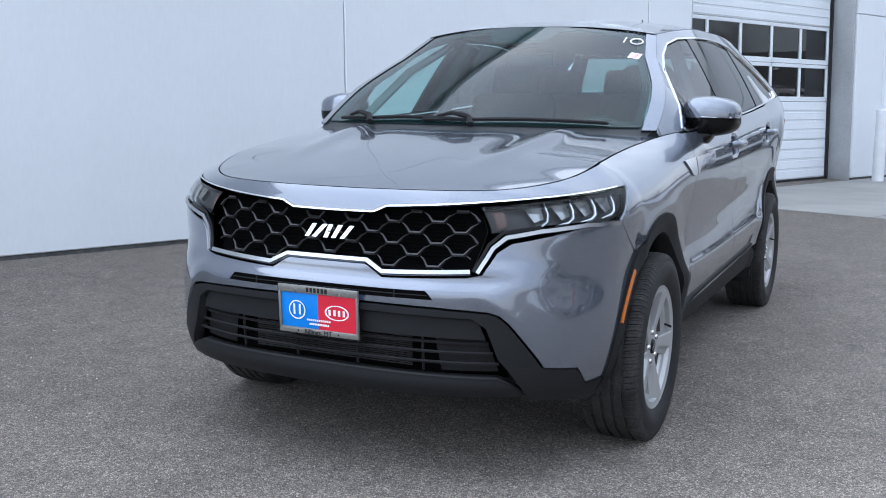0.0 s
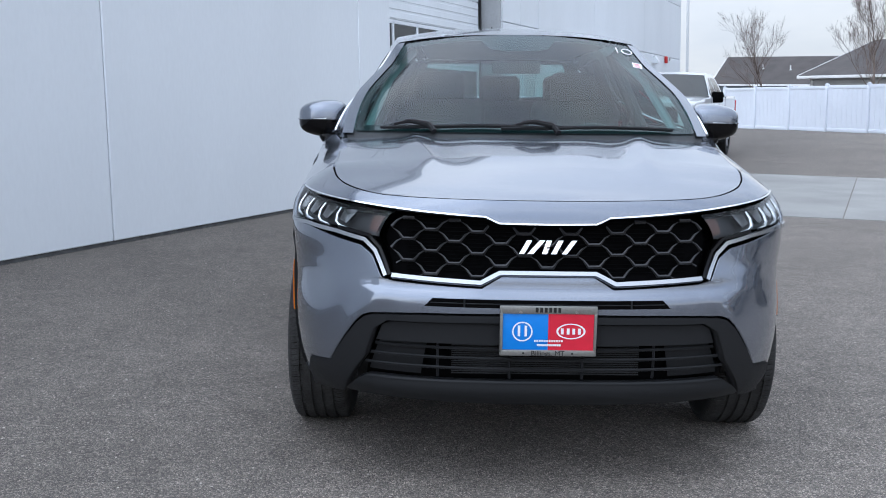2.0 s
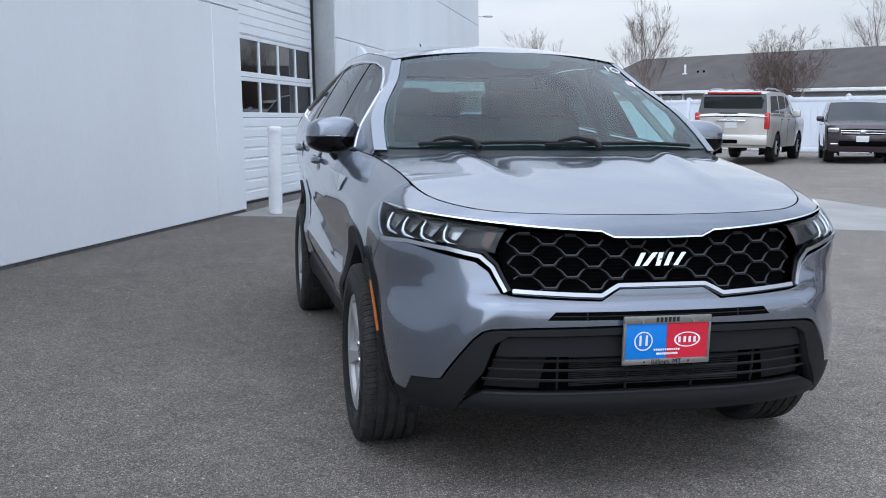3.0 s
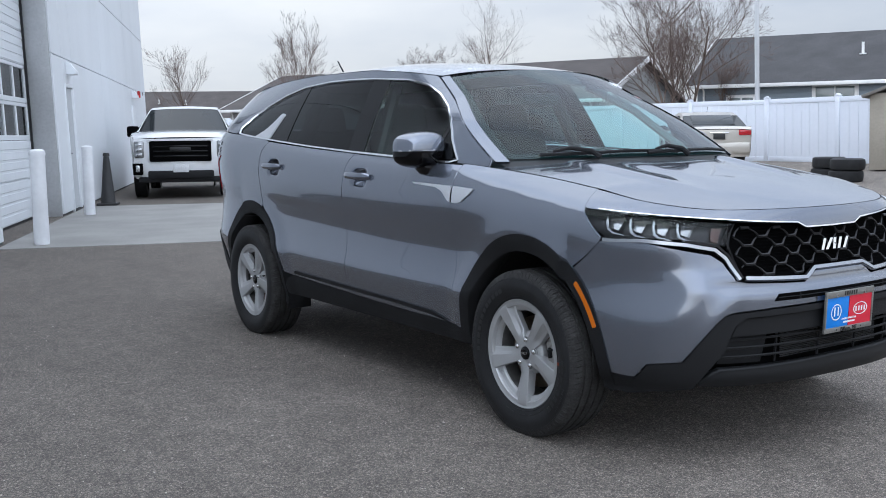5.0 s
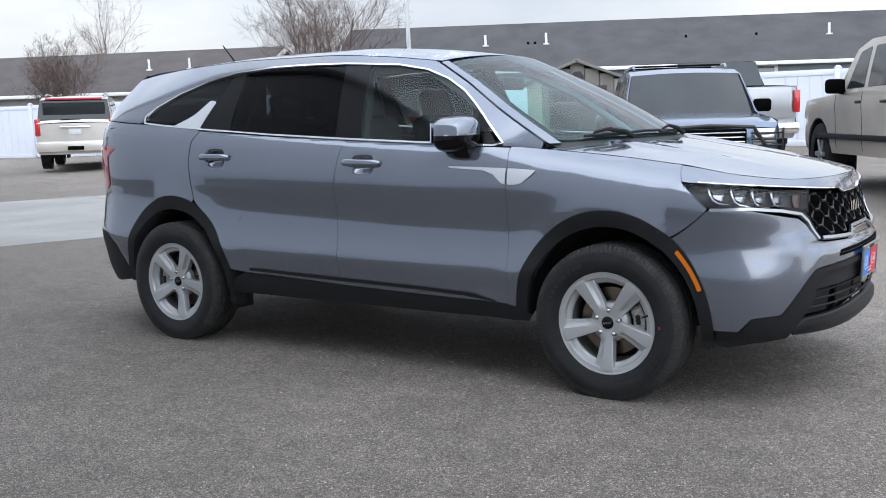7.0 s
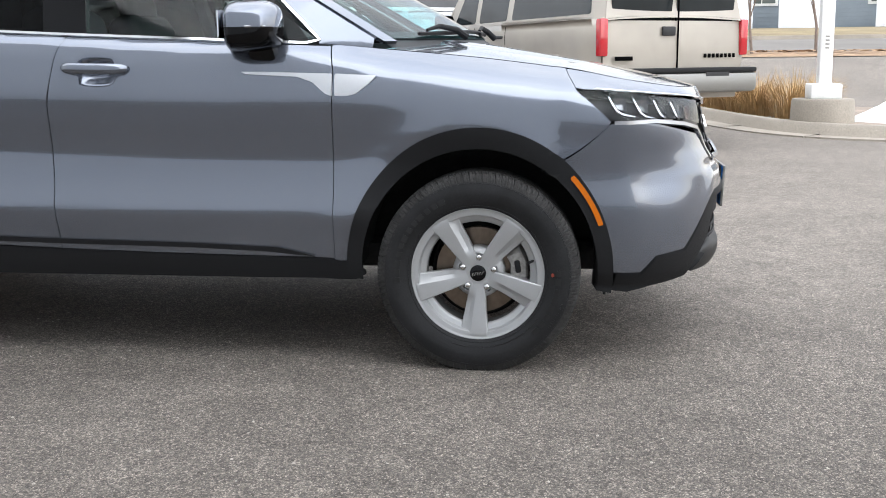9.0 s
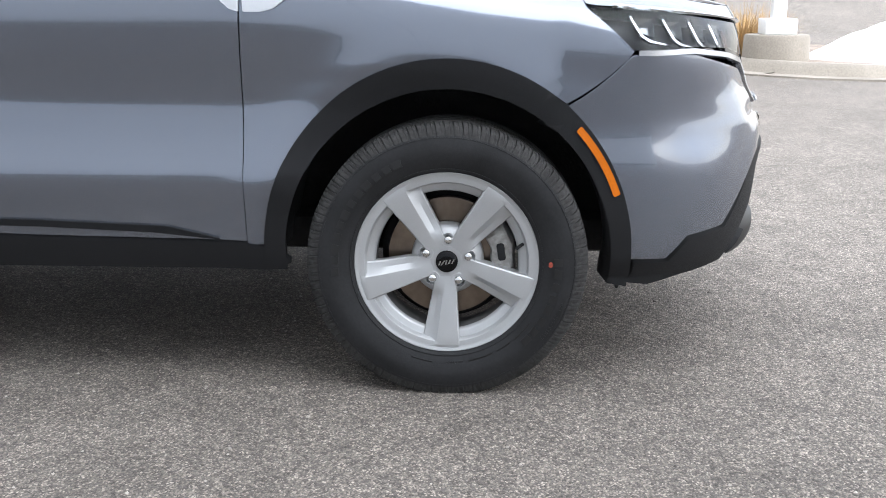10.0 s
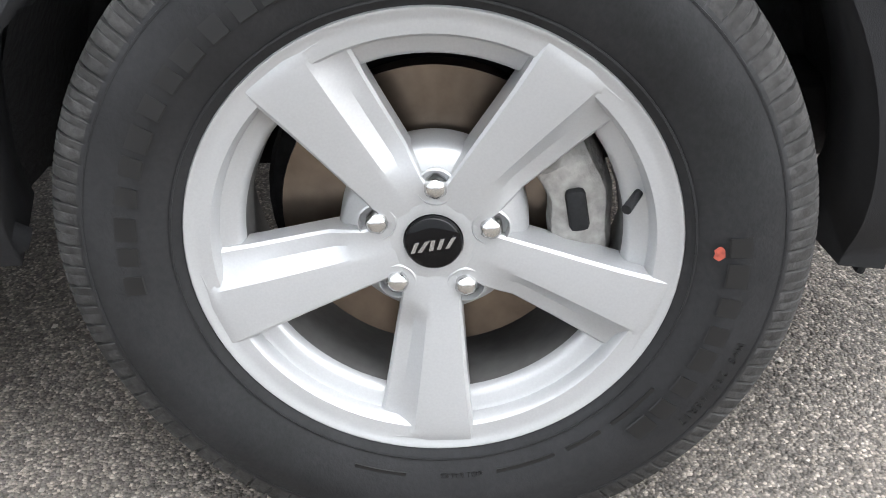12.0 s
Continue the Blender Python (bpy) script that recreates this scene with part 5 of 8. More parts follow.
rb = P(("y", 3.285, 0.40), ("y", 3.41, 0.56), ("y", 3.51, 0.625)) + [(Q_FRONT + Q_SIDE + 1.0, 0.652), (Q_FRONT + Q_SIDE + Q_REAR, 0.652), (Q_FRONT + Q_SIDE + Q_REAR, 0.31)] + P(("y", 3.45, 0.31), ("y", 3.26, 0.34))
panel("rear_bumper", body, rb, CLAD, car, "black rear bumper cladding", step=(0.05, 0.04), off=0.005, depth=0.03)
bm = tube([(-0.50, 3.45, 0.285), (-0.50, 3.68, 0.28)], 0.035, 14)
part("exhaust", bm, SATIN, car, "steel exhaust tip")
tg = [(a, v) for a, v in ((-0.84, 0.02), (0.84, 0.02), (0.86, 0.98), (-0.86, 0.98))]
_gx, _gt = cabin(3.56, 1.338)[0], roof_half(3.40)
gate = lambda a, v: (a * (_gx + (_gt - _gx) * v), 3.56 - 0.15 * v + (0.185 - 0.075 * v) * (1 - a * a), 1.330 + 0.245 * v)
panel("tailgate_frame", gate, [(0.83, -0.05), (1.01, -0.05), (1.01, 1.03), (0.85, 1.03)], PAINT, car, "grey tailgate edge beside the rear window", step=(0.08, 0.1), depth=0.0)
g = panel("tailgate_window", gate, tg, REAR_PANE, car, "dark tailgate window", sides=(0,), step=(0.15, 0.1), depth=0.0)[0]
g.visible_shadow = False

panel("tailgate_header", gate, [(-1.0, 0.97), (1.0, 0.97), (0.98, 1.16), (-0.98, 1.16)], PAINT, car, "grey tailgate head above the rear window", sides=(0,), step=(0.12, 0.08), depth=0.0)
# underbody closes the car below and behind the lamps
part("underbody", box((1.30, 4.1, 0.10), (0, 1.42, 0.37), 0.03), WELL, car, "black underbody")
bm = box((0.94, 0.95, 0.55), (0, -0.10, 0.64), 0.08)
part("engine_bay", bm, WELL, car, "black engine bay core")
for sx in (0.80, -0.80):
    part("splash_guard", box((0.10, 0.010, 0.06), (sx * 0.97, -0.448, 0.300), 0.004, Matrix.Rotation(radians(14), 4, "X")), CLAD, car, "black splash guard ahead of the wheel")
part("mud_flap", box((0.16, 0.012, 0.13), (0.80, 2.375, 0.285), 0.004), CLAD, car, "black mud flap")
part("mud_flap", box((0.16, 0.012, 0.13), (-0.80, 2.375, 0.285), 0.004), CLAD, car, "black mud flap")

# ---- mirrors, handles, badge, wipers, aerial ----
def mirror(s):
    bm = bmesh.new()
    bmesh.ops.create_uvsphere(bm, u_segments=24, v_segments=16, radius=1.0)
    for v in bm.verts:
        x, y, z = v.co
        e = 0.56
        f = lambda t: math.copysign(abs(t) ** e, t)
        x, y, z = f(x), f(y), f(z)
        taper = 1 - 0.22 * max(x, 0)
        v.co = (x * 0.118, y * (0.125 if y < 0 else 0.080) * taper, z * 0.088 * taper)
    bmesh.ops.transform(bm, matrix=Matrix.Translation((s * 0.932, 0.79, 1.215)) @ Matrix.Diagonal((s, 1, 1, 1)) @ Matrix.Rotation(radians(-8), 4, "Z"), verts=bm.verts)
    low_ = bm.copy()
    bmesh.ops.bisect_plane(bm, geom=bm.verts[:] + bm.edges[:] + bm.faces[:], plane_co=(0, 0, 1.210), plane_no=(0, 0, 1), clear_inner=True)
    bmesh.ops.bisect_plane(low_, geom=low_.verts[:] + low_.edges[:] + low_.faces[:], plane_co=(0, 0, 1.211), plane_no=(0, 0, 1), clear_outer=True)
    m_ = part("door_mirror", bm, PAINT, car, "grey door mirror with a black base")
    part("mirror_base", low_, GLOSS_BLACK, m_, "gloss black lower shell")
    st = bmesh.new()
    add_box(st, (0.075, 0.10, 0.13), (s * 0.885, 0.74, 1.110), 0.02, Matrix.Rotation(radians(38 * s), 4, "Y"))
    part("mirror_foot", st, GLOSS_BLACK, m_, "black mirror foot")
    rep = tube([(s * 1.048, 0.760, 1.211), (s * 1.022, 0.700, 1.212), (s * 0.965, 0.676, 1.213), (s * 0.905, 0.668, 1.214)], 0.0042, 6)
    part("repeater", rep, SATIN, m_, "slim clear repeater lamp")
    gl = box((0.150, 0.006, 0.095), (s * 0.925, 0.868, 1.222), 0.002)
    part("mirror_glass", gl, CHROME, m_, "mirror glass")


for s in (1, -1):
    mirror(s)


def handle(y, z, s, length=0.235):
    bm = bmesh.new()
    w_ = body(q_of_y(y, z), z)[0]
    pts, rs = [], []
    for i in range(13):
        t = i / 12
        yy = y + (t - 0.5) * length
        bow = 0.030 * (1 - abs(2 * t - 1) ** 4.0) + 0.004
        pts.append((s * (body(q_of_y(yy, z), z)[0] + bow), yy, z + 0.004 * (t - 0.5)))
        rs.append(0.0165 if 0 < i < 12 else 0.010)
    add_tube(bm, pts, rs, 10)
    for v in bm.verts:
        v.co.z = z + (v.co.z - z) * 1.15
    h = part("door_handle", bm, PAINT, car, "grey pull handle")
    lip_ = tube([(p[0] + s * 0.006, p[1], p[2] + 0.010) for p in pts[1:-1]], 0.004, 6)
    part("chrome_cap", lip_, CHROME, h, "chrome strip on the handle")


for s in (1, -1):
    handle(1.345, 1.078, s)
    handle(2.405, 1.108, s, 0.225)

badge_f = [(0.488, 1.052), (0.345, 1.043), (0.372, 1.016), (0.415, 0.985), (0.445, 0.978), (0.488, 0.978)]
badge_d = [(0.497, 1.052), (0.497, 0.978), (0.520, 0.985), (0.565, 1.025), (0.62, 1.044), (0.80, 1.054), (0.815, 1.062), (0.70, 1.060)]
for s in (1, -1):
    b_ = panel("wing_badge", body, rounded(QY(badge_f), 0.006, 2), BADGE, car, "satin silver wing badge", sides=(s,), step=(0.03, 0.015), off=0.006, depth=0.01)
    panel("badge_tail", body, rounded(QY(badge_d), 0.004, 2), BADGE, car, "silver tail of the wing badge", sides=(s,), step=(0.03, 0.015), off=0.006, depth=0.01)


def on_screen(x, b, o):
    lo_, hi_ = -1.0, 1.0
    for _ in range(26):
        m_ = (lo_ + hi_) / 2
        lo_, hi_ = (m_, hi_) if screen(m_, b)[0] < x else (lo_, m_)
    return Vector(screen(lo_, b)) + normal_of(screen, lo_, b, CORE) * o


for x0, x1, b1 in ((-0.455, 0.08, 0.035), (0.045, 0.62, 0.03)):
    blade = [on_screen(x0 + (x1 - x0) * t - (0.16 if t == 0 else 0), 0.012 + b1 * math.sin(math.pi * t) * 0.5, 0.012) for t in np.linspace(0, 1, 9)]
    wp = part("wiper", tube(blade, 0.0075, 6), CLAD, car, "black wiper blade")
    part("wiper_arm", tube([on_screen(x0 + 0.07, -0.03, 0.02), on_screen(x0 + 0.05, 0.01, 0.030), on_screen(x0 - 0.03, 0.035, 0.032), on_screen(x0 - 0.10, 0.03, 0.018)], [0.014, 0.012, 0.009, 0.006], 8), CLAD, wp, "black wiper arm")
part("aerial", tube([(-0.03, 3.06, 1.655), (-0.035, 3.13, 1.735), (-0.04, 3.20, 1.815)], [0.009, 0.006, 0.004], 8), CLAD, car, "short black roof aerial")


# ---- wheels ----
def clamp_tyre(bm, floor):
    for v in bm.verts:
        if v.co.z < floor:
            v.co.x *= 1 + min(0.03, (floor - v.co.z) * 2.2)
            v.co.z = floor


def tyre_mesh(R=0.3595, W=0.235, rim=0.226, floor=-0.347, blocks=96):
    """Round tyre with four tread grooves and narrow slanted slits between the shoulder blocks."""
    h = W / 2
    prof = [(h * 0.72, rim - 0.008), (h * 0.80, rim + 0.004), (h * 0.90, rim + 0.022), (h * 0.99, rim + 0.055), (h * 1.0, rim + 0.072), (h * 0.98, R - 0.046), (h * 0.955, R - 0.034), (h * 0.948, R - 0.032), (h * 0.915, R - 0.020), (h * 0.875, R - 0.0105), (h * 0.80, R - 0.004), (h * 0.70, R - 0.0022)]
    tread = []
    for c in (0.52, 0.17):
        tread += [(h * (c + 0.055), R - 0.001), (h * (c + 0.045), R - 0.008), (h * (c - 0.045), R - 0.008), (h * (c - 0.055), R - 0.001)]
    half_prof = prof + tread + [(0.0, R)]
    full = half_prof + [(-a, r) for a, r in half_prof[::-1]][1:]
    steps = ((0.0, 0), (0.05, 1), (0.13, 1), (0.18, 0), (0.46, 0), (0.50, 2), (0.53, 2), (0.57, 0))     # a groove and a fine sipe in each block
    bm = bmesh.new()
    rings = []
    for a, r in full:
        w = abs(a) / h
        cuts = 0.5 < w < 0.96 and r > R - 0.0335
        ring = []
        for b in range(blocks):
            for f, deep in steps:
                ang = 2 * math.pi * (b + f + 0.9 * (1 - w) * math.copysign(1, a)) / blocks
                rad = r - ((0.0055 if deep == 1 else 0.0016) if deep and cuts and w < 0.93 else 0.0012 if deep == 1 and cuts else 0)
                ring.append(bm.verts.new((a, math.cos(ang) * rad, math.sin(ang) * rad)))
        rings.append(ring)
    n = len(rings[0])
    for p, q in zip(rings[:-1], rings[1:]):
        for k in range(n):
            bm.faces.new((p[k], p[(k + 1) % n], q[(k + 1) % n], q[k]))
    clamp_tyre(bm, floor)
    return bm


def text_mesh(body_text, size, depth=0.0):
    cu = bpy.data.curves.new("text", "FONT")
    cu.body, cu.size, cu.extrude, cu.align_x, cu.align_y = body_text, size, depth, "CENTER", "CENTER"
    cu.resolution_u = 3
    ob = bpy.data.objects.new("text", cu)
    scene.collection.objects.link(ob)
    dg = bpy.context.evaluated_depsgraph_get()
    me = bpy.data.meshes.new_from_object(ob.evaluated_get(dg))
    bpy.data.objects.remove(ob)
    bpy.data.curves.remove(cu)
    return me


def merge(bm, me, m):
    n = len(bm.verts)
    bm.from_mesh(me)
    bm.verts.ensure_lookup_table()
    bmesh.ops.transform(bm, matrix=m, verts=bm.verts[n:])


def round_text(bm, words, radius, mid, size, x, spread=1.0, outward=True):
    """Letters set round the wheel's axis; mid is the angle of their middle, 90 on top, seen from outside."""
    pitch = math.degrees(size * 0.68 * spread / radius)
    for i, ch in enumerate(words):
        if ch == " ":
            continue
        k = (i - (len(words) - 1) / 2) * pitch
        a = radians(mid - k if outward else mid + k)
        me = text_mesh(ch, size, 0.0006)
        up = Vector((0, math.cos(a), math.sin(a))) * (1 if outward else -1)
        right_ = Vector((0, math.sin(a), -math.cos(a))) * (1 if outward else -1)
        m = Matrix((( 0, 0, 1, 0), (right_.y, up.y, 0, 0), (right_.z, up.z, 0, 0), (0, 0, 0, 1)))
        m.translation = (x, math.cos(a) * radius, math.sin(a) * radius)
        merge(bm, me, m)
        bpy.data.meshes.remove(me)


def arc_bar(bm, radius, a0, a1, w, x, thick=0.0012):
    """A raised bar bent round the axis."""
    n = max(2, int(abs(a1 - a0) / 2))
    rows = []
    for i in range(n + 1):
        a = radians(a0 + (a1 - a0) * i / n)
        c, s = math.cos(a), math.sin(a)
        rows.append([bm.verts.new((x + o, c * (radius + d), s * (radius + d))) for d, o in ((-w / 2, 0), (-w / 2 * 0.9, thick), (w / 2 * 0.9, thick), (w / 2, 0))])
    for r, t in zip(rows[:-1], rows[1:]):
        for k in range(3):
            bm.faces.new((r[k], r[k + 1], t[k + 1], t[k]))
    bm.faces.new(rows[0])
    bm.faces.new(rows[-1][::-1])


def spoke_mesh():
    """One broad two-level spoke along +y, its faces outwards in +x, running out flush over the rim's flange."""
    rs = [0.030, 0.045, 0.062, 0.080, 0.095, 0.115, 0.140, 0.170, 0.192, 0.206, 0.214, 0.221, 0.2285]
    hw = [0.024, 0.027, 0.0295, 0.0315, 0.0335, 0.036, 0.039, 0.043, 0.0465, 0.049, 0.0505, 0.0515, 0.0525]
    face = [0.0735, 0.0755, 0.0775, 0.080, 0.082, 0.0845, 0.088, 0.0925, 0.0955, 0.0970, 0.0975, 0.0972, 0.0950]
    bm = bmesh.new()
    rows = []
    for r, h, f in zip(rs, hw, face):
        k = min(1.0, max(0.0, (r - 0.066) / 0.030)) * min(1.0, max(0.0, (0.2215 - r) / 0.016))
        crease = -0.12 - 0.12 * min(1.0, max(0.0, (r - 0.09) / 0.11))
        cross = [(-1.0, -0.050), (-1.0, -0.003 - 0.0155 * k), (-0.93, -0.0005 - 0.0150 * k), (crease - 0.38, -0.0135 * k), (crease, -0.0002), (0.05, 0.0006), (0.92, -0.0004), (1.0, -0.0030), (1.0, -0.050)]
        rows.append([bm.verts.new((max(f + d, 0.030) if d > -0.04 else 0.034 + 0.16 * max(0, r - 0.06), r, a * h)) for a, d in cross])
    for p, q in zip(rows[:-1], rows[1:]):
        for k in range(8):
            bm.faces.new((p[k], p[k + 1], q[k + 1], q[k]))
    bm.faces.new(rows[0][::-1])
    bm.faces.new(rows[-1])
    es = [e for e in bm.edges if len(e.link_faces) == 2 and e.calc_face_angle(0) > radians(24)]
    bmesh.ops.bevel(bm, geom=es, offset=0.0016, segments=2, affect="EDGES", profile=0.5)
    return bm


def wheel(name, spin, m, detailed=True, caliper_ahead=True):
    """A wheel whose outer face looks along its own +x, under the car. spin: degrees by which the spokes are turned."""
    w = put(name, mesh_of(name, [(0.02, 0, 0), (0.02, 0.001, 0), (0.02, 0, 0.001)], [[0, 1, 2]]), DARK_BACK, car, "silver five-spoke alloy wheel on a black tyre", m)
    t = part("tyre", tyre_mesh(), RUBBER, w, "black all-season tyre", sharp=32)
    t.data.materials.append(TREAD)
    for f in t.data.polygons:
        if math.hypot(f.center.y, f.center.z) > 0.331:
            f.material_index = 1
    spinner = Matrix.Rotation(radians(spin), 4, "X")
    rimp = [(-0.085, 0.222), (-0.088, 0.205), (-0.03, 0.192), (0.030, 0.181), (0.060, 0.1825), (0.0695, 0.1850), (0.0735, 0.1895), (0.0750, 0.2000), (0.0775, 0.2040), (0.0905, 0.2065), (0.0945, 0.2095), (0.0962, 0.2200), (0.0972, 0.2290), (0.0990, 0.2312), (0.0990, 0.2335), (0.0965, 0.2350), (0.090, 0.2330), (0.07, 0.222)]
    r = part("rim", lathe(rimp[4:], 96), RIM, w, "silver alloy rim, lightly kerbed", sharp=40)
    part("rim_barrel", lathe(rimp[:5], 96), BARREL, r, "dark grey inner barrel of the rim", sharp=40)
    for k in range(5):
        part("spoke", spoke_mesh(), RIM, r, m=spinner @ Matrix.Rotation(radians(72 * k + 36), 4, "X"), sharp=30)
    hub = lathe([(0.02, 0.094), (0.046, 0.093), (0.055, 0.088), (0.0655, 0.071), (0.0725, 0.054), (0.0755, 0.036), (0.0745, 0.029), (0.066, 0.0285), (0.066, 0.001)], 60)
    part("hub", hub, RIM, r, "silver wheel centre", sharp=45)
    for k in range(5):
        a = radians(spin + 72 * k)
        c = Vector((0, math.cos(a) * 0.0572, math.sin(a) * 0.0572))
        pk = lathe([(0.0745, 0.0195), (0.0760, 0.0178), (0.062, 0.0160), (0.062, 0.001)], 24)
        part("nut_pocket", pk, RIM, r, m=Matrix.Translation(c), sharp=40)
        nut = bmesh.new()
        rings = []
        for x, rad, hexa in ((0.0630, 0.0130, False), (0.0655, 0.0130, False), (0.0665, 0.0112, True), (0.0785, 0.0108, True), (0.0815, 0.0085, True), (0.0835, 0.004, True)):
            rings.append([nut.verts.new((x, math.cos(j * math.pi / 9) * rad * (1 / math.cos((j * 20 + 30) % 60 * math.pi / 180 - math.pi / 6) * 0.95 if hexa else 1), math.sin(j * math.pi / 9) * rad * (1 / math.cos((j * 20 + 30) % 60 * math.pi / 180 - math.pi / 6) * 0.95 if hexa else 1))) for j in range(18)])
        for p, q in zip(rings[:-1], rings[1:]):
            for j in range(18):
                nut.faces.new((p[j], p[(j + 1) % 18], q[(j + 1) % 18], q[j]))
        nut.faces.new(rings[-1])
        part("lug_nut", nut, NUT, r, "bright lug nut", m=Matrix.Translation(c) @ Matrix.Rotation(radians(17 * k), 4, "X"))
    cap = part("centre_cap", lathe([(0.066, 0.0285), (0.0785, 0.0278), (0.0808, 0.0255), (0.0822, 0.015), (0.0826, 0.001)], 40), GLOSS_BLACK, r, "gloss black centre cap", sharp=50)
    bm = bmesh.new()
    for x0, z0, x1, z1, wd in EMBLEM_BARS:
        k = 0.245
        q = [(x * k, z * k) for x, z in bar_poly(x0, z0, x1, z1, wd)]
        lo_, hi_ = [bm.verts.new((0.0822, a, b)) for a, b in q], [bm.verts.new((0.0834, a, b)) for a, b in q]
        bm.faces.new(hi_)
        for j in range(4):
            bm.faces.new((lo_[j], lo_[(j + 1) % 4], hi_[(j + 1) % 4], hi_[j]))
    part("cap_emblem", bm, LAMP_WHITE, r, "silver bars on the cap", m=Matrix.Rotation(radians(9), 4, "X"))
    # brake behind the spokes
    part("brake_rotor", lathe([(-0.012, 0.155), (0.012, 0.155), (0.0125, 0.082), (0.030, 0.078), (0.046, 0.074), (0.046, 0.03)], 72), ROTOR, w, "rust-tinted brake rotor", sharp=40)
    part("dust_shield", lathe([(-0.03, 0.05), (-0.035, 0.172), (-0.03, 0.176)], 40), WELL, w, "black dust shield")
    ah = -1 if caliper_ahead else 1
    cal = bmesh.new()
    rows = []
    for i in range(11):
        a = radians(-26 + 50 * i / 10)
        row = []
        for rad, x in ((0.112, 0.028), (0.116, 0.046), (0.128, 0.052), (0.150, 0.052), (0.168, 0.046), (0.176, 0.030), (0.176, -0.03)):
            sh = 0.006 * math.sin(i * 1.3)
            row.append(cal.verts.new((x - (0.010 if i in (0, 10) else 0), math.cos(a) * (rad + sh * 0.3), math.sin(a) * (rad + sh * 0.3))))
        rows.append(row)
    for p, q in zip(rows[:-1], rows[1:]):
        for k in range(6):
            cal.faces.new((p[k], p[k + 1], q[k + 1], q[k]))
    cal.faces.new(rows[0])
    cal.faces.new(rows[-1][::-1])
    turn_cal = Matrix.Rotation(radians(9 if m.to_3x3()[1][1] * ah > 0 else 180), 4, "X")
    cl = part("brake_caliper", cal, CALIPER, w, "cast grey brake caliper", m=turn_cal)
    part("caliper_pin", box((0.014, 0.020, 0.045), (0.055, 0.140, 0.0), 0.006), CLAD, w, "dark pad retainer", m=turn_cal)
    # valve with black cap
    va = radians(14)
    part("valve", tube([(0.075, math.cos(va) * 0.198, math.sin(va) * 0.198), (0.090, math.cos(va) * 0.190, math.sin(va) * 0.190), (0.102, math.cos(va) * 0.183, math.sin(va) * 0.183)], [0.0045, 0.0045, 0.005], 10), CLAD, r, "black tyre valve")
    return w, t


def wheel_pose(x, y):
    return Matrix.Translation((x, y, 0.357)) @ (Matrix() if x > 0 else Matrix.Rotation(math.pi, 4, "Z"))


TRACK = 0.823
wheels = {}
for nm, x, y, sp, ahead in (("front_wheel", -TRACK, 0.0, 93.8, True), ("front_wheel", TRACK, 0.0, 100, True), ("rear_wheel", -TRACK, 2.815, 82, False), ("rear_wheel", TRACK, 2.815, 70, False)):
    wheels[(x, y)] = wheel(nm, 180 - sp if x < 0 else sp, wheel_pose(x, y), True, ahead)

# writing and marks on the near front tyre; the maker's names are plain bars
w_near, t_near = wheels[(-TRACK, 0.0)]
side_x = 0.1168
for a0, n_, da in ((113, 12, 6.3), (-46, 8, 6.6)):
    for i in range(n_):
        a = a0 + i * da
        bm = bmesh.new()
        arc_bar(bm, 0.286, a, a + da * (0.62 if i % 3 else 0.78), 0.029, side_x - 0.0006, 0.0009)
        part("sidewall_bar", bm, LETTER, t_near, sharp=20)
bm = bmesh.new()
round_text(bm, "M+S 235/65R17", 0.3075, -28, 0.0125, side_x - 0.0002, 1.0, True)
part("size_lettering", bm, LETTER, t_near, "raised black tyre size lettering", sharp=20)
bm = bmesh.new()
round_text(bm, "OUTSIDE", 0.262, 275, 0.0095, side_x - 0.0064, 1.0, False)
part("side_lettering", bm, LETTER, t_near, "small raised black lettering", sharp=20)
for a0, a1 in ((283, 297), (300, 309), (250, 262), (312, 325)):
    bm = bmesh.new()
    arc_bar(bm, 0.262, a0, a1, 0.006, side_x - 0.0070, 0.0010)
    part("sidewall_bar", bm, LETTER, t_near, sharp=20)
for rad in (0.244, 0.250, 0.3225):
    bm = bmesh.new()
    arc_bar(bm, rad, 0, 359.9, 0.0022, side_x - (0.0125 if rad < 0.26 else 0.0042), 0.0012)
    part("sidewall_ridge", bm, RUBBER, t_near, "thin moulded ridge", sharp=20)
bm = bmesh.new()
vs = [bm.verts.new((side_x + 0.0012, 0.262 + 0.0052 * math.cos(k * math.pi / 6) * (1 + 0.25 * math.sin(3 * k)), 0.006 + 0.0075 * math.sin(k * math.pi / 6))) for k in range(12)]
bm.faces.new(vs)
part("chalk_mark", bm, RED_CRAYON, t_near, "small red chalk dot")

# ---- front plate ----
plate = part("number_plate", box((0.305, 0.006, 0.158), (0, 0, 0), 0.003), PLATE_BLUE, car, "dealer plate, half blue and half red, in a metal frame", m=Matrix.Translation((0, -0.928, 0.577)) @ Matrix.Rotation(radians(3), 4, "X"))
PF = lambda bm, name, mat_, label="": part(name, bm, mat_, plate, label)
PF(box((0.148, 0.002, 0.15), (0.074, -0.0045, 0)), "red_half", PLATE_RED, "red half of the card")
bm = box((0.312, 0.011, 0.026), (0, -0.004, 0.070), 0.003)
add_box(bm, (0.312, 0.011, 0.020), (0, -0.004, -0.073), 0.003)
add_box(bm, (0.010, 0.011, 0.146), (-0.151, -0.004, 0), 0.003)
add_box(bm, (0.010, 0.011, 0.146), (0.151, -0.004, 0), 0.003)
PF(bm, "plate_frame", PLATE_FRAME, "brushed metal frame")
bm = bmesh.new()
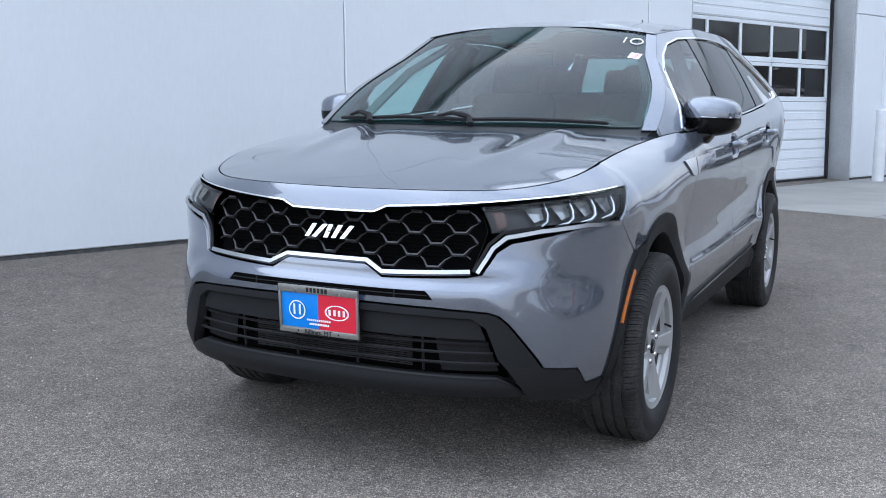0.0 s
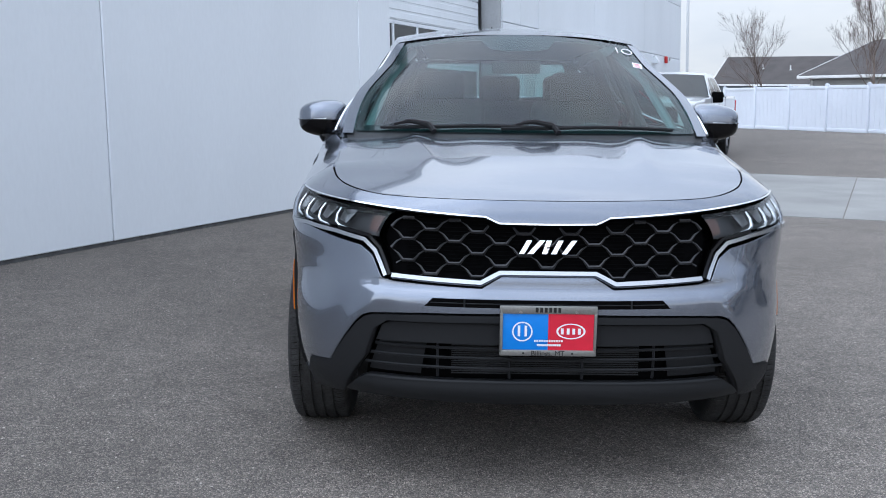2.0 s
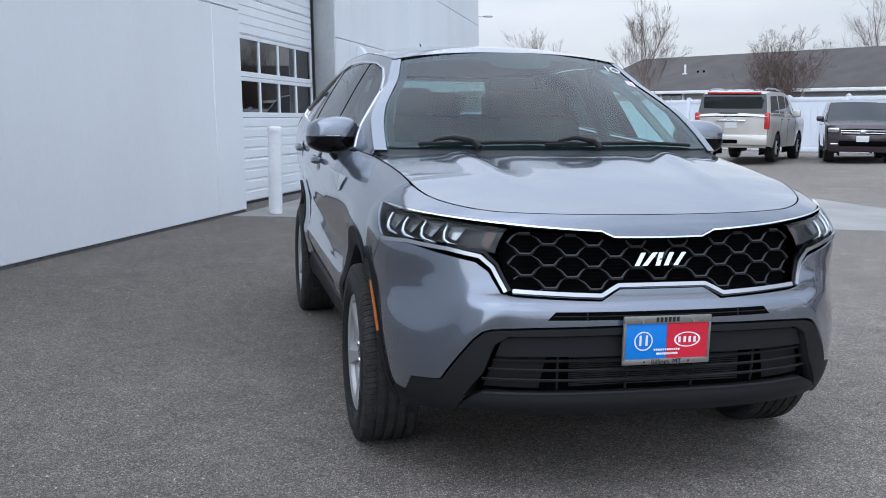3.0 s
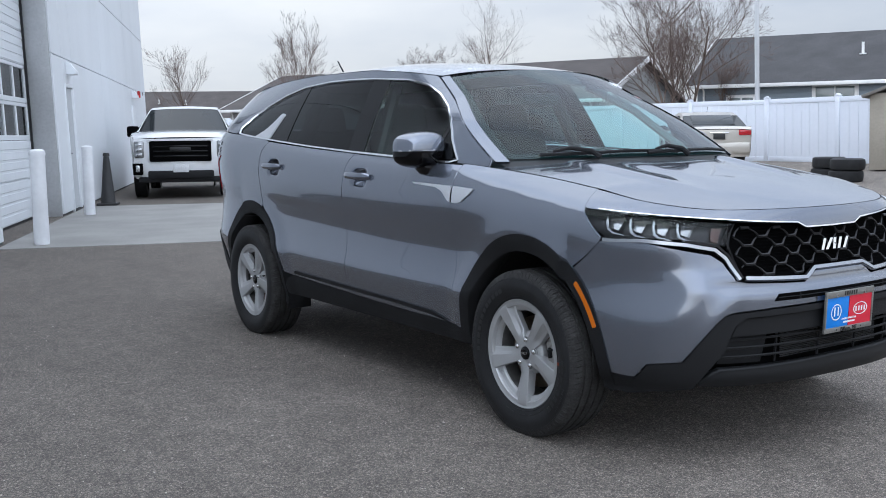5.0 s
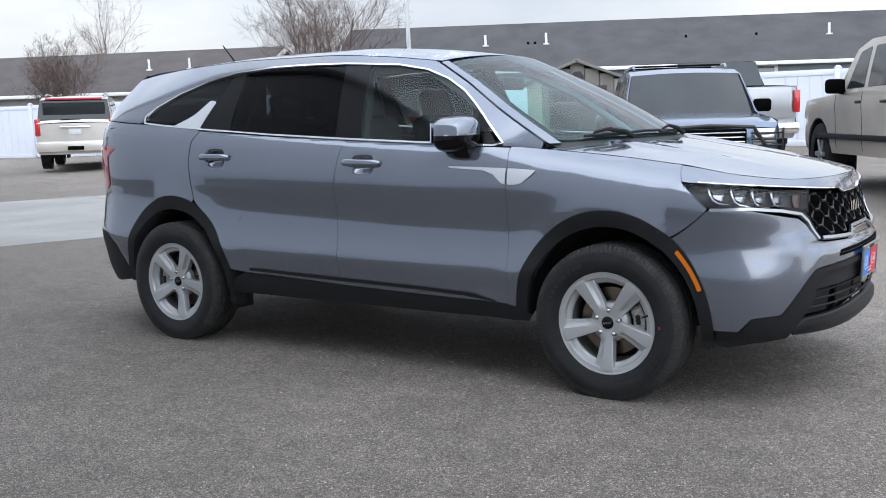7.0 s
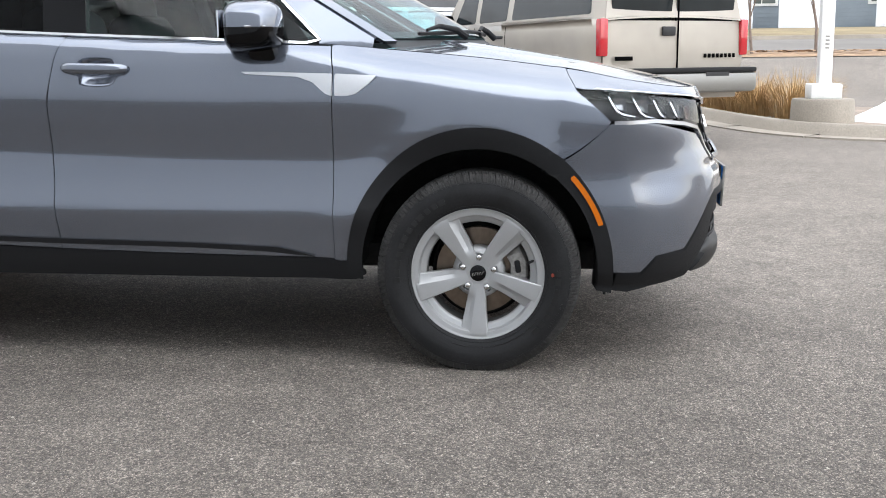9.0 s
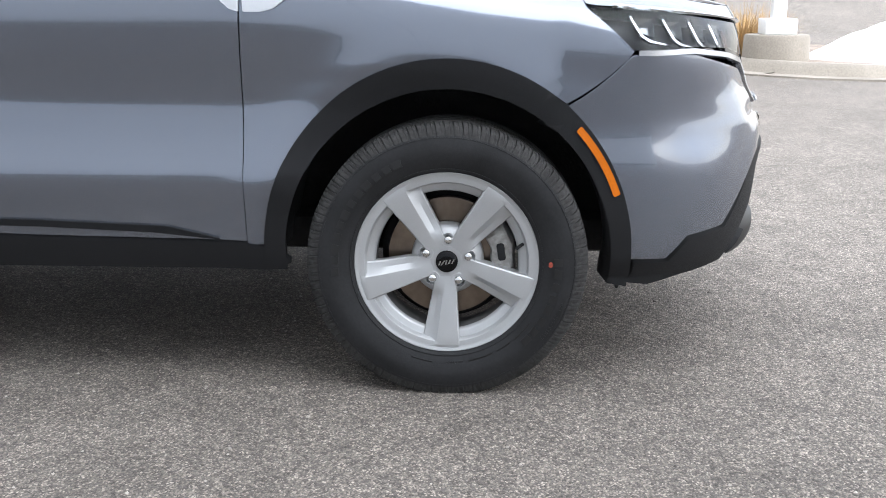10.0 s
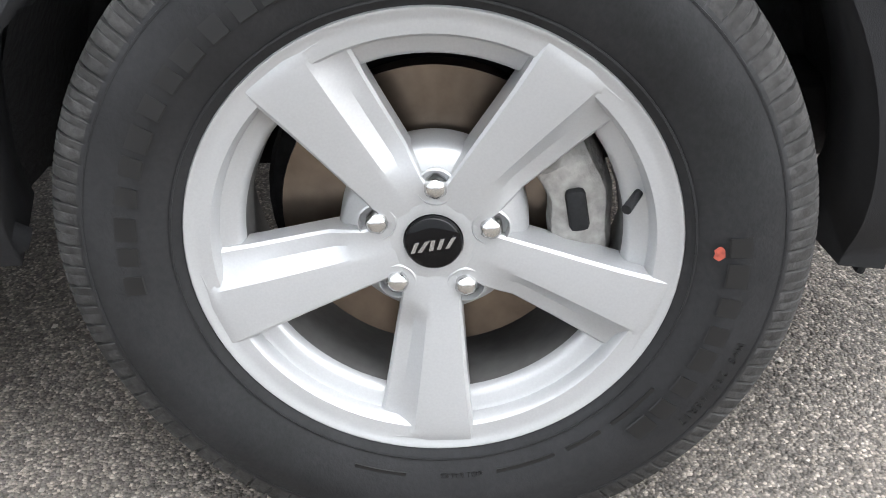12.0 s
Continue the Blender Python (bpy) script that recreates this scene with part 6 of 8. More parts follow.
for i in range(32):
    a, b = 2 * math.pi * i / 32, 2 * math.pi * (i + 1) / 32
    for cx, cz, rx, rz in ((-0.083, -0.002, 0.033, 0.033), (0.073, 0.0, 0.047, 0.026)):
        bm.faces.new([bm.verts.new((cx + rx * k * math.cos(t), -0.0062, cz + rz * k * math.sin(t))) for t, k in ((a, 1), (b, 1), (b, 0.86), (a, 0.86))])
for q in (bar_poly(-0.094, 0.018, -0.094, -0.018, 0.008), bar_poly(-0.072, 0.018, -0.072, -0.018, 0.008), bar_poly(0.045, -0.010, 0.045, 0.010, 0.009), bar_poly(0.064, -0.010, 0.064, 0.010, 0.009), bar_poly(0.082, -0.010, 0.082, 0.010, 0.009), bar_poly(0.100, -0.010, 0.100, 0.010, 0.009)):
    bm.faces.new([bm.verts.new((x, -0.0064, z)) for x, z in q])
for z, x0, x1 in ((-0.036, -0.045, 0.050), (-0.050, -0.035, 0.042)):
    for i in range(12):
        a = x0 + (x1 - x0) * i / 12
        bm.faces.new([bm.verts.new(p) for p in ((a, -0.0066, z), (a + 0.0055, -0.0066, z), (a + 0.0055, -0.0066, z + 0.007), (a, -0.0066, z + 0.007))])
PF(bm, "plate_print", WHITE_INK, "white ring marks and small bars")
bm = bmesh.new()
me = text_mesh("Billings, MT", 0.0235, 0.0006)
merge(bm, me, Matrix.Translation((0, -0.0105, -0.0735)) @ Matrix.Rotation(radians(90), 4, "X"))
PF(bm, "frame_lettering", BLACK_INK, "black lettering on the frame")
for i in range(6):
    PF(box((0.009, 0.001, 0.016), (-0.038 + i * 0.0145, -0.010, 0.071)), "frame_bar", BLACK_INK, "black print bar")
for x in (-0.079, 0.079):
    PF(box((0.006, 0.001, 0.006), (x, -0.010, -0.073)), "frame_dot", BLACK_INK, "black print dot")
for x in (-0.09, 0.09):
    PF(tube([(x, -0.004, 0.066), (x, -0.014, 0.066)], 0.006, 12), "screw", NUT, "plate screw")

# ---- marks on the windscreen ----
bm = bmesh.new()
for pts in ([(0.484, 0.915), (0.486, 0.845)], [(0.536 + 0.026 * math.cos(k * math.pi / 9), 0.882 + 0.036 * math.sin(k * math.pi / 9)) for k in range(19)]):
    add_tube(bm, [on_screen(x, b, 0.003) for x, b in pts], 0.0035, 5)
part("chalk_number", bm, WHITE_INK, car, "hand-drawn white number 10 on the glass")
bm = bmesh.new()
bm.faces.new([bm.verts.new(on_screen(x, b, 0.002)) for x, b in ((0.545, 0.74), (0.592, 0.735), (0.588, 0.665), (0.541, 0.67))])
st = part("screen_sticker", bm, WHITE_INK, car, "small white paper sticker with print")
bm = bmesh.new()
for i in range(4):
    b = 0.725 - 0.014 * i
    bm.faces.new([bm.verts.new(on_screen(x, bb, 0.003)) for x, bb in ((0.552, b), (0.578, b), (0.578, b - 0.006), (0.552, b - 0.006))])
part("sticker_print", bm, PLATE_RED, st, "red and grey print bars")

# ---- inside the car ----
inner = part("cabin_floor", box((1.50, 2.9, 0.06), (0, 1.95, 0.42), 0.02), DASH, car, "black cabin floor")
dash_prof = [(0.16, 1.10), (0.45, 1.115), (0.70, 1.09), (0.78, 1.03), (0.80, 0.90), (0.74, 0.62)]
bm = bmesh.new()
rows = [[bm.verts.new((x, y + 0.05 * (1 - (x / 0.72) ** 2) * 0 + 0.10 * (x / 0.72) ** 2, z - 0.015 * (x / 0.72) ** 2)) for y, z in dash_prof] for x in np.linspace(-0.74, 0.74, 13)]
for p, q in zip(rows[:-1], rows[1:]):
    for k in range(len(dash_prof) - 1):
        bm.faces.new((p[k], p[k + 1], q[k + 1], q[k]))
part("dashboard", bm, DASH, car, "charcoal dashboard top")
part("centre_screen", box((0.30, 0.02, 0.14), (0.0, 0.80, 1.09), 0.006), GLOSS_BLACK, car, "dark centre screen")
wheel_m = Matrix.Translation((0.38, 0.98, 1.02)) @ Matrix.Rotation(radians(-66), 4, "X")
bm = tube([(0.185 * math.cos(k * math.pi / 16), 0.185 * math.sin(k * math.pi / 16), 0) for k in range(33)], 0.016, 8)
sw = part("steering_wheel", bm, DASH, car, "black steering wheel", m=wheel_m)
bm = box((0.16, 0.11, 0.05), (0, 0, -0.02), 0.03)
for a in (0, 180, 270):
    add_box(bm, (0.13, 0.035, 0.02), (0.11 * math.cos(radians(a)), 0.11 * math.sin(radians(a)), -0.01), 0.008, Matrix.Rotation(radians(a), 4, "Z"))
part("wheel_spokes", bm, DASH, sw)


def seat(x, y, wide=0.50, name="front_seat"):
    bm = box((wide, 0.50, 0.17), (x, y, 0.68), 0.06, seg=3)
    st_ = part(name, bm, SEAT, car, "charcoal cloth seat")
    lean = Matrix.Rotation(radians(-16), 4, "X")
    part("seat_back", box((wide, 0.15, 0.64), (x, y + 0.30, 1.00), 0.065, lean, 3), SEAT, st_)
    for hx in ((x,) if wide < 0.8 else (x - 0.42, x, x + 0.42)):
        part("headrest", box((0.27, 0.10, 0.19), (hx, y + 0.40, 1.375), 0.045, lean, 3), SEAT, st_)
        bm = tube([(hx - 0.06, y + 0.385, 1.26), (hx - 0.06, y + 0.395, 1.33)], 0.006, 6)
        add_tube(bm, [(hx + 0.06, y + 0.385, 1.26), (hx + 0.06, y + 0.395, 1.33)], 0.006, 6)
        part("headrest_post", bm, SATIN, st_)


seat(0.38, 1.36)
seat(-0.38, 1.36)
seat(0.0, 2.28, 1.26, "rear_bench")
part("headlining", box((0.98, 2.05, 0.02), (0, 2.21, 1.600), 0.008), LINER, car, "pale grey headlining")
part("rear_view_mirror", box((0.24, 0.03, 0.065), (0, 0.98, 1.47), 0.014), DASH, car, "black inside mirror")
for s in (1, -1):
    part("door_card", box((0.03, 1.9, 0.55), (s * 0.83, 1.48, 0.90), 0.01), DASH, car, "charcoal door card")
    bm = tube([(s * 0.71, 0.55, 1.16), (s * 0.62, 0.90, 1.41), (s * 0.52, 1.18, 1.55)], 0.022, 8)
    part("pillar_lining", bm, LINER, car, "pale pillar lining")
    part("pillar_lining", tube([(s * 0.74, 1.49, 1.13), (s * 0.56, 1.56, 1.56)], 0.035, 8), DASH, car, "dark pillar lining")
    part("pillar_lining", tube([(s * 0.73, 2.46, 1.18), (s * 0.56, 2.41, 1.55)], 0.05, 8), DASH, car, "dark pillar lining")


# ---- other vehicles ----
WINDOW = material("dark window glass", (0.020, 0.024, 0.026), 0.04, spec=0.5, stain=0.3, stain_scale=1.0)
TRUCK_WHITE = material("white truck paint", (0.76, 0.77, 0.78), 0.3, coat=1.0, stain=0.03, stain_scale=1.5, grain=0.01)
PEARL = material("pearl beige paint", (0.56, 0.53, 0.48), 0.32, 0.25, coat=0.9, stain=0.08, stain_scale=2)
PLUM = material("dark plum paint", (0.040, 0.026, 0.032), 0.28, 0.4, coat=1.0, stain=0.1, stain_scale=2)
NAVY = material("blue grey paint", (0.12, 0.155, 0.225), 0.32, 0.45, coat=0.9, stain=0.1, stain_scale=2)
SILVER = material("silver paint", (0.40, 0.41, 0.43), 0.32, 0.5, coat=0.9, stain=0.06, stain_scale=2)
PEWTER = material("dusty pewter paint", (0.385, 0.35, 0.30), 0.40, 0.15, coat=0.6, stain=0.12, stain_scale=1.6)
CHAMPAGNE = material("champagne paint", (0.50, 0.47, 0.42), 0.32, 0.35, coat=0.9, stain=0.06, stain_scale=2)
SMALL_RIM = material("grey alloy", (0.42, 0.43, 0.44), 0.32, 0.7, grain=0.06, scale=60)
BRIGHT = material("bright plate", (0.62, 0.63, 0.64), 0.4, grain=0.1, scale=40)


def simple_wheel(parent, x, y, R, width, rim_r, rim_mat=None):
    m = Matrix.Translation((x, y, R)) @ (Matrix() if x > 0 else Matrix.Rotation(math.pi, 4, "Z"))
    h = width / 2
    w = part("wheel", lathe([(-h, R * 0.62), (-h * 1.02, R * 0.80), (-h * 0.9, R * 0.97), (-h * 0.6, R), (h * 0.6, R), (h * 0.9, R * 0.97), (h * 1.02, R * 0.80), (h * 0.95, rim_r * 1.03), (h * 0.80, rim_r)], 40), RUBBER, parent, "black tyre", m=m)
    bm = lathe([(h * 0.80, rim_r * 1.02), (h * 0.92, rim_r), (h * 0.86, rim_r * 0.9), (h * 0.2, rim_r * 0.86), (h * 0.15, 0.05), (h * 0.15, 0.001)], 36)
    r = part("rim", bm, DARK_BACK if rim_mat is None else rim_mat, w, "dark wheel dish")
    bm = bmesh.new()
    for k in range(6):
        add_box(bm, (h * 0.35, rim_r * 0.74, rim_r * 0.26), (0, rim_r * 0.52, 0), 0.01)
        vs = bm.verts[-1:]
        bmesh.ops.rotate(bm, verts=bm.verts, cent=(0, 0, 0), matrix=Matrix.Rotation(radians(60), 3, "X"))
    bmesh.ops.translate(bm, verts=bm.verts, vec=(h * 0.70, 0, 0))
    merge_bm = lathe([(h * 0.55, rim_r * 0.26), (h * 0.95, rim_r * 0.24), (h * 1.0, rim_r * 0.12), (h * 1.0, 0.001)], 20)
    me = bpy.data.meshes.new("tmp")
    merge_bm.to_mesh(me)
    merge_bm.free()
    bm.from_mesh(me)
    bpy.data.meshes.remove(me)
    part("spokes", bm, SMALL_RIM, w, "grey alloy spokes")


def vehicle(name, label, category, m, paint, half, line, cabin_line, wheels_at, R, floor, panes, tumble=0.16, bow=0.10, glass_top=(), crown=0.03, flare=None, rim_r=None, tyre_w=0.26):
    """A vehicle with its front towards -y and the front axle at y = 0.
    line: the lower body's top line from the nose to the tail (y, z); cabin_line: screen, roof and rear window above it;
    panes: side windows as outlines; glass_top: which stretches of cabin_line are glass."""
    v = thing(name, label, category, m)
    y0, y1 = line[0][0], line[-1][0]
    top = max(z for _, z in cabin_line)
    waist = [p for p in line]
    ys, zs = [p[0] for p in line], [p[1] for p in line]
    wz = lambda y: float(np.interp(y, ys, zs))

    def plan(y):
        a = min(1.0, max(0.0, (y - y0) / 0.55))
        b = min(1.0, max(0.0, (y1 - y) / 0.45))
        return (1 - 0.09 * (1 - a) ** 2.2) * (1 - 0.06 * (1 - b) ** 2.2)

    def side(y, z):
        w = half * plan(y)
        zt = wz(y)
        if z <= zt:
            k = (z - floor) / max(zt - floor, 0.1)
            w *= 1 - 0.05 * (1 - k) ** 3 - 0.018 * max(0, (k - 0.72) / 0.28) ** 2 + 0.006 * math.sin(k * 9)
        else:
            k = (z - zt) / max(top - zt, 0.2)
            w = w * 0.982 - 0.03 - half * tumble * (0.8 * k + 0.2 * k * k)
        return (w, y, z)

    core = Vector((0, (y0 + y1) / 2, floor + 0.5))
    # lower side with wheel openings
    poly = [(y0 + bow, floor + 0.05)]
    for hub in wheels_at:
        poly += [(hub - (R + 0.07) * math.cos(a), R + (R + 0.07) * math.sin(a)) for a in np.linspace(math.asin(max(-1, (floor - R) / (R + 0.07))), math.pi - math.asin(max(-1, (floor - R) / (R + 0.07))), 22)]
    poly += [(y1 - bow * 0.6, floor + 0.05)] + [(y, z) for y, z in line[::-1] if y0 + bow < y < y1 - bow * 0.6]
    poly.insert(len(wheels_at) * 22 + 2, (y1 - bow * 0.6, wz(y1 - bow * 0.6)))
    poly.append((y0 + bow, wz(y0 + bow)))
    panel("body_side", side, poly, paint, v, "", step=(0.12, 0.08), depth=0.03, core=core)
    # hood, nose and tail: strips right across
    def strip(nm, pts, mat_, lb="", bows=None, proud=0.0, cr=crown):
        bm = bmesh.new()
        rows = []
        for i, (y, z) in enumerate(pts):
            w = side(min(max(y, y0 + 0.02), y1 - 0.02), z)[0]
            bo = bows[i] if bows else 0
            rows.append([bm.verts.new((a * w, y + bo * a * a, z + proud + cr * (1 - a * a))) for a in np.linspace(-1, 1, 13)])
        for p, q in zip(rows[:-1], rows[1:]):
            for k in range(12):
                bm.faces.new((p[k], p[k + 1], q[k + 1], q[k]))
        return part(nm, bm, mat_, v, lb)

    front = [(y0 + 0.05, floor), (y0, floor + 0.12), (y0, line[0][1] - 0.12), (y0 + 0.04, line[0][1])]
    hood_pts = [(y0 + 0.04, line[0][1])] + [p for p in line[1:] if p[0] <= cabin_line[0][0]] + [cabin_line[0]]
    strip("nose", front, paint, "painted front end", [bow] * 4, cr=0)
    strip("bonnet", hood_pts, paint, "", [bow] + [0.02] * (len(hood_pts) - 2) + [0.10])
    tail_top = [cabin_line[-1]] + [p for p in line if p[0] > cabin_line[-1][0]]
    if len(tail_top) > 1:
        strip("rear_deck", tail_top, paint, "")
    strip("tail", [(y1, line[-1][1]), (y1 + 0.02, (line[-1][1] + floor) / 2), (y1 - 0.03, floor)], paint, "painted tail", [-bow * 0.6] * 3, cr=0)
    for i in range(len(cabin_line) - 1):
        a, b = cabin_line[i], cabin_line[i + 1]
        mid_ = ((a[0] + b[0]) / 2, (a[1] + b[1]) / 2)
        bow_a, bow_b = (0.10 if i == 0 else 0.04), 0.04
        strip("roof" if i not in glass_top else ("windscreen" if i == 0 else "rear_window"), [a, mid_, b], WINDOW if i in glass_top else paint, "dark glass" if i in glass_top else "", [bow_a, 0.06, bow_b] if i == 0 else [0.04 * (1 - i / len(cabin_line))] * 3)
    cab_poly = [(y, z) for y, z in cabin_line] + [(y, wz(y)) for y in np.linspace(cabin_line[-1][0], cabin_line[0][0], 14)]
    panel("cabin_side", side, cab_poly, paint, v, "pillars and roof edge", step=(0.12, 0.08), depth=0.02, core=core)
    for p in panes:
        panel("side_window", side, rounded(p, 0.04, 3), WINDOW, v, "dark side window", step=(0.12, 0.1), off=0.004, depth=0.004, core=core)
    part("underbody", box((half * 1.5, y1 - y0 - 0.5, 0.20), (0, (y0 + y1) / 2, floor + 0.12), 0.03), WELL, v, "dark underbody")
    for hub in wheels_at:
        for s in (1, -1):
            simple_wheel(v, s * (half - tyre_w / 2 - 0.02), hub, R, tyre_w, rim_r or R * 0.60)
            wl = lathe([(-0.38, R + 0.06), (-0.02, R + 0.06)], 28)
            bmesh.ops.delete(wl, geom=[x for x in wl.verts if x.co.z < -R * 0.4], context="VERTS")
            bmesh.ops.transform(wl, matrix=Matrix.Translation((s * (half - 0.01), hub, R)) @ Matrix.Diagonal((s, 1, 1, 1)), verts=wl.verts)
            part("wheel_well", wl, WELL, v, "black wheel well")
            wp = box((0.02, 2 * R + 0.1, R + 0.2), (s * (half - 0.39), hub, R + 0.1), 0.02)
            part("wheel_well", wp, WELL, v, "black wheel well")
    return v, side, core


def add(v, name, size, at, mat_, label="", bevel=0.012, rot=None):
    return part(name, box(size, at, min(bevel, min(size) * 0.45), rot), mat_, v, label)


def mirrors(v, y, z, half, mat_, size=(0.22, 0.12, 0.20)):
    for s in (1, -1):
        mm = add(v, "door_mirror", size, (s * (half + size[0] * 0.42), y, z), mat_, "door mirror", 0.045)
        add(v, "mirror_arm", (0.16, 0.05, 0.05), (s * (half - 0.02), y + 0.02, z - size[2] * 0.42), DARK_BACK, "black mirror arm")


def handles(v, ys, z, half, mat_):
    for s in (1, -1):
        for y in ys:
            add(v, "door_handle", (0.035, 0.19, 0.035), (s * (half + 0.005), y, z), mat_, "door handle")


def seams(v, side, core, lines):
    for ln in lines:
        for s in (1, -1):
            vv, ff = ribbon(side, ln, 0.012, 0.001, 0.001, core=core)
            bm = bmesh.new()
            vs = [bm.verts.new((s * a.x, a.y, a.z)) for a in vv]
            for k in ff:
                try:
                    bm.faces.new([vs[i] for i in k])
                except ValueError:
                    pass
            part("door_seam", bm, DARK_BACK, v, "dark door gap")


def at_pose(x, y, heading):
    """heading: degrees of the nose's direction in the plan, 0 along +x."""
    return Matrix.Translation((x, y, ground_z(x))) @ Matrix.Rotation(radians(heading + 90), 4, "Z")


# white pickup truck beside the building
HEAD_AWAY = math.degrees(math.atan2(ALONG.y, ALONG.x))
v, S_, C_ = vehicle("pickup_truck", "white crew-cab pickup truck with a black grille, parked on asphalt", "pickup truck", at_pose(4.13, 17.99, HEAD_AWAY + 180), TRUCK_WHITE, 1.03,
    [(-1.0, 1.24), (-0.85, 1.30), (-0.3, 1.36), (0.55, 1.40), (1.2, 1.40), (2.9, 1.41), (3.0, 1.44), (4.85, 1.44)],
    [(0.70, 1.40), (1.35, 1.88), (1.75, 1.94), (2.55, 1.93), (2.90, 1.41)], (0.0, 3.75), 0.42, 0.42,
    [[(1.05, 1.44), (1.46, 1.80), (1.72, 1.84), (1.74, 1.44)], [(1.84, 1.44), (1.83, 1.84), (2.45, 1.83), (2.66, 1.45)]], 0.25, 0.10, (0, 3))
add(v, "grille", (1.24, 0.06, 0.42), (0, -1.0, 0.98), DARK_BACK, "black grille", 0.05)
for z in (0.88, 0.98, 1.08):
    add(v, "grille_bar", (1.10, 0.03, 0.045), (0, -1.03, z), GLOSS_BLACK, "gloss black grille bar")
add(v, "grille_emblem", (0.42, 0.02, 0.075), (0, -1.05, 1.03), CONE_BLACK, "dark red-edged emblem bar")
add(v, "grille_surround", (1.34, 0.05, 0.05), (0, -1.0, 1.215), TRUCK_WHITE, "white grille surround")
for s in (1, -1):
    hl = add(v, "headlamp", (0.20, 0.10, 0.34), (s * 0.83, -0.92, 1.02), LAMP_CELL, "tall clear headlamp", 0.03)
    for z in (0.88, 0.98, 1.08):
        part("lamp_cell", box((0.13, 0.02, 0.055), (s * 0.83, -0.975, z + 0.04), 0.01), LAMP_WHITE, hl, "bright lamp cell")
    fl = add(v, "fog_lamp_bezel", (0.20, 0.08, 0.24), (s * 0.86, -0.95, 0.62), DARK_BACK, "black fog lamp bezel", 0.02)
    part("fog_lamp", box((0.08, 0.02, 0.14), (s * 0.86, -0.997, 0.63), 0.01), LAMP_WHITE, fl, "bright fog lamp")
    add(v, "tail_lamp", (0.10, 0.08, 0.40), (s * 0.97, 4.83, 1.15), RED_LENS, "red tail lamp", 0.02)
add(v, "bumper_insert", (1.32, 0.06, 0.17), (0, -1.0, 0.50), CLAD, "black bumper insert", 0.04)
add(v, "skid_plate", (1.70, 0.10, 0.12), (0, -0.93, 0.40), CLAD, "black lower valance", 0.03)
add(v, "number_plate", (0.31, 0.015, 0.16), (0.0, -1.045, 0.63), BRIGHT, "pale front plate", 0.004)
add(v, "bonnet_scoop", (1.05, 0.03, 0.03), (0, -0.55, 1.315), DARK_BACK, "dark bonnet line")
mirrors(v, 0.95, 1.40, 1.0, DARK_BACK, (0.26, 0.12, 0.24))
handles(v, (1.62, 2.60), 1.22, 1.015, TRUCK_WHITE)
seams(v, S_, C_, [[(0.72, 0.55), (0.72, 1.33)], [(1.79, 0.55), (1.79, 1.34)], [(2.86, 0.55), (2.86, 1.36)]])
for s in (1, -1):
    add(v, "side_step", (0.14, 2.3, 0.06), (s * 0.98, 1.75, 0.40), DARK_BACK, "black side step", 0.02)

# tall pearl SUV seen from behind
v, S_, C_ = vehicle("suv", "pearl beige full-size SUV seen from behind, beside a white fence", "car", at_pose(11.75 + 4.0 * 0.669, 20.7 + 4.0 * 0.743, 48), PEARL, 1.0,
    [(-0.95, 1.10), (-0.7, 1.18), (0.50, 1.24), (1.5, 1.25), (3.9, 1.27), (4.06, 1.20)],
    [(0.50, 1.24), (1.25, 1.82), (1.7, 1.885), (3.2, 1.88), (3.85, 1.80), (4.00, 1.27)], (0.0, 2.95), 0.39, 0.40,
    [[(0.98, 1.29), (1.42, 1.74), (1.66, 1.78), (1.68, 1.30)], [(1.78, 1.30), (1.77, 1.78), (2.60, 1.78), (2.62, 1.31)], [(2.72, 1.31), (2.72, 1.77), (3.5, 1.75), (3.76, 1.32)]], 0.13, 0.08, (0, 4))
add(v, "rear_glass", (1.52, 0.03, 0.42), (0, 3.975, 1.53), WINDOW, "dark rear window", 0.01, Matrix.Rotation(radians(-11), 4, "X"))
add(v, "rear_stripe", (1.40, 0.10, 0.06), (0, 3.86, 1.825), RED_LENS, "red high stop lamp strip", 0.02)
for s in (1, -1):
    add(v, "tail_lamp", (0.14, 0.08, 0.44), (s * 0.91, 4.01, 1.10), RED_LENS, "tall red tail lamp", 0.03)
    bm = tube([(s * 0.72, 1.7, 1.93), (s * 0.72, 2.3, 1.97), (s * 0.72, 3.2, 1.96), (s * 0.72, 3.6, 1.90)], 0.022, 8)
    part("roof_rail", bm, SATIN, v, "silver roof rail")
add(v, "rear_bumper", (1.92, 0.20, 0.28), (0, 4.04, 0.60), PEARL, "rear bumper", 0.06)
add(v, "number_plate", (0.31, 0.012, 0.15), (0, 4.085, 0.98), BRIGHT, "pale rear plate", 0.004)
add(v, "plate_bar", (0.75, 0.03, 0.05), (0, 4.085, 1.10), CHROME, "chrome bar above the plate")
add(v, "tow_cover", (0.40, 0.03, 0.10), (0, 4.145, 0.56), DARK_BACK, "black tow cover")
add(v, "rear_wiper", (0.5, 0.02, 0.02), (0.1, 4.02, 1.30), DARK_BACK, "black rear wiper")
mirrors(v, 0.95, 1.32, 0.98, PEARL)
handles(v, (1.60, 2.52), 1.16, 0.99, CHROME)
seams(v, S_, C_, [[(0.72, 0.5), (0.72, 1.24)], [(1.73, 0.5), (1.73, 1.25)], [(2.66, 0.8), (2.66, 1.26)]])

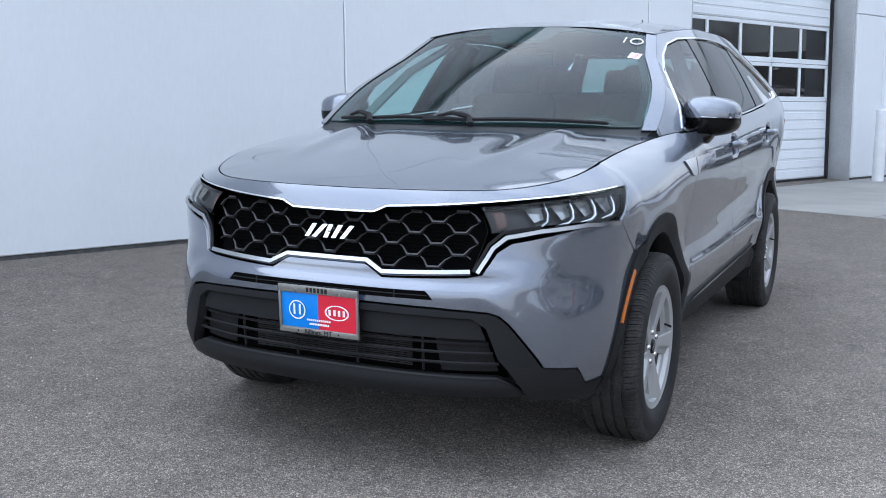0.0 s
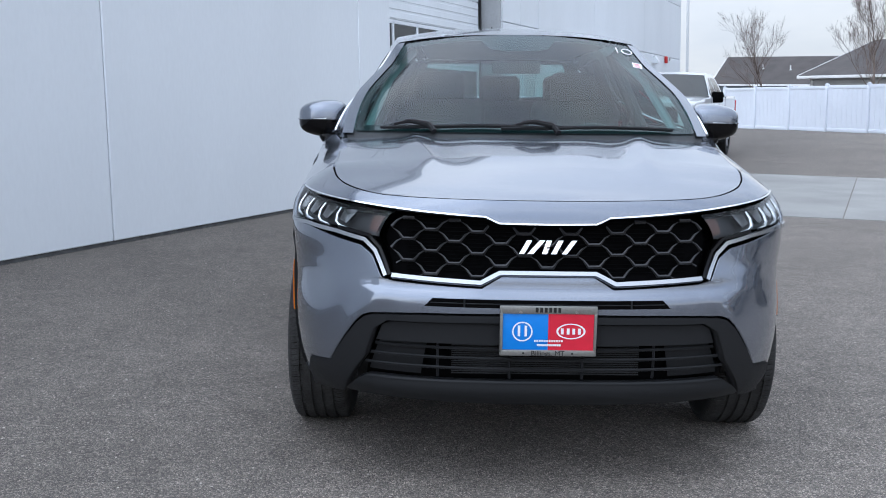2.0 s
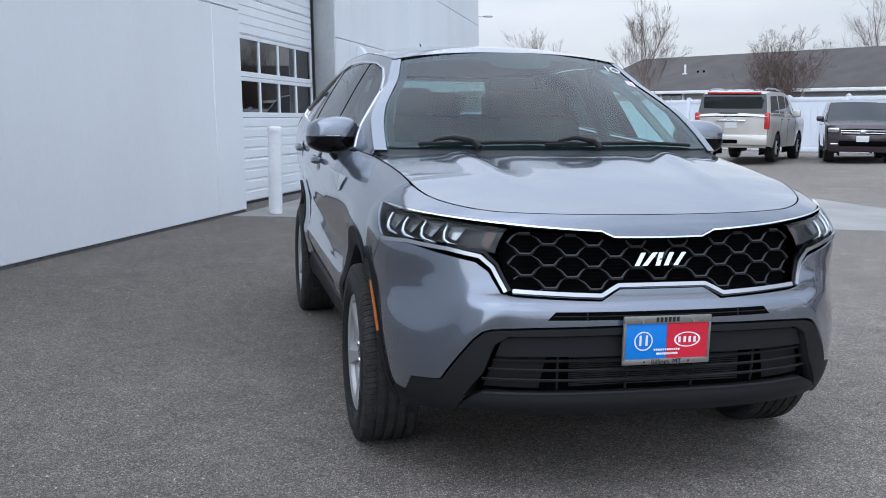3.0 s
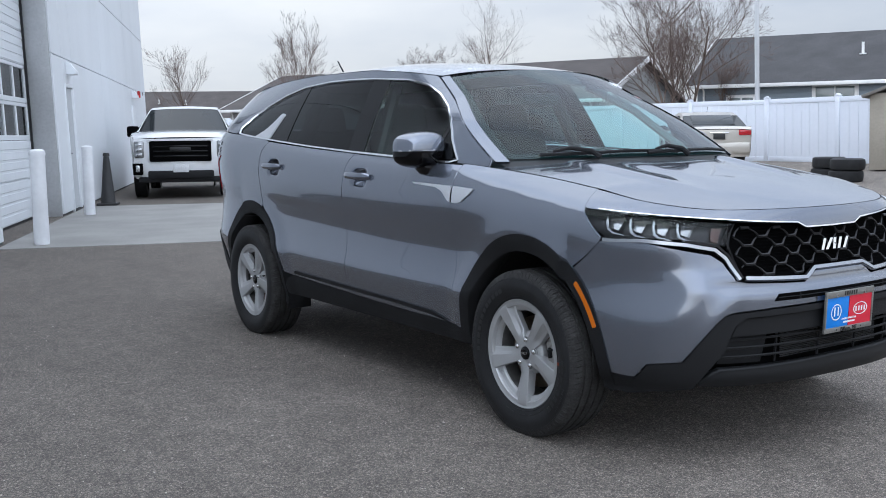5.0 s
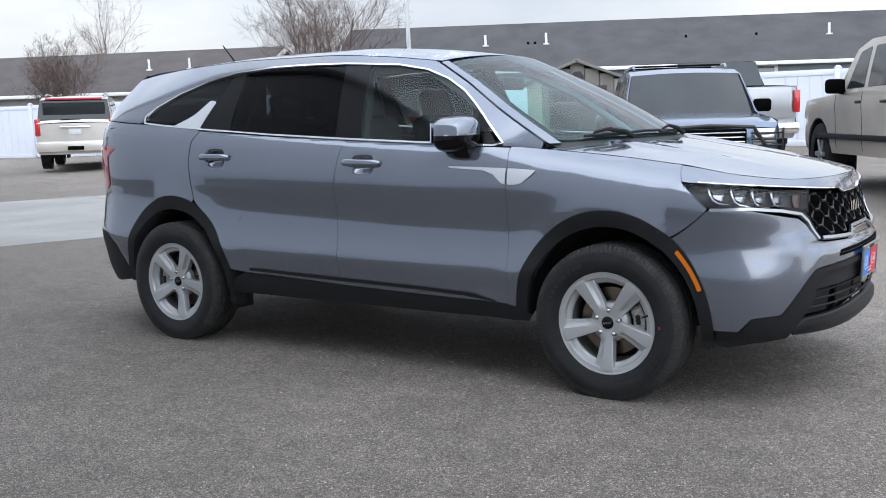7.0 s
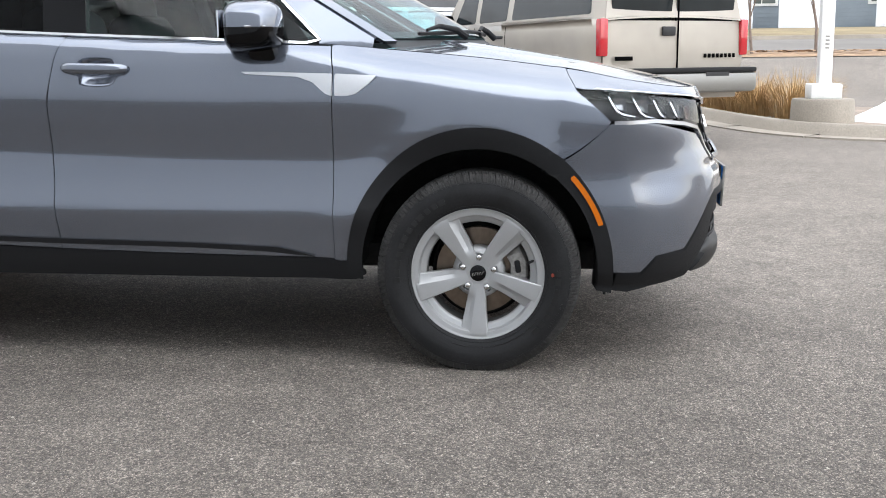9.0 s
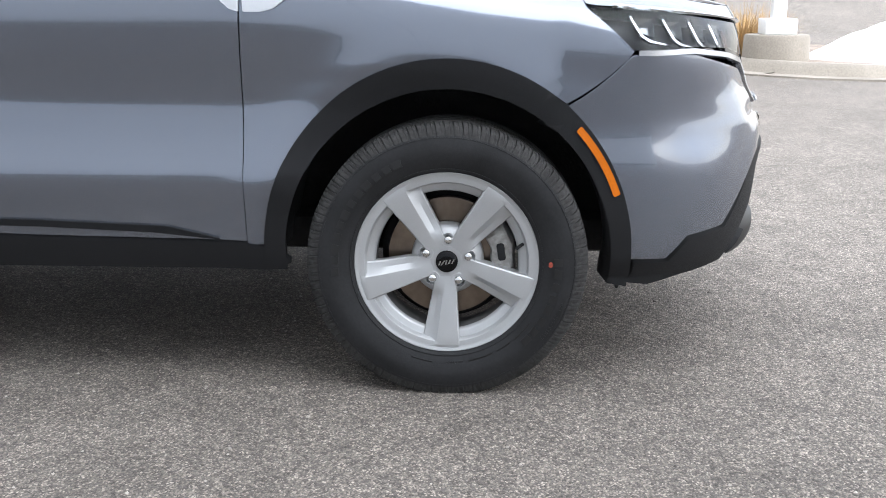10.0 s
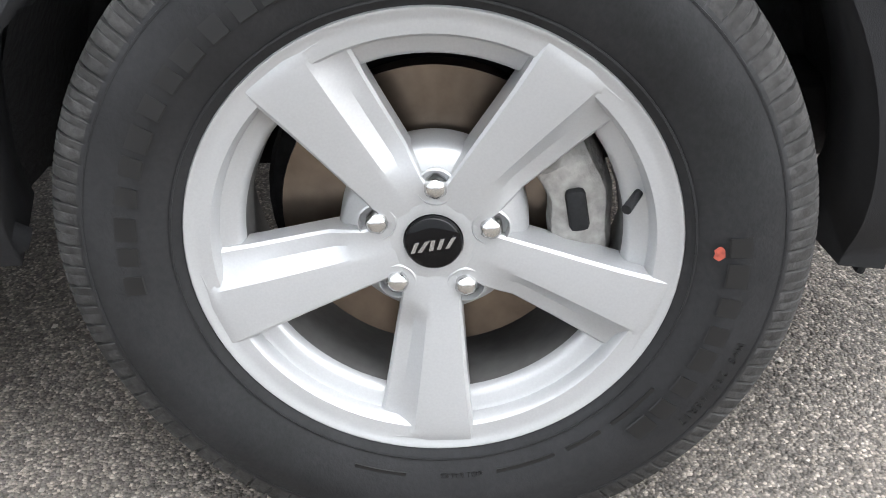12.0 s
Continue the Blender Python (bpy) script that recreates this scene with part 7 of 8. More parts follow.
# dark plum compact SUV facing the camera
v, S_, C_ = vehicle("compact_suv", "dark plum compact SUV facing the lot, parked near the fence", "car", at_pose(15.3, 20.3, 240), PLUM, 0.91,
    [(-0.90, 0.88), (-0.75, 0.98), (-0.3, 1.04), (0.40, 1.10), (1.5, 1.12), (3.3, 1.16), (3.62, 1.12)],
    [(0.40, 1.10), (1.20, 1.60), (1.6, 1.67), (2.6, 1.66), (3.2, 1.58), (3.55, 1.14)], (0.0, 2.62), 0.345, 0.30,
    [[(0.90, 1.14), (1.30, 1.53), (1.52, 1.57), (1.54, 1.15)], [(1.62, 1.15), (1.61, 1.57), (2.30, 1.56), (2.45, 1.17)], [(2.53, 1.18), (2.40, 1.55), (2.9, 1.50), (3.1, 1.24)]], 0.17, 0.16, (0, 4))
add(v, "grille", (1.02, 0.06, 0.14), (0, -0.88, 0.82), DARK_BACK, "black grille", 0.03)
for z in (0.79, 0.85):
    add(v, "grille_bar", (1.08, 0.03, 0.028), (0, -0.905, z), CHROME, "chrome grille bar")
add(v, "grille_emblem", (0.12, 0.02, 0.10), (0, -0.92, 0.83), CHROME, "chrome emblem", 0.03)
for s in (1, -1):
    add(v, "headlamp", (0.30, 0.20, 0.13), (s * 0.69, -0.78, 0.86), LAMP_WHITE, "clear swept headlamp", 0.03, Matrix.Rotation(radians(s * 18), 4, "Z"))
    add(v, "fog_lamp", (0.24, 0.06, 0.06), (s * 0.66, -0.80, 0.50), LAMP_WHITE, "bright fog lamp strip", 0.015)
add(v, "lower_intake", (1.15, 0.06, 0.14), (0, -0.90, 0.52), DARK_BACK, "black lower intake", 0.03)
add(v, "number_plate", (0.31, 0.012, 0.15), (0, -0.945, 0.64), BRIGHT, "pale front plate", 0.004)
mirrors(v, 0.80, 1.16, 0.90, PLUM, (0.20, 0.11, 0.15))
handles(v, (1.45, 2.32), 1.00, 0.90, PLUM)
for s in (1, -1):
    add(v, "sill_cladding", (0.05, 2.0, 0.12), (s * 0.88, 1.31, 0.34), CLAD, "black sill cladding", 0.02)

# champagne saloon seen from behind
v, S_, C_ = vehicle("saloon_car", "champagne saloon car seen from behind, close to the white fence", "car", at_pose(17.7 + 3.5 * 0.60, 15.0 + 3.5 * 0.80, 53), CHAMPAGNE, 0.90,
    [(-0.85, 0.72), (-0.6, 0.84), (0.45, 0.98), (1.5, 1.0), (2.9, 1.04), (3.62, 1.05), (3.70, 0.98)],
    [(0.45, 0.98), (1.25, 1.42), (1.6, 1.47), (2.1, 1.45), (2.5, 1.36), (3.15, 1.06)], (0.0, 2.68), 0.325, 0.26,
    [[(0.95, 1.03), (1.35, 1.36), (1.62, 1.39), (1.64, 1.04)], [(1.72, 1.04), (1.70, 1.39), (2.15, 1.36), (2.60, 1.08)]], 0.18, 0.12, (0, 4), crown=0.02)
add(v, "rear_glass", (1.10, 0.02, 0.60), (0, 2.80, 1.245), WINDOW, "dark rear window", 0.008, Matrix.Rotation(radians(64), 4, "X"))
for s in (1, -1):
    add(v, "tail_lamp", (0.34, 0.14, 0.16), (s * 0.68, 3.62, 0.90), RED_LENS, "red tail lamp", 0.04, Matrix.Rotation(radians(-s * 14), 4, "Z"))
add(v, "number_plate", (0.31, 0.012, 0.15), (0, 3.735, 0.80), CONE_BLACK, "dark rear plate", 0.004)
add(v, "plate_bar", (0.5, 0.02, 0.03), (0, 3.735, 0.90), CHROME, "chrome bar above the plate")
add(v, "rear_bumper", (1.66, 0.14, 0.30), (0, 3.66, 0.50), CHAMPAGNE, "rear bumper", 0.06)
part("aerial", tube([(0, 2.1, 1.47), (0, 2.2, 1.62)], 0.006, 6), DARK_BACK, v, "black aerial")
mirrors(v, 0.85, 1.05, 0.90, DARK_BACK, (0.20, 0.10, 0.13))
handles(v, (1.50, 2.40), 0.90, 0.89, CHAMPAGNE)

# blue-grey SUV with a brush guard
v, S_, C_ = vehicle("suv_with_guard", "blue-grey SUV with roof rails and a black brush guard", "car", at_pose(8.8, 3.05, 208), NAVY, 0.99,
    [(-0.95, 1.00), (-0.8, 1.07), (-0.2, 1.13), (0.55, 1.18), (1.5, 1.20), (3.9, 1.22), (4.1, 1.15)],
    [(0.55, 1.18), (1.20, 1.78), (1.6, 1.86), (3.3, 1.86), (3.85, 1.80), (4.05, 1.22)], (0.0, 3.02), 0.40, 0.42,
    [[(0.95, 1.24), (1.36, 1.70), (1.60, 1.75), (1.62, 1.25)], [(1.72, 1.25), (1.71, 1.75), (2.58, 1.75), (2.60, 1.26)], [(2.70, 1.26), (2.70, 1.75), (3.5, 1.74), (3.78, 1.28)]], 0.15, 0.09, (0, 4))
add(v, "grille", (1.00, 0.05, 0.28), (0, -0.96, 0.86), DARK_BACK, "dark grille", 0.03)
for z in (0.77, 0.83, 0.89, 0.95):
    add(v, "grille_bar", (0.96, 0.03, 0.022), (0, -0.99, z), CHROME, "chrome grille bar")
add(v, "grille_emblem", (0.20, 0.02, 0.08), (0, -1.01, 0.87), SATIN, "oval emblem", 0.035)
for s in (1, -1):
    add(v, "headlamp", (0.30, 0.10, 0.24), (s * 0.73, -0.91, 0.88), LAMP_WHITE, "clear headlamp", 0.03)
    bm = tube([(s * 0.73, -1.12, 0.45), (s * 0.73, -1.13, 0.75), (s * 0.55, -1.13, 1.03)], 0.022, 8)
    for z in (0.78, 0.86, 0.94):
        add_tube(bm, [(s * 0.52, -1.12, z), (s * 0.74, -1.12, z), (s * 0.95, -0.98, z)], 0.012, 6)
    add_tube(bm, [(s * 0.95, -0.98, 0.70), (s * 0.96, -0.98, 1.0)], 0.014, 6)
    part("brush_guard", bm, CONE_BLACK, v, "black tubular brush guard")
    bm = tube([(s * 0.70, 1.75, 1.90), (s * 0.70, 1.85, 1.95), (s * 0.70, 3.4, 1.95), (s * 0.70, 3.5, 1.90)], 0.02, 8)
    part("roof_rail", bm, SATIN, v, "silver roof rail")
part("guard_bar", tube([(-0.56, -1.13, 1.02), (0, -1.15, 1.05), (0.56, -1.13, 1.02)], 0.024, 8), CONE_BLACK, v, "black top bar of the guard")
part("guard_bar", tube([(-0.56, -1.13, 0.62), (0, -1.15, 0.62), (0.56, -1.13, 0.62)], 0.024, 8), CONE_BLACK, v, "black lower bar of the guard")
for y in (2.2, 3.1):
    part("roof_bar", tube([(-0.72, y, 1.955), (0.72, y, 1.955)], 0.015, 6), DARK_BACK, v, "black roof bar")
add(v, "front_bumper", (1.86, 0.16, 0.22), (0, -0.97, 0.58), CLAD, "dark bumper", 0.04)
mirrors(v, 0.90, 1.30, 0.97, DARK_BACK, (0.26, 0.12, 0.19))
handles(v, (1.52, 2.48), 1.08, 0.98, NAVY)
seams(v, S_, C_, [[(0.72, 0.5), (0.72, 1.18)], [(1.67, 0.5), (1.67, 1.20)], [(2.64, 0.5), (2.64, 1.21)]])

# silver pickup half hidden behind it
v, S_, C_ = vehicle("silver_pickup", "silver crew-cab pickup half hidden behind an SUV", "pickup truck", at_pose(18.25, 6.6, 33), SILVER, 1.0,
    [(-1.0, 1.15), (-0.8, 1.22), (0.55, 1.28), (1.2, 1.29), (2.7, 1.30), (2.8, 1.40), (4.75, 1.40)],
    [(0.55, 1.28), (1.30, 1.90), (1.7, 1.98), (2.45, 1.97), (2.75, 1.32)], (0.0, 3.68), 0.40, 0.42,
    [[(0.95, 1.33), (1.40, 1.76), (1.66, 1.79), (1.68, 1.34)], [(1.78, 1.34), (1.77, 1.79), (2.35, 1.78), (2.52, 1.34)]], 0.14, 0.09, (0, 3))
for s in (1, -1):
    add(v, "tail_lamp", (0.12, 0.10, 0.42), (s * 0.93, 4.74, 1.12), RED_LENS, "red tail lamp", 0.02)
add(v, "tailgate", (1.66, 0.05, 0.56), (0, 4.77, 1.10), SILVER, "silver tailgate", 0.02)
add(v, "rear_bumper", (1.9, 0.18, 0.20), (0, 4.82, 0.62), CHROME, "chrome rear bumper", 0.04)
add(v, "cab_lamps", (0.6, 0.04, 0.05), (0, 2.45, 1.905), RED_LENS, "red high stop lamp", 0.015)
mirrors(v, 0.9, 1.36, 0.98, DARK_BACK, (0.26, 0.12, 0.24))

# dusty pewter long SUV with barn doors
SUB_H = 32.0
sub_dir = Vector((math.cos(radians(SUB_H)), math.sin(radians(SUB_H)), 0))
sub_axle = Vector((7.5, -1.45, 0)) + sub_dir * 4.75
v, S_, C_ = vehicle("long_suv", "dusty pewter long-wheelbase SUV with rear barn doors", "car", at_pose(sub_axle.x, sub_axle.y, SUB_H) @ Matrix.Diagonal((1.06, 1.03, 1.14, 1)), PEWTER, 0.97,
    [(-0.85, 1.02), (-0.7, 1.10), (-0.2, 1.14), (0.60, 1.18), (1.5, 1.20), (4.45, 1.22), (4.62, 1.20)],
    [(0.60, 1.18), (1.10, 1.72), (1.5, 1.82), (4.1, 1.83), (4.48, 1.79), (4.58, 1.22)], (0.0, 3.34), 0.41, 0.44,
    [[(0.98, 1.24), (1.24, 1.68), (1.58, 1.73), (1.60, 1.25)], [(1.72, 1.25), (1.71, 1.73), (2.45, 1.74), (2.46, 1.26)], [(2.60, 1.26), (2.60, 1.74), (4.25, 1.74), (4.36, 1.27)]], 0.15, 0.07, (0,))
for s in (1, -1):
    gl = add(v, "rear_glass", (0.76, 0.03, 0.58), (s * 0.41, 4.580, 1.43), WINDOW, "dark barn door window", 0.01, Matrix.Rotation(radians(-9), 4, "X"))
    add(v, "tail_lamp", (0.10, 0.10, 0.36), (s * 0.91, 4.58, 1.04), RED_LENS, "red tail lamp", 0.02)
    bm = tube([(s * 0.66, 1.7, 1.86), (s * 0.66, 1.8, 1.91), (s * 0.66, 4.0, 1.91), (s * 0.66, 4.1, 1.86)], 0.018, 8)
    part("roof_rail", bm, DARK_BACK, v, "dark roof rail")
    add(v, "arch_moulding", (0.05, 0.95, 0.05), (s * 0.965, 3.34, 0.86), PEWTER, "arch moulding", 0.02)
    add(v, "side_moulding", (0.03, 3.9, 0.07), (s * 0.975, 1.9, 0.66), CLAD, "grey side moulding", 0.01)
add(v, "door_split", (0.012, 0.02, 1.15), (0, 4.645, 1.05), DARK_BACK, "gap between the barn doors", 0.003)
add(v, "barn_handle", (0.17, 0.03, 0.09), (0.12, 4.645, 1.10), CONE_BLACK, "black barn door handle", 0.015)
add(v, "rear_bumper", (1.94, 0.22, 0.20), (0, 4.70, 0.60), PLATE_FRAME, "dull metal rear bumper", 0.05)
add(v, "bumper_pad", (1.90, 0.20, 0.05), (0, 4.71, 0.72), CLAD, "black bumper step pad", 0.015)
add(v, "number_plate", (0.31, 0.012, 0.15), (-0.42, 4.80, 0.66), CONE_BLACK, "dark rear plate", 0.004)
for i in range(8):
    add(v, "badge", (0.035, 0.008, 0.04), (-0.75 + i * 0.055, 4.648, 0.86), DARK_BACK, "grey badge bar", 0.003)
add(v, "badge", (0.22, 0.008, 0.04), (0.68, 4.648, 0.84), DARK_BACK, "grey badge bar", 0.003)
mirrors(v, 0.95, 1.28, 0.95, DARK_BACK, (0.26, 0.12, 0.18))
handles(v, (1.55, 2.38), 1.08, 0.965, CONE_BLACK)
seams(v, S_, C_, [[(0.70, 0.5), (0.70, 1.17)], [(1.66, 0.5), (1.66, 1.2)], [(2.53, 0.5), (2.53, 1.21)]])


# ---- fence, houses, shed, poles ----

def upright(name, bm, mat_, parent, label="", m=None):
    bmesh.ops.transform(bm, matrix=LEAN @ (m or Matrix()), verts=bm.verts)
    return part(name, bm, mat_, parent, label)


def frame_at(p, q, z=0.0):
    """Local x from p towards q."""
    return Matrix.Translation((p[0], p[1], z)) @ Matrix.Rotation(math.atan2(q[1] - p[1], q[0] - p[0]), 4, "Z")


def fence_run(p, q, panels, h=1.83):
    f = thing("fence", "tall white vinyl privacy fence with capped posts", "fence", group="vinyl fences")
    L = math.dist(p, q)
    for i in range(panels + 1):
        x, y = p[0] + (q[0] - p[0]) * i / panels, p[1] + (q[1] - p[1]) * i / panels
        m = frame_at((x, y), (x + q[0] - p[0], y + q[1] - p[1]), ground_z(x) - 0.03)
        po = upright("post", box((0.125, 0.125, h + 0.05), (0, 0, h / 2), 0.008), VINYL, f, "square vinyl post", m)
        bm = box((0.145, 0.145, 0.035), (0, 0, h + 0.04), 0.008)
        add_box(bm, (0.11, 0.11, 0.05), (0, 0, h + 0.07), 0.03)
        upright("post_cap", bm, VINYL, po, "flat post cap", m)
        if i < panels:
            d = L / panels
            n = 8
            z1 = ground_z(p[0] + (q[0] - p[0]) * (i + 1) / panels) - ground_z(x)
            for k in range(n):
                w = (d - 0.125) / n
                sl = box((w - 0.006, 0.022, h - 0.22), (0.0625 + (k + 0.5) * w, 0, h / 2 + 0.01 + z1 * (k + 0.5) / n), 0.004, seg=1)
                upright("slat", sl, VINYL, f, "", m)
            for zz, hh in ((h - 0.06, 0.14), (0.10, 0.14)):
                upright("rail", box((d - 0.12, 0.05, hh), (d / 2, 0, zz + z1 / 2), 0.006), VINYL, f, "fence rail", m)
    return f


fence_run((12.4, 43.5), (21.3, 16.2), 12)
fence_run((21.3, 16.2), (20.2, 1.2), 6)

SIDING = material("blue grey lap siding", (0.20, 0.235, 0.27), 0.7, grain=0.05, scale=30, stain=0.08, stain_scale=1.0)
SIDING_PALE = material("grey lap siding", (0.33, 0.33, 0.32), 0.7, grain=0.05, scale=30, stain=0.08, stain_scale=1.0)
SHINGLE = material("charcoal shingles", (0.050, 0.049, 0.051), 0.9, grain=0.22, scale=22, stain=0.22, stain_scale=0.9, bump=0.5, bump_scale=18)
SHINGLE_BROWN = material("weathered shingles", (0.062, 0.054, 0.051), 0.9, grain=0.22, scale=22, stain=0.20, stain_scale=0.9, bump=0.5, bump_scale=18)
TRIM_WHITE = material("white house trim", (0.68, 0.68, 0.67), 0.5, grain=0.03, stain=0.05)
HOUSE_GLASS = material("house window glass", (0.10, 0.12, 0.12), 0.05, spec=0.8, coat=0.5, stain=0.3, stain_scale=0.8)


def house(label, p, q, depth_m, eave, ridge, z0, wall_mat, roof_mat, windows, vents, near_gable=True):
    """A long house whose eave side runs from p to q and whose body lies to the left of that line."""
    h = thing("house", label, "house", group="houses behind the fence")
    m = frame_at(p, q, z0)
    L, D = math.dist(p, q), depth_m
    for y in (0.0, D):
        n = int(eave / 0.20)
        wl = upright("wall", box((L, 0.10, eave), (L / 2, y, eave / 2)), wall_mat, h, "lap-sided wall", m)
        for i in range(n if y == 0 else 0):
            upright("siding_board", box((L, 0.03, 0.17), (L / 2, y - 0.055, 0.10 + i * 0.2), 0, Matrix.Rotation(radians(5), 4, "X")), wall_mat, wl, "", m)
    for x in (0.0, L):
        bm = bmesh.new()
        vs = [[bm.verts.new((x + o, yy, zz)) for yy, zz in ((0, 0), (D, 0), (D, eave), (D / 2, ridge - 0.12), (0, eave))] for o in (-0.05, 0.05)]
        bm.faces.new(vs[0])
        bm.faces.new(vs[1][::-1])
        for i in range(5):
            bm.faces.new((vs[0][i], vs[1][i], vs[1][(i + 1) % 5], vs[0][(i + 1) % 5]))
        upright("wall", bm, wall_mat, h, "gable end wall", m)
    over = 0.45
    slope = (ridge - eave) / (D / 2)
    for sgn in (0, 1):
        bm = bmesh.new()
        yy = [-over, D / 2] if sgn == 0 else [D + over, D / 2]
        zz = [eave - over * slope, ridge]
        a = [bm.verts.new((x, y, z)) for x in (-over, L + over) for y, z in zip(yy, zz)]
        b = [bm.verts.new((x, y, z + 0.16)) for x in (-over, L + over) for y, z in zip(yy, zz)]
        for f in ((0, 1, 3, 2),):
            bm.faces.new([a[i] for i in f])
            bm.faces.new([b[i] for i in f][::-1])
        for i, j in ((0, 1), (1, 3), (3, 2), (2, 0)):
            bm.faces.new((a[i], a[j], b[j], b[i]))
        rf = upright("roof", bm, roof_mat, h, "shingled roof slope", m)
        upright("gutter", box((L + 2 * over, 0.12, 0.15), (L / 2, yy[0] + (-0.06 if sgn == 0 else 0.06), zz[0] + 0.06), 0.02), TRIM_WHITE, rf, "white gutter", m)
        for x in (-over - 0.02, L + over + 0.02):
            bm = bmesh.new()
            dy = yy[1] - yy[0]
            ang = math.atan2(zz[1] - zz[0], abs(dy))
            add_box(bm, (0.05, math.hypot(dy, zz[1] - zz[0]), 0.22), (x, (yy[0] + yy[1]) / 2, (zz[0] + zz[1]) / 2 + 0.06), 0, Matrix.Rotation(ang if dy > 0 else -ang, 4, "X"))
            upright("barge_board", bm, TRIM_WHITE, rf, "white barge board", m)
    for x, z, w, hh in windows:
        wn = upright("window", box((w + 0.24, 0.08, hh + 0.24), (x, -0.10, z), 0.01), TRIM_WHITE, h, "white-framed window", m)
        for s in (-1, 1):
            upright("pane", box((w / 2 - 0.05, 0.03, hh - 0.02), (x + s * w / 4, -0.15, z), 0.004), HOUSE_GLASS, wn, "glass pane", m)
    for x, up, hh, mat_ in vents:
        y = D / 2 * up
        z = eave + (y) * slope
        bm = tube([(x, y, z), (x, y, z + hh + 0.2)], 0.055, 10)
        if mat_ is not DARK_BACK:
            add_tube(bm, [(x, y, z + 0.14), (x, y, z + 0.20)], 0.14, 10)
        upright("roof_vent", bm, mat_, h, "roof vent pipe", m)
    for x in (0.25, L - 0.25):
        upright("downpipe", tube([(x, -0.14, 0.1), (x, -0.14, eave - 0.3), (x, -0.4, eave - 0.12)], 0.04, 8), TRIM_WHITE, h, "white downpipe", m)
    return h


house("blue-grey lap-sided house with a long charcoal roof behind the fence", (29.8, 26.4), (46.5, -6.5), 10.0, 2.65, 4.78, 0.55, SIDING, SHINGLE,
      [(1.8, 1.75, 1.0, 0.6), (5.45, 1.9, 1.5, 1.0), (17.5, 1.9, 1.5, 1.0), (26.0, 1.9, 1.5, 1.0)],
      [(6.2, 0.45, 0.45, TRIM_WHITE), (8.9, 0.45, 0.45, TRIM_WHITE), (8.1, 0.47, 0.05, DARK_BACK), (8.4, 0.47, 0.05, DARK_BACK), (15.0, 0.5, 0.05, DARK_BACK), (18.0, 0.5, 0.05, DARK_BACK), (21.0, 0.45, 0.45, TRIM_WHITE), (24.5, 0.45, 0.45, TRIM_WHITE)])
house("grey lap-sided house with a long weathered roof behind the fence", (18.8, 50.5), (27.2, 29.8), 9.6, 2.45, 4.32, 0.30, SIDING_PALE, SHINGLE_BROWN,
      [(6.5, 1.9, 1.4, 0.9), (13.5, 1.9, 1.4, 0.9), (19.5, 1.9, 1.4, 0.9)],
      [(5.5, 0.40, 0.45, TRIM_WHITE), (6.2, 0.44, 0.05, DARK_BACK), (6.6, 0.44, 0.05, DARK_BACK), (11.0, 0.5, 0.05, DARK_BACK), (11.8, 0.5, 0.05, DARK_BACK), (17.0, 0.45, 0.45, TRIM_WHITE), (19.0, 0.45, 0.45, TRIM_WHITE)])
house("dark grey house with a brown gabled roof in the distance", (24.0, 90.0), (38.0, 82.0), 11.0, 2.75, 5.2, 0.2, SIDING, SHINGLE_BROWN,
      [(4.0, 1.9, 1.4, 0.9), (8.0, 1.9, 1.2, 0.9)], [(3.5, 0.5, 0.4, TRIM_WHITE), (6.0, 0.45, 0.4, TRIM_WHITE)])


SHED_TAN = material("tan shed panel", (0.30, 0.27, 0.22), 0.7, grain=0.06, scale=20, stain=0.10)
SHED_GREY = material("taupe shed panel", (0.155, 0.145, 0.13), 0.7, grain=0.06, scale=20, stain=0.10)


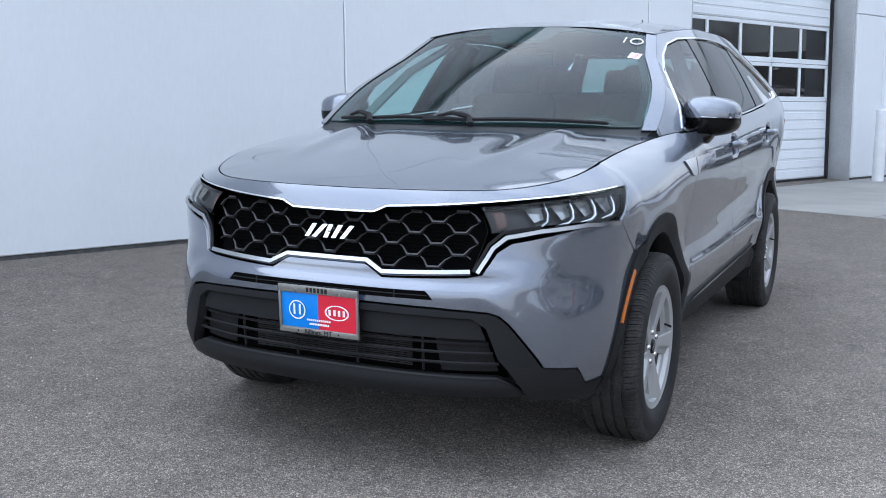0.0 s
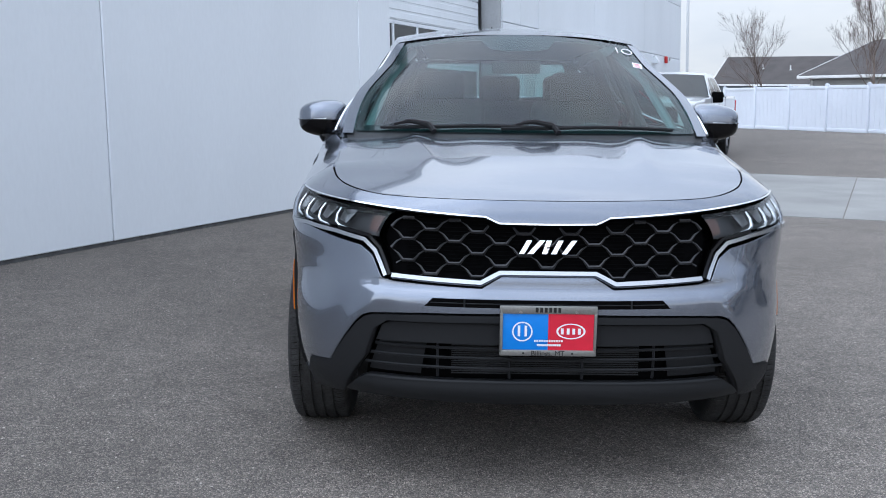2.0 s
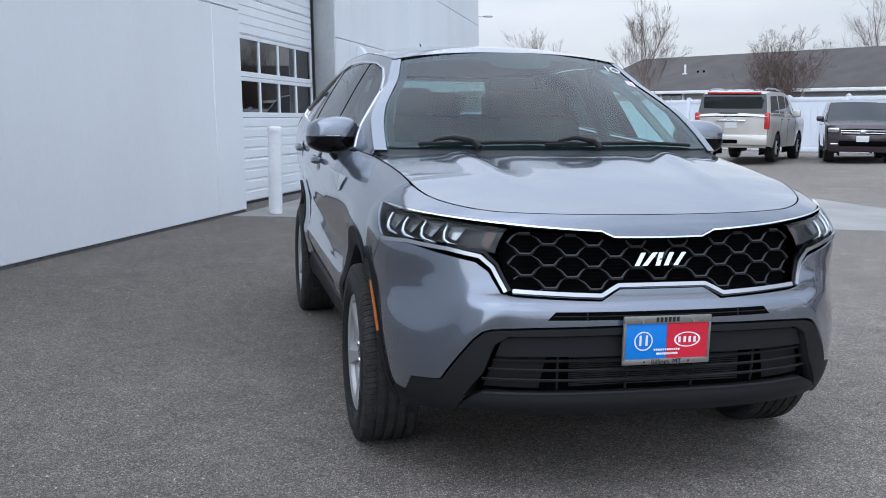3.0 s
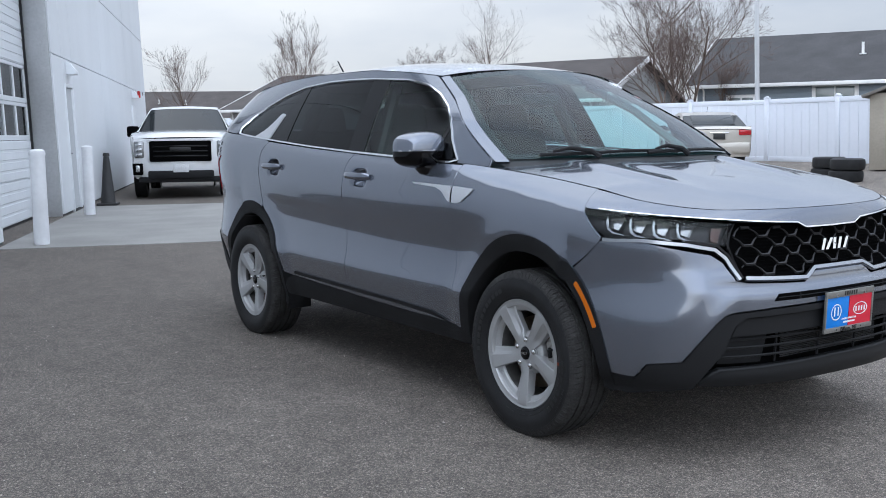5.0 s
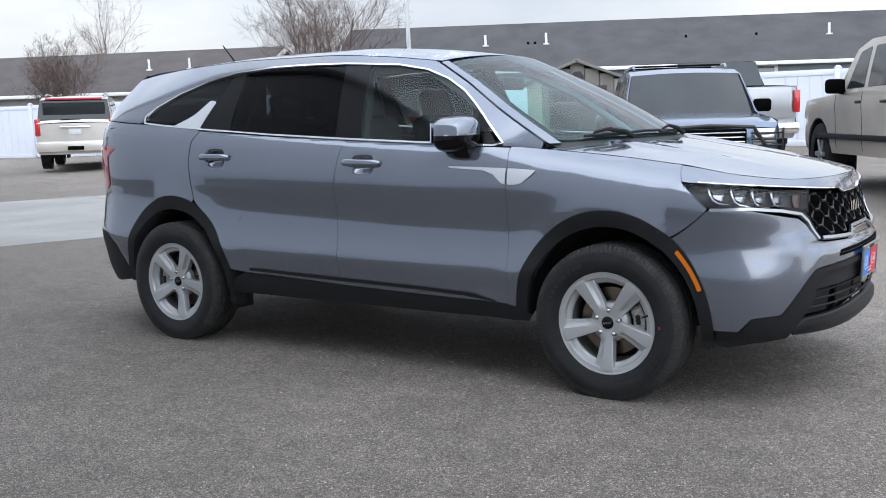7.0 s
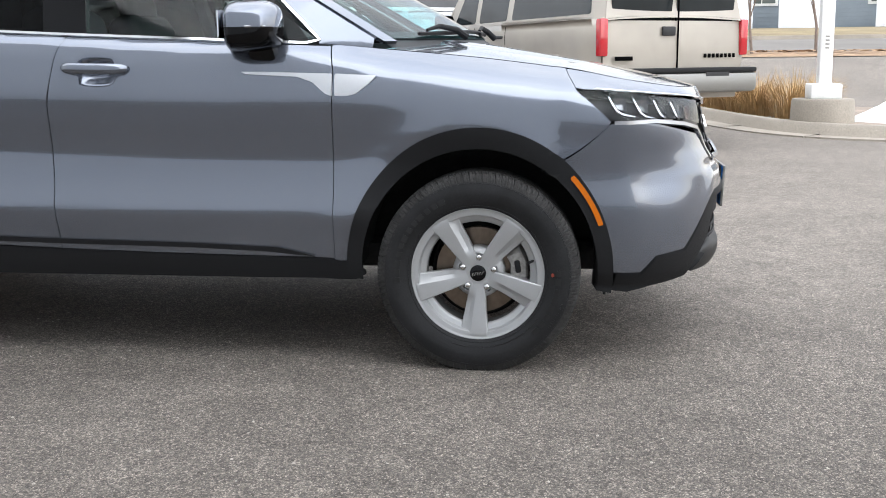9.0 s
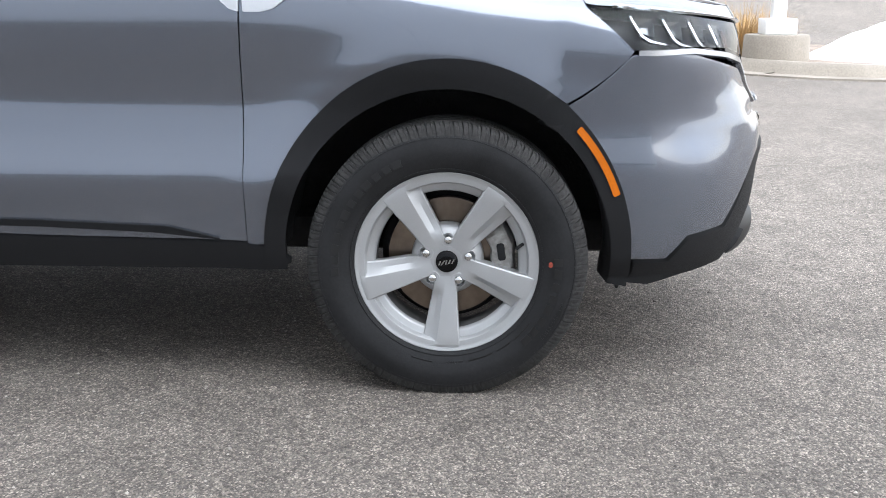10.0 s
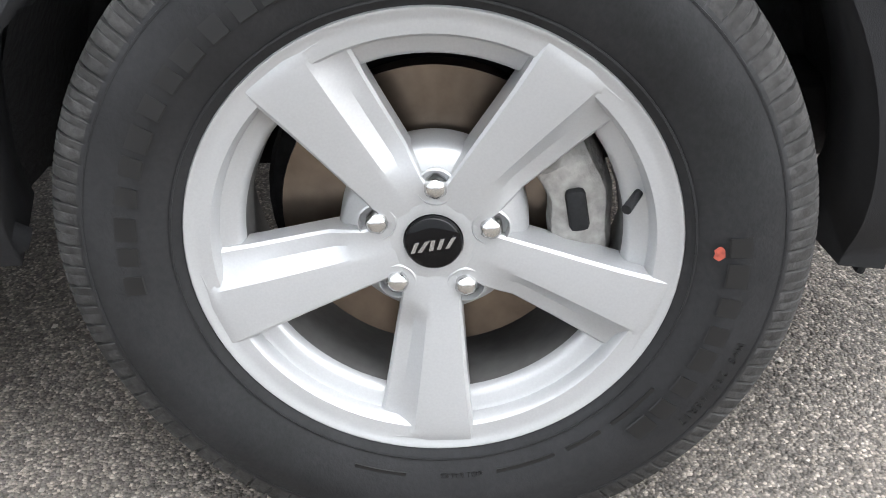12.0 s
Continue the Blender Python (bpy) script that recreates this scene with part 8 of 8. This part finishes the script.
def shed(x, y, turn):
    """A small resin garden shed, its gable front looking along local -y."""
    s = thing("garden_shed", "taupe resin garden shed with double doors and a gabled roof", "shed")
    m = Matrix.Translation((x, y, ground_z(x))) @ Matrix.Rotation(radians(turn), 4, "Z")
    W, D, E, T = 2.55, 2.0, 1.72, 2.22
    for k in range(7):
        for yy, sg in ((-D / 2, 1), (D / 2, -1)):
            x0 = -W / 2 + k * W / 7
            xm = x0 + W / 14
            hgt = E + (T - E) * (1 - abs(xm) / (W / 2))
            upright("wall_board", box((W / 7 - 0.012, 0.05, hgt), (xm, yy, hgt / 2), 0.01), SHED_TAN if k in (0, 6) else SHED_GREY, s, "", m)
        for xx in (-W / 2, W / 2):
            upright("wall_board", box((0.05, D / 7 - 0.012, E), (xx, -D / 2 + (k + 0.5) * D / 7, E / 2), 0.01), SHED_TAN, s, "tan side board", m)
    for sg in (-1, 1):
        ang = math.atan2(T - E, W / 2)
        upright("roof", box((math.hypot(W / 2, T - E) + 0.25, D + 0.35, 0.07), (sg * (W / 4 + 0.06), 0, (E + T) / 2 + 0.03), 0.015, Matrix.Rotation(sg * ang, 4, "Y")), SHED_GREY, s, "grey roof panel", m)
        d = upright("door", box((0.72, 0.05, 1.60), (sg * 0.37, -D / 2 - 0.05, 0.84), 0.02), SHINGLE_BROWN, s, "dark taupe door", m)
        for k in range(3):
            upright("door_pane", box((0.12, 0.02, 0.30), (sg * 0.37 + (k - 1) * 0.19, -D / 2 - 0.08, 1.40), 0.008), WINDOW, d, "small dark pane", m)
        upright("door_rail", box((0.66, 0.02, 0.05), (sg * 0.37, -D / 2 - 0.08, 1.22), 0.008), SHED_GREY, d, "", m)
    bm = lathe([(-0.02, 0.17), (0.02, 0.17), (0.03, 0.14), (0.03, 0.001)], 6)
    upright("gable_vent", bm, SHINGLE, s, "dark hexagonal vent", m @ Matrix.Translation((0, -D / 2 - 0.02, 1.86)) @ Matrix.Rotation(radians(-90), 4, "Z"))
    return s


shed(19.63, 10.05, -67)


POLE_WHITE = material("white pole paint", (0.74, 0.74, 0.73), 0.45, grain=0.04, scale=30, stain=0.06, stain_scale=3)
POLE_GREY = material("grey pole paint", (0.50, 0.51, 0.52), 0.45, grain=0.04, scale=30, stain=0.06)
SNOW = material("dirty snow", (0.80, 0.80, 0.79), 0.7, grain=0.05, scale=25, stain=0.10, stain_scale=2.5, bump=0.6, bump_scale=9)
SOIL = material("pale gravel mulch", (0.26, 0.21, 0.17), 0.95, grain=0.35, scale=45, stain=0.2, stain_scale=2, bump=0.8, bump_scale=60)
STRAW = material("dry ornamental grass", (0.42, 0.28, 0.13), 0.85, grain=0.25, scale=9, stain=0.25, stain_scale=3)
LAWN = material("dormant lawn", (0.21, 0.165, 0.09), 0.95, grain=0.3, scale=30, stain=0.25, stain_scale=0.5)
ROAD = material("pale road", (0.15, 0.138, 0.125), 0.9, grain=0.15, scale=40, stain=0.15, stain_scale=0.5)
LEAF_LITTER = material("dead leaves", (0.30, 0.20, 0.12), 0.9, grain=0.4, scale=12, stain=0.3)
BARK = material("grey brown bark", (0.15, 0.115, 0.095), 0.9, grain=0.3, scale=30, stain=0.2)
TWIG = material("reddish twigs", (0.115, 0.082, 0.068), 0.9, grain=0.25, scale=20)


def lamp_pole(x, y, h, wide, mat_, label, head=True):
    p = thing("lamp_pole", label, "lamp pole")
    m = Matrix.Translation((x, y, ground_z(x)))
    upright("shaft", box((wide, wide, h), (0, 0, h / 2), 0.015), mat_, p, "square steel shaft", m)
    if head:
        upright("lamp_arm", box((0.9, 0.06, 0.06), (0.4, 0, h - 0.05), 0.01), mat_, p, "", m)
        upright("lamp_head", box((0.55, 0.35, 0.10), (1.0, 0, h - 0.02), 0.03), mat_, p, "flat lamp head", m)
    return p, m


lamp_pole(22.6, 17.6, 9.0, 0.11, POLE_GREY, "tall slim white lamp pole behind the fence")
lamp_pole(13.1, 54.3, 7.0, 0.14, POLE_GREY, "grey lamp pole beyond the building's corner")

# the planted island with its pole
KX = 0.0
isl_edge = [(16.5, -1.3), (14.0, -1.75), (12.0, -2.25), (10.6, -2.72), (9.7, -3.2), (9.15, -3.85), (8.9, -4.7), (8.85, -6.0), (9.1, -9.0)]
isl_far = [(12.2, -9.2), (13.2, -6.5), (14.3, -4.9), (16.9, -3.6)]
z_isl = ground_z(10.5)


def spline(pts, n=8):
    out = []
    for i in range(len(pts) - 1):
        p0, p1, p2, p3 = (Vector(pts[max(0, min(len(pts) - 1, i + k))]) for k in (-1, 0, 1, 2))
        for j in range(n):
            t = j / n
            out.append(tuple(0.5 * ((2 * p1) + (-p0 + p2) * t + (2 * p0 - 5 * p1 + 4 * p2 - p3) * t * t + (-p0 + 3 * p1 - 3 * p2 + p3) * t ** 3)))
    return out + [tuple(pts[-1])]


edge_line = spline(isl_edge)
kerb = thing("kerb", "worn pale concrete kerb round a planted island", "kerb", kind="structure")
step_n = 12
for k in range(0, len(edge_line) - 1, step_n):
    seg = edge_line[k:k + step_n + 1]
    bm = bmesh.new()
    rows = []
    for i, (x, y) in enumerate(seg):
        a, b = Vector(seg[max(0, i - 1)]), Vector(seg[min(len(seg) - 1, i + 1)])
        d = (b - a).normalized()
        n = Vector((-d.y, d.x)) * -1
        if n.dot(Vector((12.5 - x, -6 - y))) < 0:
            n = -n
        g = ground_z(x)
        rows.append([bm.verts.new((x + n.x * o, y + n.y * o, g + z)) for o, z in ((-0.42, -0.02), (-0.42, 0.012), (-0.02, 0.004), (0.0, 0.03), (0.03, 0.125), (0.06, 0.15), (0.20, 0.15), (0.21, 0.02))])
    for p, q in zip(rows[:-1], rows[1:]):
        for j in range(7):
            bm.faces.new((p[j], p[j + 1], q[j + 1], q[j]))
    bm.faces.new(rows[0])
    bm.faces.new(rows[-1][::-1])
    part("kerb_stone", bm, KERB, kerb)
inner_line = [(x + 0.12 * (12.5 - x) / max(1, math.hypot(12.5 - x, -6 - y)), y + 0.12 * (-6 - y) / max(1, math.hypot(12.5 - x, -6 - y))) for x, y in edge_line]
bed = part("planting_bed", slab(inner_line + spline(isl_far), z_isl - 0.12, z_isl + 0.10), SOIL)
tagged(bed, "pale gravel bed of the planted island", "gravel bed", kind="structure")

pole_xy = (10.0, -3.66)
p, m = lamp_pole(*pole_xy, 7.0, 0.17, POLE_WHITE, "white square lamp pole on a round concrete footing")
upright("footing", lathe([(0.05, 0.42), (0.40, 0.405), (0.43, 0.39), (0.435, 0.001)], 36, "z"), KERB, p, "round stained concrete footing", m)
upright("base_cover", box((0.40, 0.40, 0.20), (0, 0, 0.53), 0.02), POLE_WHITE, p, "square white base cover", m)
bm = bmesh.new()
for i in range(4):
    add_box(bm, (0.05, 0.004, 0.018), (-0.0, -0.088, 1.10 + i * 0.05))
    add_box(bm, (0.004, 0.05, 0.018), (-0.088, 0.0, 1.10 + i * 0.05))
upright("pole_sticker", bm, PLATE_FRAME, p, "worn sticker bars", m)


def grass_clump(x, y, r, h, seed):
    rnd = random.Random(seed)
    verts, faces = [], []
    for i in range(420):
        a, rr = rnd.uniform(0, 2 * math.pi), r * 0.45 * math.sqrt(rnd.random())
        bx, by = x + rr * math.cos(a), y + rr * math.sin(a)
        ln, out = h * rnd.uniform(0.65, 1.1), r * rnd.uniform(0.2, 1.0)
        a2 = a + rnd.uniform(-0.5, 0.5)
        w = rnd.uniform(0.004, 0.009)
        px, py = -math.sin(a2) * w, math.cos(a2) * w
        n0 = len(verts)
        for t in (0, 0.4, 0.75, 1.0):
            o = out * t * t
            z = ln * (t - 0.42 * t ** 3 * (out / r))
            k = 1 - t * 0.85
            cx, cy = bx + math.cos(a2) * o, by + math.sin(a2) * o
            verts += [(cx - px * k, cy - py * k, z_isl + 0.09 + z), (cx + px * k, cy + py * k, z_isl + 0.09 + z)]
        for t in range(3):
            faces.append([n0 + 2 * t, n0 + 2 * t + 1, n0 + 2 * t + 3, n0 + 2 * t + 2])
    g = put("grass_clump", mesh_of("grass_clump", verts, faces), STRAW)
    tagged(g, "dry straw-coloured ornamental grass clump in the gravel bed", "ornamental grass", group="grass clumps")


for i, (x, y, r, h) in enumerate(((10.9, -3.75, 0.62, 0.78), (11.5, -3.35, 0.60, 0.75), (12.1, -3.25, 0.62, 0.72), (12.7, -3.0, 0.62, 0.75), (13.4, -2.8, 0.6, 0.72), (12.0, -4.3, 0.6, 0.7))):
    grass_clump(x, y + 0.30, r, h, i)


def snow_heap(cx, cy, rx, ry, h, seed):
    bm = bmesh.new()
    n = 26
    grid = []
    for i in range(n + 1):
        row = []
        for j in range(n + 1):
            u, v_ = i / n * 2 - 1, j / n * 2 - 1
            r = min(1.0, math.hypot(u, v_))
            nz = noise.noise(Vector((u * 2.2 + seed, v_ * 2.2, 0))) * 0.30 + noise.noise(Vector((u * 6 + seed, v_ * 6, 3))) * 0.10
            z = h * max(0, (1 - r ** 1.6)) * (1 + nz) - 0.03
            row.append(bm.verts.new((cx + u * rx, cy + v_ * ry, z_isl + 0.08 + z)))
        grid.append(row)
    for p_, q_2 in zip(grid[:-1], grid[1:]):
        for j in range(n):
            bm.faces.new((p_[j], p_[j + 1], q_2[j + 1], q_2[j]))
    s = part("snow_mound", bm, SNOW, sharp=80)
    tagged(s, "heap of old dirty snow melting on the island", "snow heap")


snow_heap(10.3, -5.6, 1.25, 1.5, 0.62, 3)
snow_heap(10.35, -4.75, 0.75, 0.8, 0.26, 11)

# beyond the island: litter strip, road, lawn, far houses
def flat(name, label, cat, outline, z, mat_, kind="structure"):
    return tagged(part(name, slab(outline, z - 0.3, z), mat_), label, cat, kind=kind)


gz = ground_z
def bank(name, label, cat, rows, mat_):
    """A sloping strip between rows of (x, z) with the y range of the far yard."""
    bm = bmesh.new()
    top = [[bm.verts.new((x + 0.085 * y, y, z)) for y in (-34.0, -16.0, -1.2)] for x, z in rows]
    low = [[bm.verts.new((v.co.x, v.co.y, -0.6)) for v in r] for r in top]
    for r, t in zip(top[:-1], top[1:]):
        for k in (0, 1):
            bm.faces.new((r[k], r[k + 1], t[k + 1], t[k]))
    for k in (0, 2):
        for i in range(len(rows) - 1):
            bm.faces.new((top[i][k], top[i + 1][k], low[i + 1][k], low[i][k]))
    return tagged(part(name, bm, mat_, sharp=60), label, cat, kind="structure")


bank("ground_drive", "worn asphalt drive rising beyond the island", "drive", [(17.2, gz(17) - 0.02), (20.0, 0.52), (24.0, 0.98)], ASPHALT)
bank("ground_verge", "leaf-strewn dry verge beside the drive", "verge", [(24.0, 1.00), (26.0, 1.10), (28.0, 1.12)], LEAF_LITTER)
bank("road_street", "pale asphalt street beyond the verge", "road", [(28.0, 1.13), (32.0, 1.35), (36.0, 1.58)], ROAD)
bank("kerb_street", "pale concrete kerb along the street", "kerb", [(36.0, 1.58), (36.02, 1.72), (36.5, 1.73)], KERB)
bank("ground_lawn", "dormant yellow lawn in front of far houses", "lawn", [(36.5, 1.72), (42.0, 2.05), (52.0, 2.35)], LAWN)
bm_v, bm_f = [], []
rnd = random.Random(5)
for i in range(900):
    t, o = rnd.random(), rnd.gauss(0, 0.9)
    x, y = 25.7 - 1.7 * t + o * 0.7, -1.5 - 19 * t
    s = rnd.uniform(0.04, 0.13)
    z = 1.11
    a = rnd.uniform(0, 6.28)
    n0 = len(bm_v)
    bm_v += [(x + s * math.cos(a + k * 1.57), y + s * math.sin(a + k * 1.57), z + rnd.uniform(0, 0.07)) for k in range(4)]
    bm_f.append([n0, n0 + 1, n0 + 2, n0 + 3])
lv = put("leaf_litter", mesh_of("leaf_litter", bm_v, bm_f, smooth_faces=False), LEAF_LITTER)
tagged(lv, "scattered brown dead leaves on the verge", "leaves", kind="stuff")
house("white and grey houses across the street", (52.5, -1.0), (50.0, -26.0), 9.0, 2.8, 5.0, 2.3, SIDING, SHINGLE, [(4.0, 1.9, 1.4, 1.2), (9.0, 1.9, 1.4, 1.2), (15.0, 1.9, 1.4, 1.2)], [(6, 0.5, 0.4, TRIM_WHITE)])
for y in (-3.5, -8.0, -11.5, -16.0):
    sc = thing("fence_screen", "short white vinyl screen beside a far house", "fence", group="far screens")
    upright("board", box((0.08, 2.2, 1.8), (50.6 + y * 0.12, y, 2.3 + 0.9), 0.01), VINYL, sc)
    upright("post", box((0.13, 0.13, 1.95), (50.6 + y * 0.12, y - 1.15, 2.3 + 0.97), 0.01), VINYL, sc)


# ---- bare trees ----
def bare_tree(label, x, y, height, spread, seed, twig_mat=None, stems=1, z0=None, limit=5, weep=0.0):
    rnd = random.Random(seed)
    t = thing("tree", label, "tree", group="bare trees")
    trunk_v, trunk_f, twig_v, twig_f = [], [], [], []

    def limb(store, pts, rs, n):
        vs, fs = store
        base = len(vs)
        side_ = None
        for i, p in enumerate(pts):
            d = (pts[min(i + 1, len(pts) - 1)] - pts[max(i - 1, 0)]).normalized()
            side_ = d.orthogonal().normalized() if side_ is None else (side_ - d * side_.dot(d)).normalized()
            up = d.cross(side_)
            for k in range(n):
                a = 2 * math.pi * k / n
                vs.append(p + (side_ * math.cos(a) + up * math.sin(a)) * rs[i])
        for i in range(len(pts) - 1):
            for k in range(n):
                fs.append([base + i * n + k, base + i * n + (k + 1) % n, base + (i + 1) * n + (k + 1) % n, base + (i + 1) * n + k])

    def grow(p, d, length, r, level):
        n = 4 if level < 3 else 3
        pts, rs = [p.copy()], [r]
        q = p.copy()
        for i in range(n):
            d = (d + Vector((rnd.gauss(0, 0.13), rnd.gauss(0, 0.13), rnd.gauss(0.06 - weep, 0.08)))).normalized()
            q = q + d * (length / n)
            pts.append(q.copy())
            rs.append(r * (1 - 0.62 * (i + 1) / n))
        limb((trunk_v, trunk_f) if level < 2 else (twig_v, twig_f), pts, rs, 7 if level < 2 else 3)
        if level >= limit:
            return
        kids = {0: 13, 1: 7, 2: 5, 3: 3, 4: 2}[level]
        for k in range(kids):
            s = rnd.uniform(0.28 if level == 0 else 0.2, 1.0)
            i = min(int(s * n), n - 1)
            a = pts[i].lerp(pts[i + 1], s * n - i)
            az = k * 2.4 + rnd.uniform(-0.5, 0.5)
            tilt = rnd.uniform(0.45, 0.95) * spread
            o = d.orthogonal().normalized()
            b = (Matrix.Rotation(az, 3, d) @ o)
            nd = (d * math.cos(tilt) + b * math.sin(tilt)).normalized()
            grow(a, nd, length * rnd.uniform(0.46, 0.68) * (1.15 - 0.40 * s), max(rs[i] * rnd.uniform(0.40, 0.55), 0.0036), level + 1)

    base = Vector((x, y, (ground_z(x) if z0 is None else z0) - 0.05))
    for k in range(stems):
        d = Vector((rnd.gauss(0, 0.04 if stems == 1 else 0.22), rnd.gauss(0, 0.04 if stems == 1 else 0.22), 1)).normalized()
        grow(base.copy(), d, height * (0.80 if stems == 1 else rnd.uniform(0.62, 0.8)), height * 0.0105, 0)
    put("trunk", mesh_of("trunk", trunk_v, trunk_f), BARK, t, "grey-brown trunk and limbs")
    put("crown", mesh_of("crown", twig_v, twig_f), twig_mat or TWIG, t, "bare twigs")
    return t


bare_tree("leafless tree with upswept limbs behind the fence", 17.2, 38.2, 4.8, 0.50, 4)
bare_tree("leafless spreading tree with several stems behind the fence", 27.0, 25.3, 6.8, 0.95, 9, stems=3)
bare_tree("leafless reddish tree by the grey house", 21.3, 33.0, 4.0, 0.75, 21, stems=3)
bare_tree("leafless slender tree in the distance", 15.7, 48.5, 4.8, 0.55, 33, limit=4)
bare_tree("leafless tree rising behind the grey house", 39.0, 53.0, 7.6, 0.9, 41, limit=4)
bare_tree("leafless young reddish tree by the blue house", 29.9, 25.5, 3.4, 0.5, 52, limit=4)
bare_tree("leafless tree far behind the roofs", 46.0, 44.0, 7.0, 0.9, 63, limit=4)
for i, (x, y) in enumerate(((25.4, -3.4), (25.2, -5.2), (24.9, -8.8), (24.6, -12.5), (25.6, -7.0))):
    bare_tree("slim leafless sapling on the verge", x, y, 4.2, 0.45, 70 + i, limit=3, z0=1.06)


# ---- spare tyres near the fence ----
def loose_tyre(x, y, k):
    t = part("loose_tyre", lathe([(-0.11, 0.22), (-0.12, 0.29), (-0.10, 0.335), (-0.05, 0.345), (0.05, 0.345), (0.10, 0.335), (0.12, 0.29), (0.11, 0.22), (0.06, 0.20), (-0.06, 0.20)], 36, "z", True), RUBBER)
    t.matrix_basis = Matrix.Translation((x + 0.02 * math.sin(k * 2.1), y + 0.02 * math.cos(k * 1.7), ground_z(x) + 0.12 + 0.24 * k))
    return tagged(t, "worn black tyre in a stack beside the parked cars", "tyre", group="stack of tyres")


for x, y, n in ((17.35, 20.0, 4), (15.1, 9.35, 2), (15.55, 10.1, 2)):
    for k in range(n):
        loose_tyre(x, y, k)


# ---- loose chips on the asphalt ----
CHIP = bpy.data.materials.new("loose stone chips")
CHIP.use_nodes = True
_t = CHIP.node_tree
_geo, _ramp = _t.nodes.new("ShaderNodeNewGeometry"), _t.nodes.new("ShaderNodeValToRGB")
_ramp.color_ramp.elements[0].color, _ramp.color_ramp.elements[1].color = (0.07, 0.062, 0.055, 1), (0.46, 0.42, 0.37, 1)
_t.links.new(_geo.outputs["Random Per Island"], _ramp.inputs["Fac"])
_t.links.new(_ramp.outputs["Color"], _t.nodes["Principled BSDF"].inputs["Base Color"])
_t.nodes["Principled BSDF"].inputs["Roughness"].default_value = 0.85


def loose_chips(count, seed):
    """Angular little stones, half sunk, thinly strewn round the car."""
    rnd = random.Random(seed)
    verts, faces = [], []
    for i in range(count):
        x, y = rnd.uniform(-5.2, 3.0), rnd.uniform(-4.6, 4.0)
        r, turn = rnd.choice((0.0025, 0.003, 0.0035, 0.005)) * rnd.uniform(0.8, 1.3), rnd.uniform(0, 6.28)
        z, n0 = ground_z(x), len(verts)
        for k in range(5):
            a, rr = turn + k * 1.257 + rnd.uniform(-0.3, 0.3), r * rnd.uniform(0.7, 1.2)
            verts.append((x + math.cos(a) * rr, y + math.sin(a) * rr, z + r * rnd.uniform(-0.1, 0.35)))
        verts.append((x + rnd.uniform(-0.3, 0.3) * r, y + rnd.uniform(-0.3, 0.3) * r, z + r * rnd.uniform(0.6, 1.0)))
        verts.append((x, y, z - r * 0.6))
        for k in range(5):
            faces += [[n0 + k, n0 + (k + 1) % 5, n0 + 5], [n0 + (k + 1) % 5, n0 + k, n0 + 6]]
    ob = put("stone_chips", mesh_of("stone_chips", verts, faces, smooth_faces=False), CHIP)
    tagged(ob, "thinly scattered pale and dark stone chips on the asphalt", "stone chips", kind="stuff")


loose_chips(9000, 17)
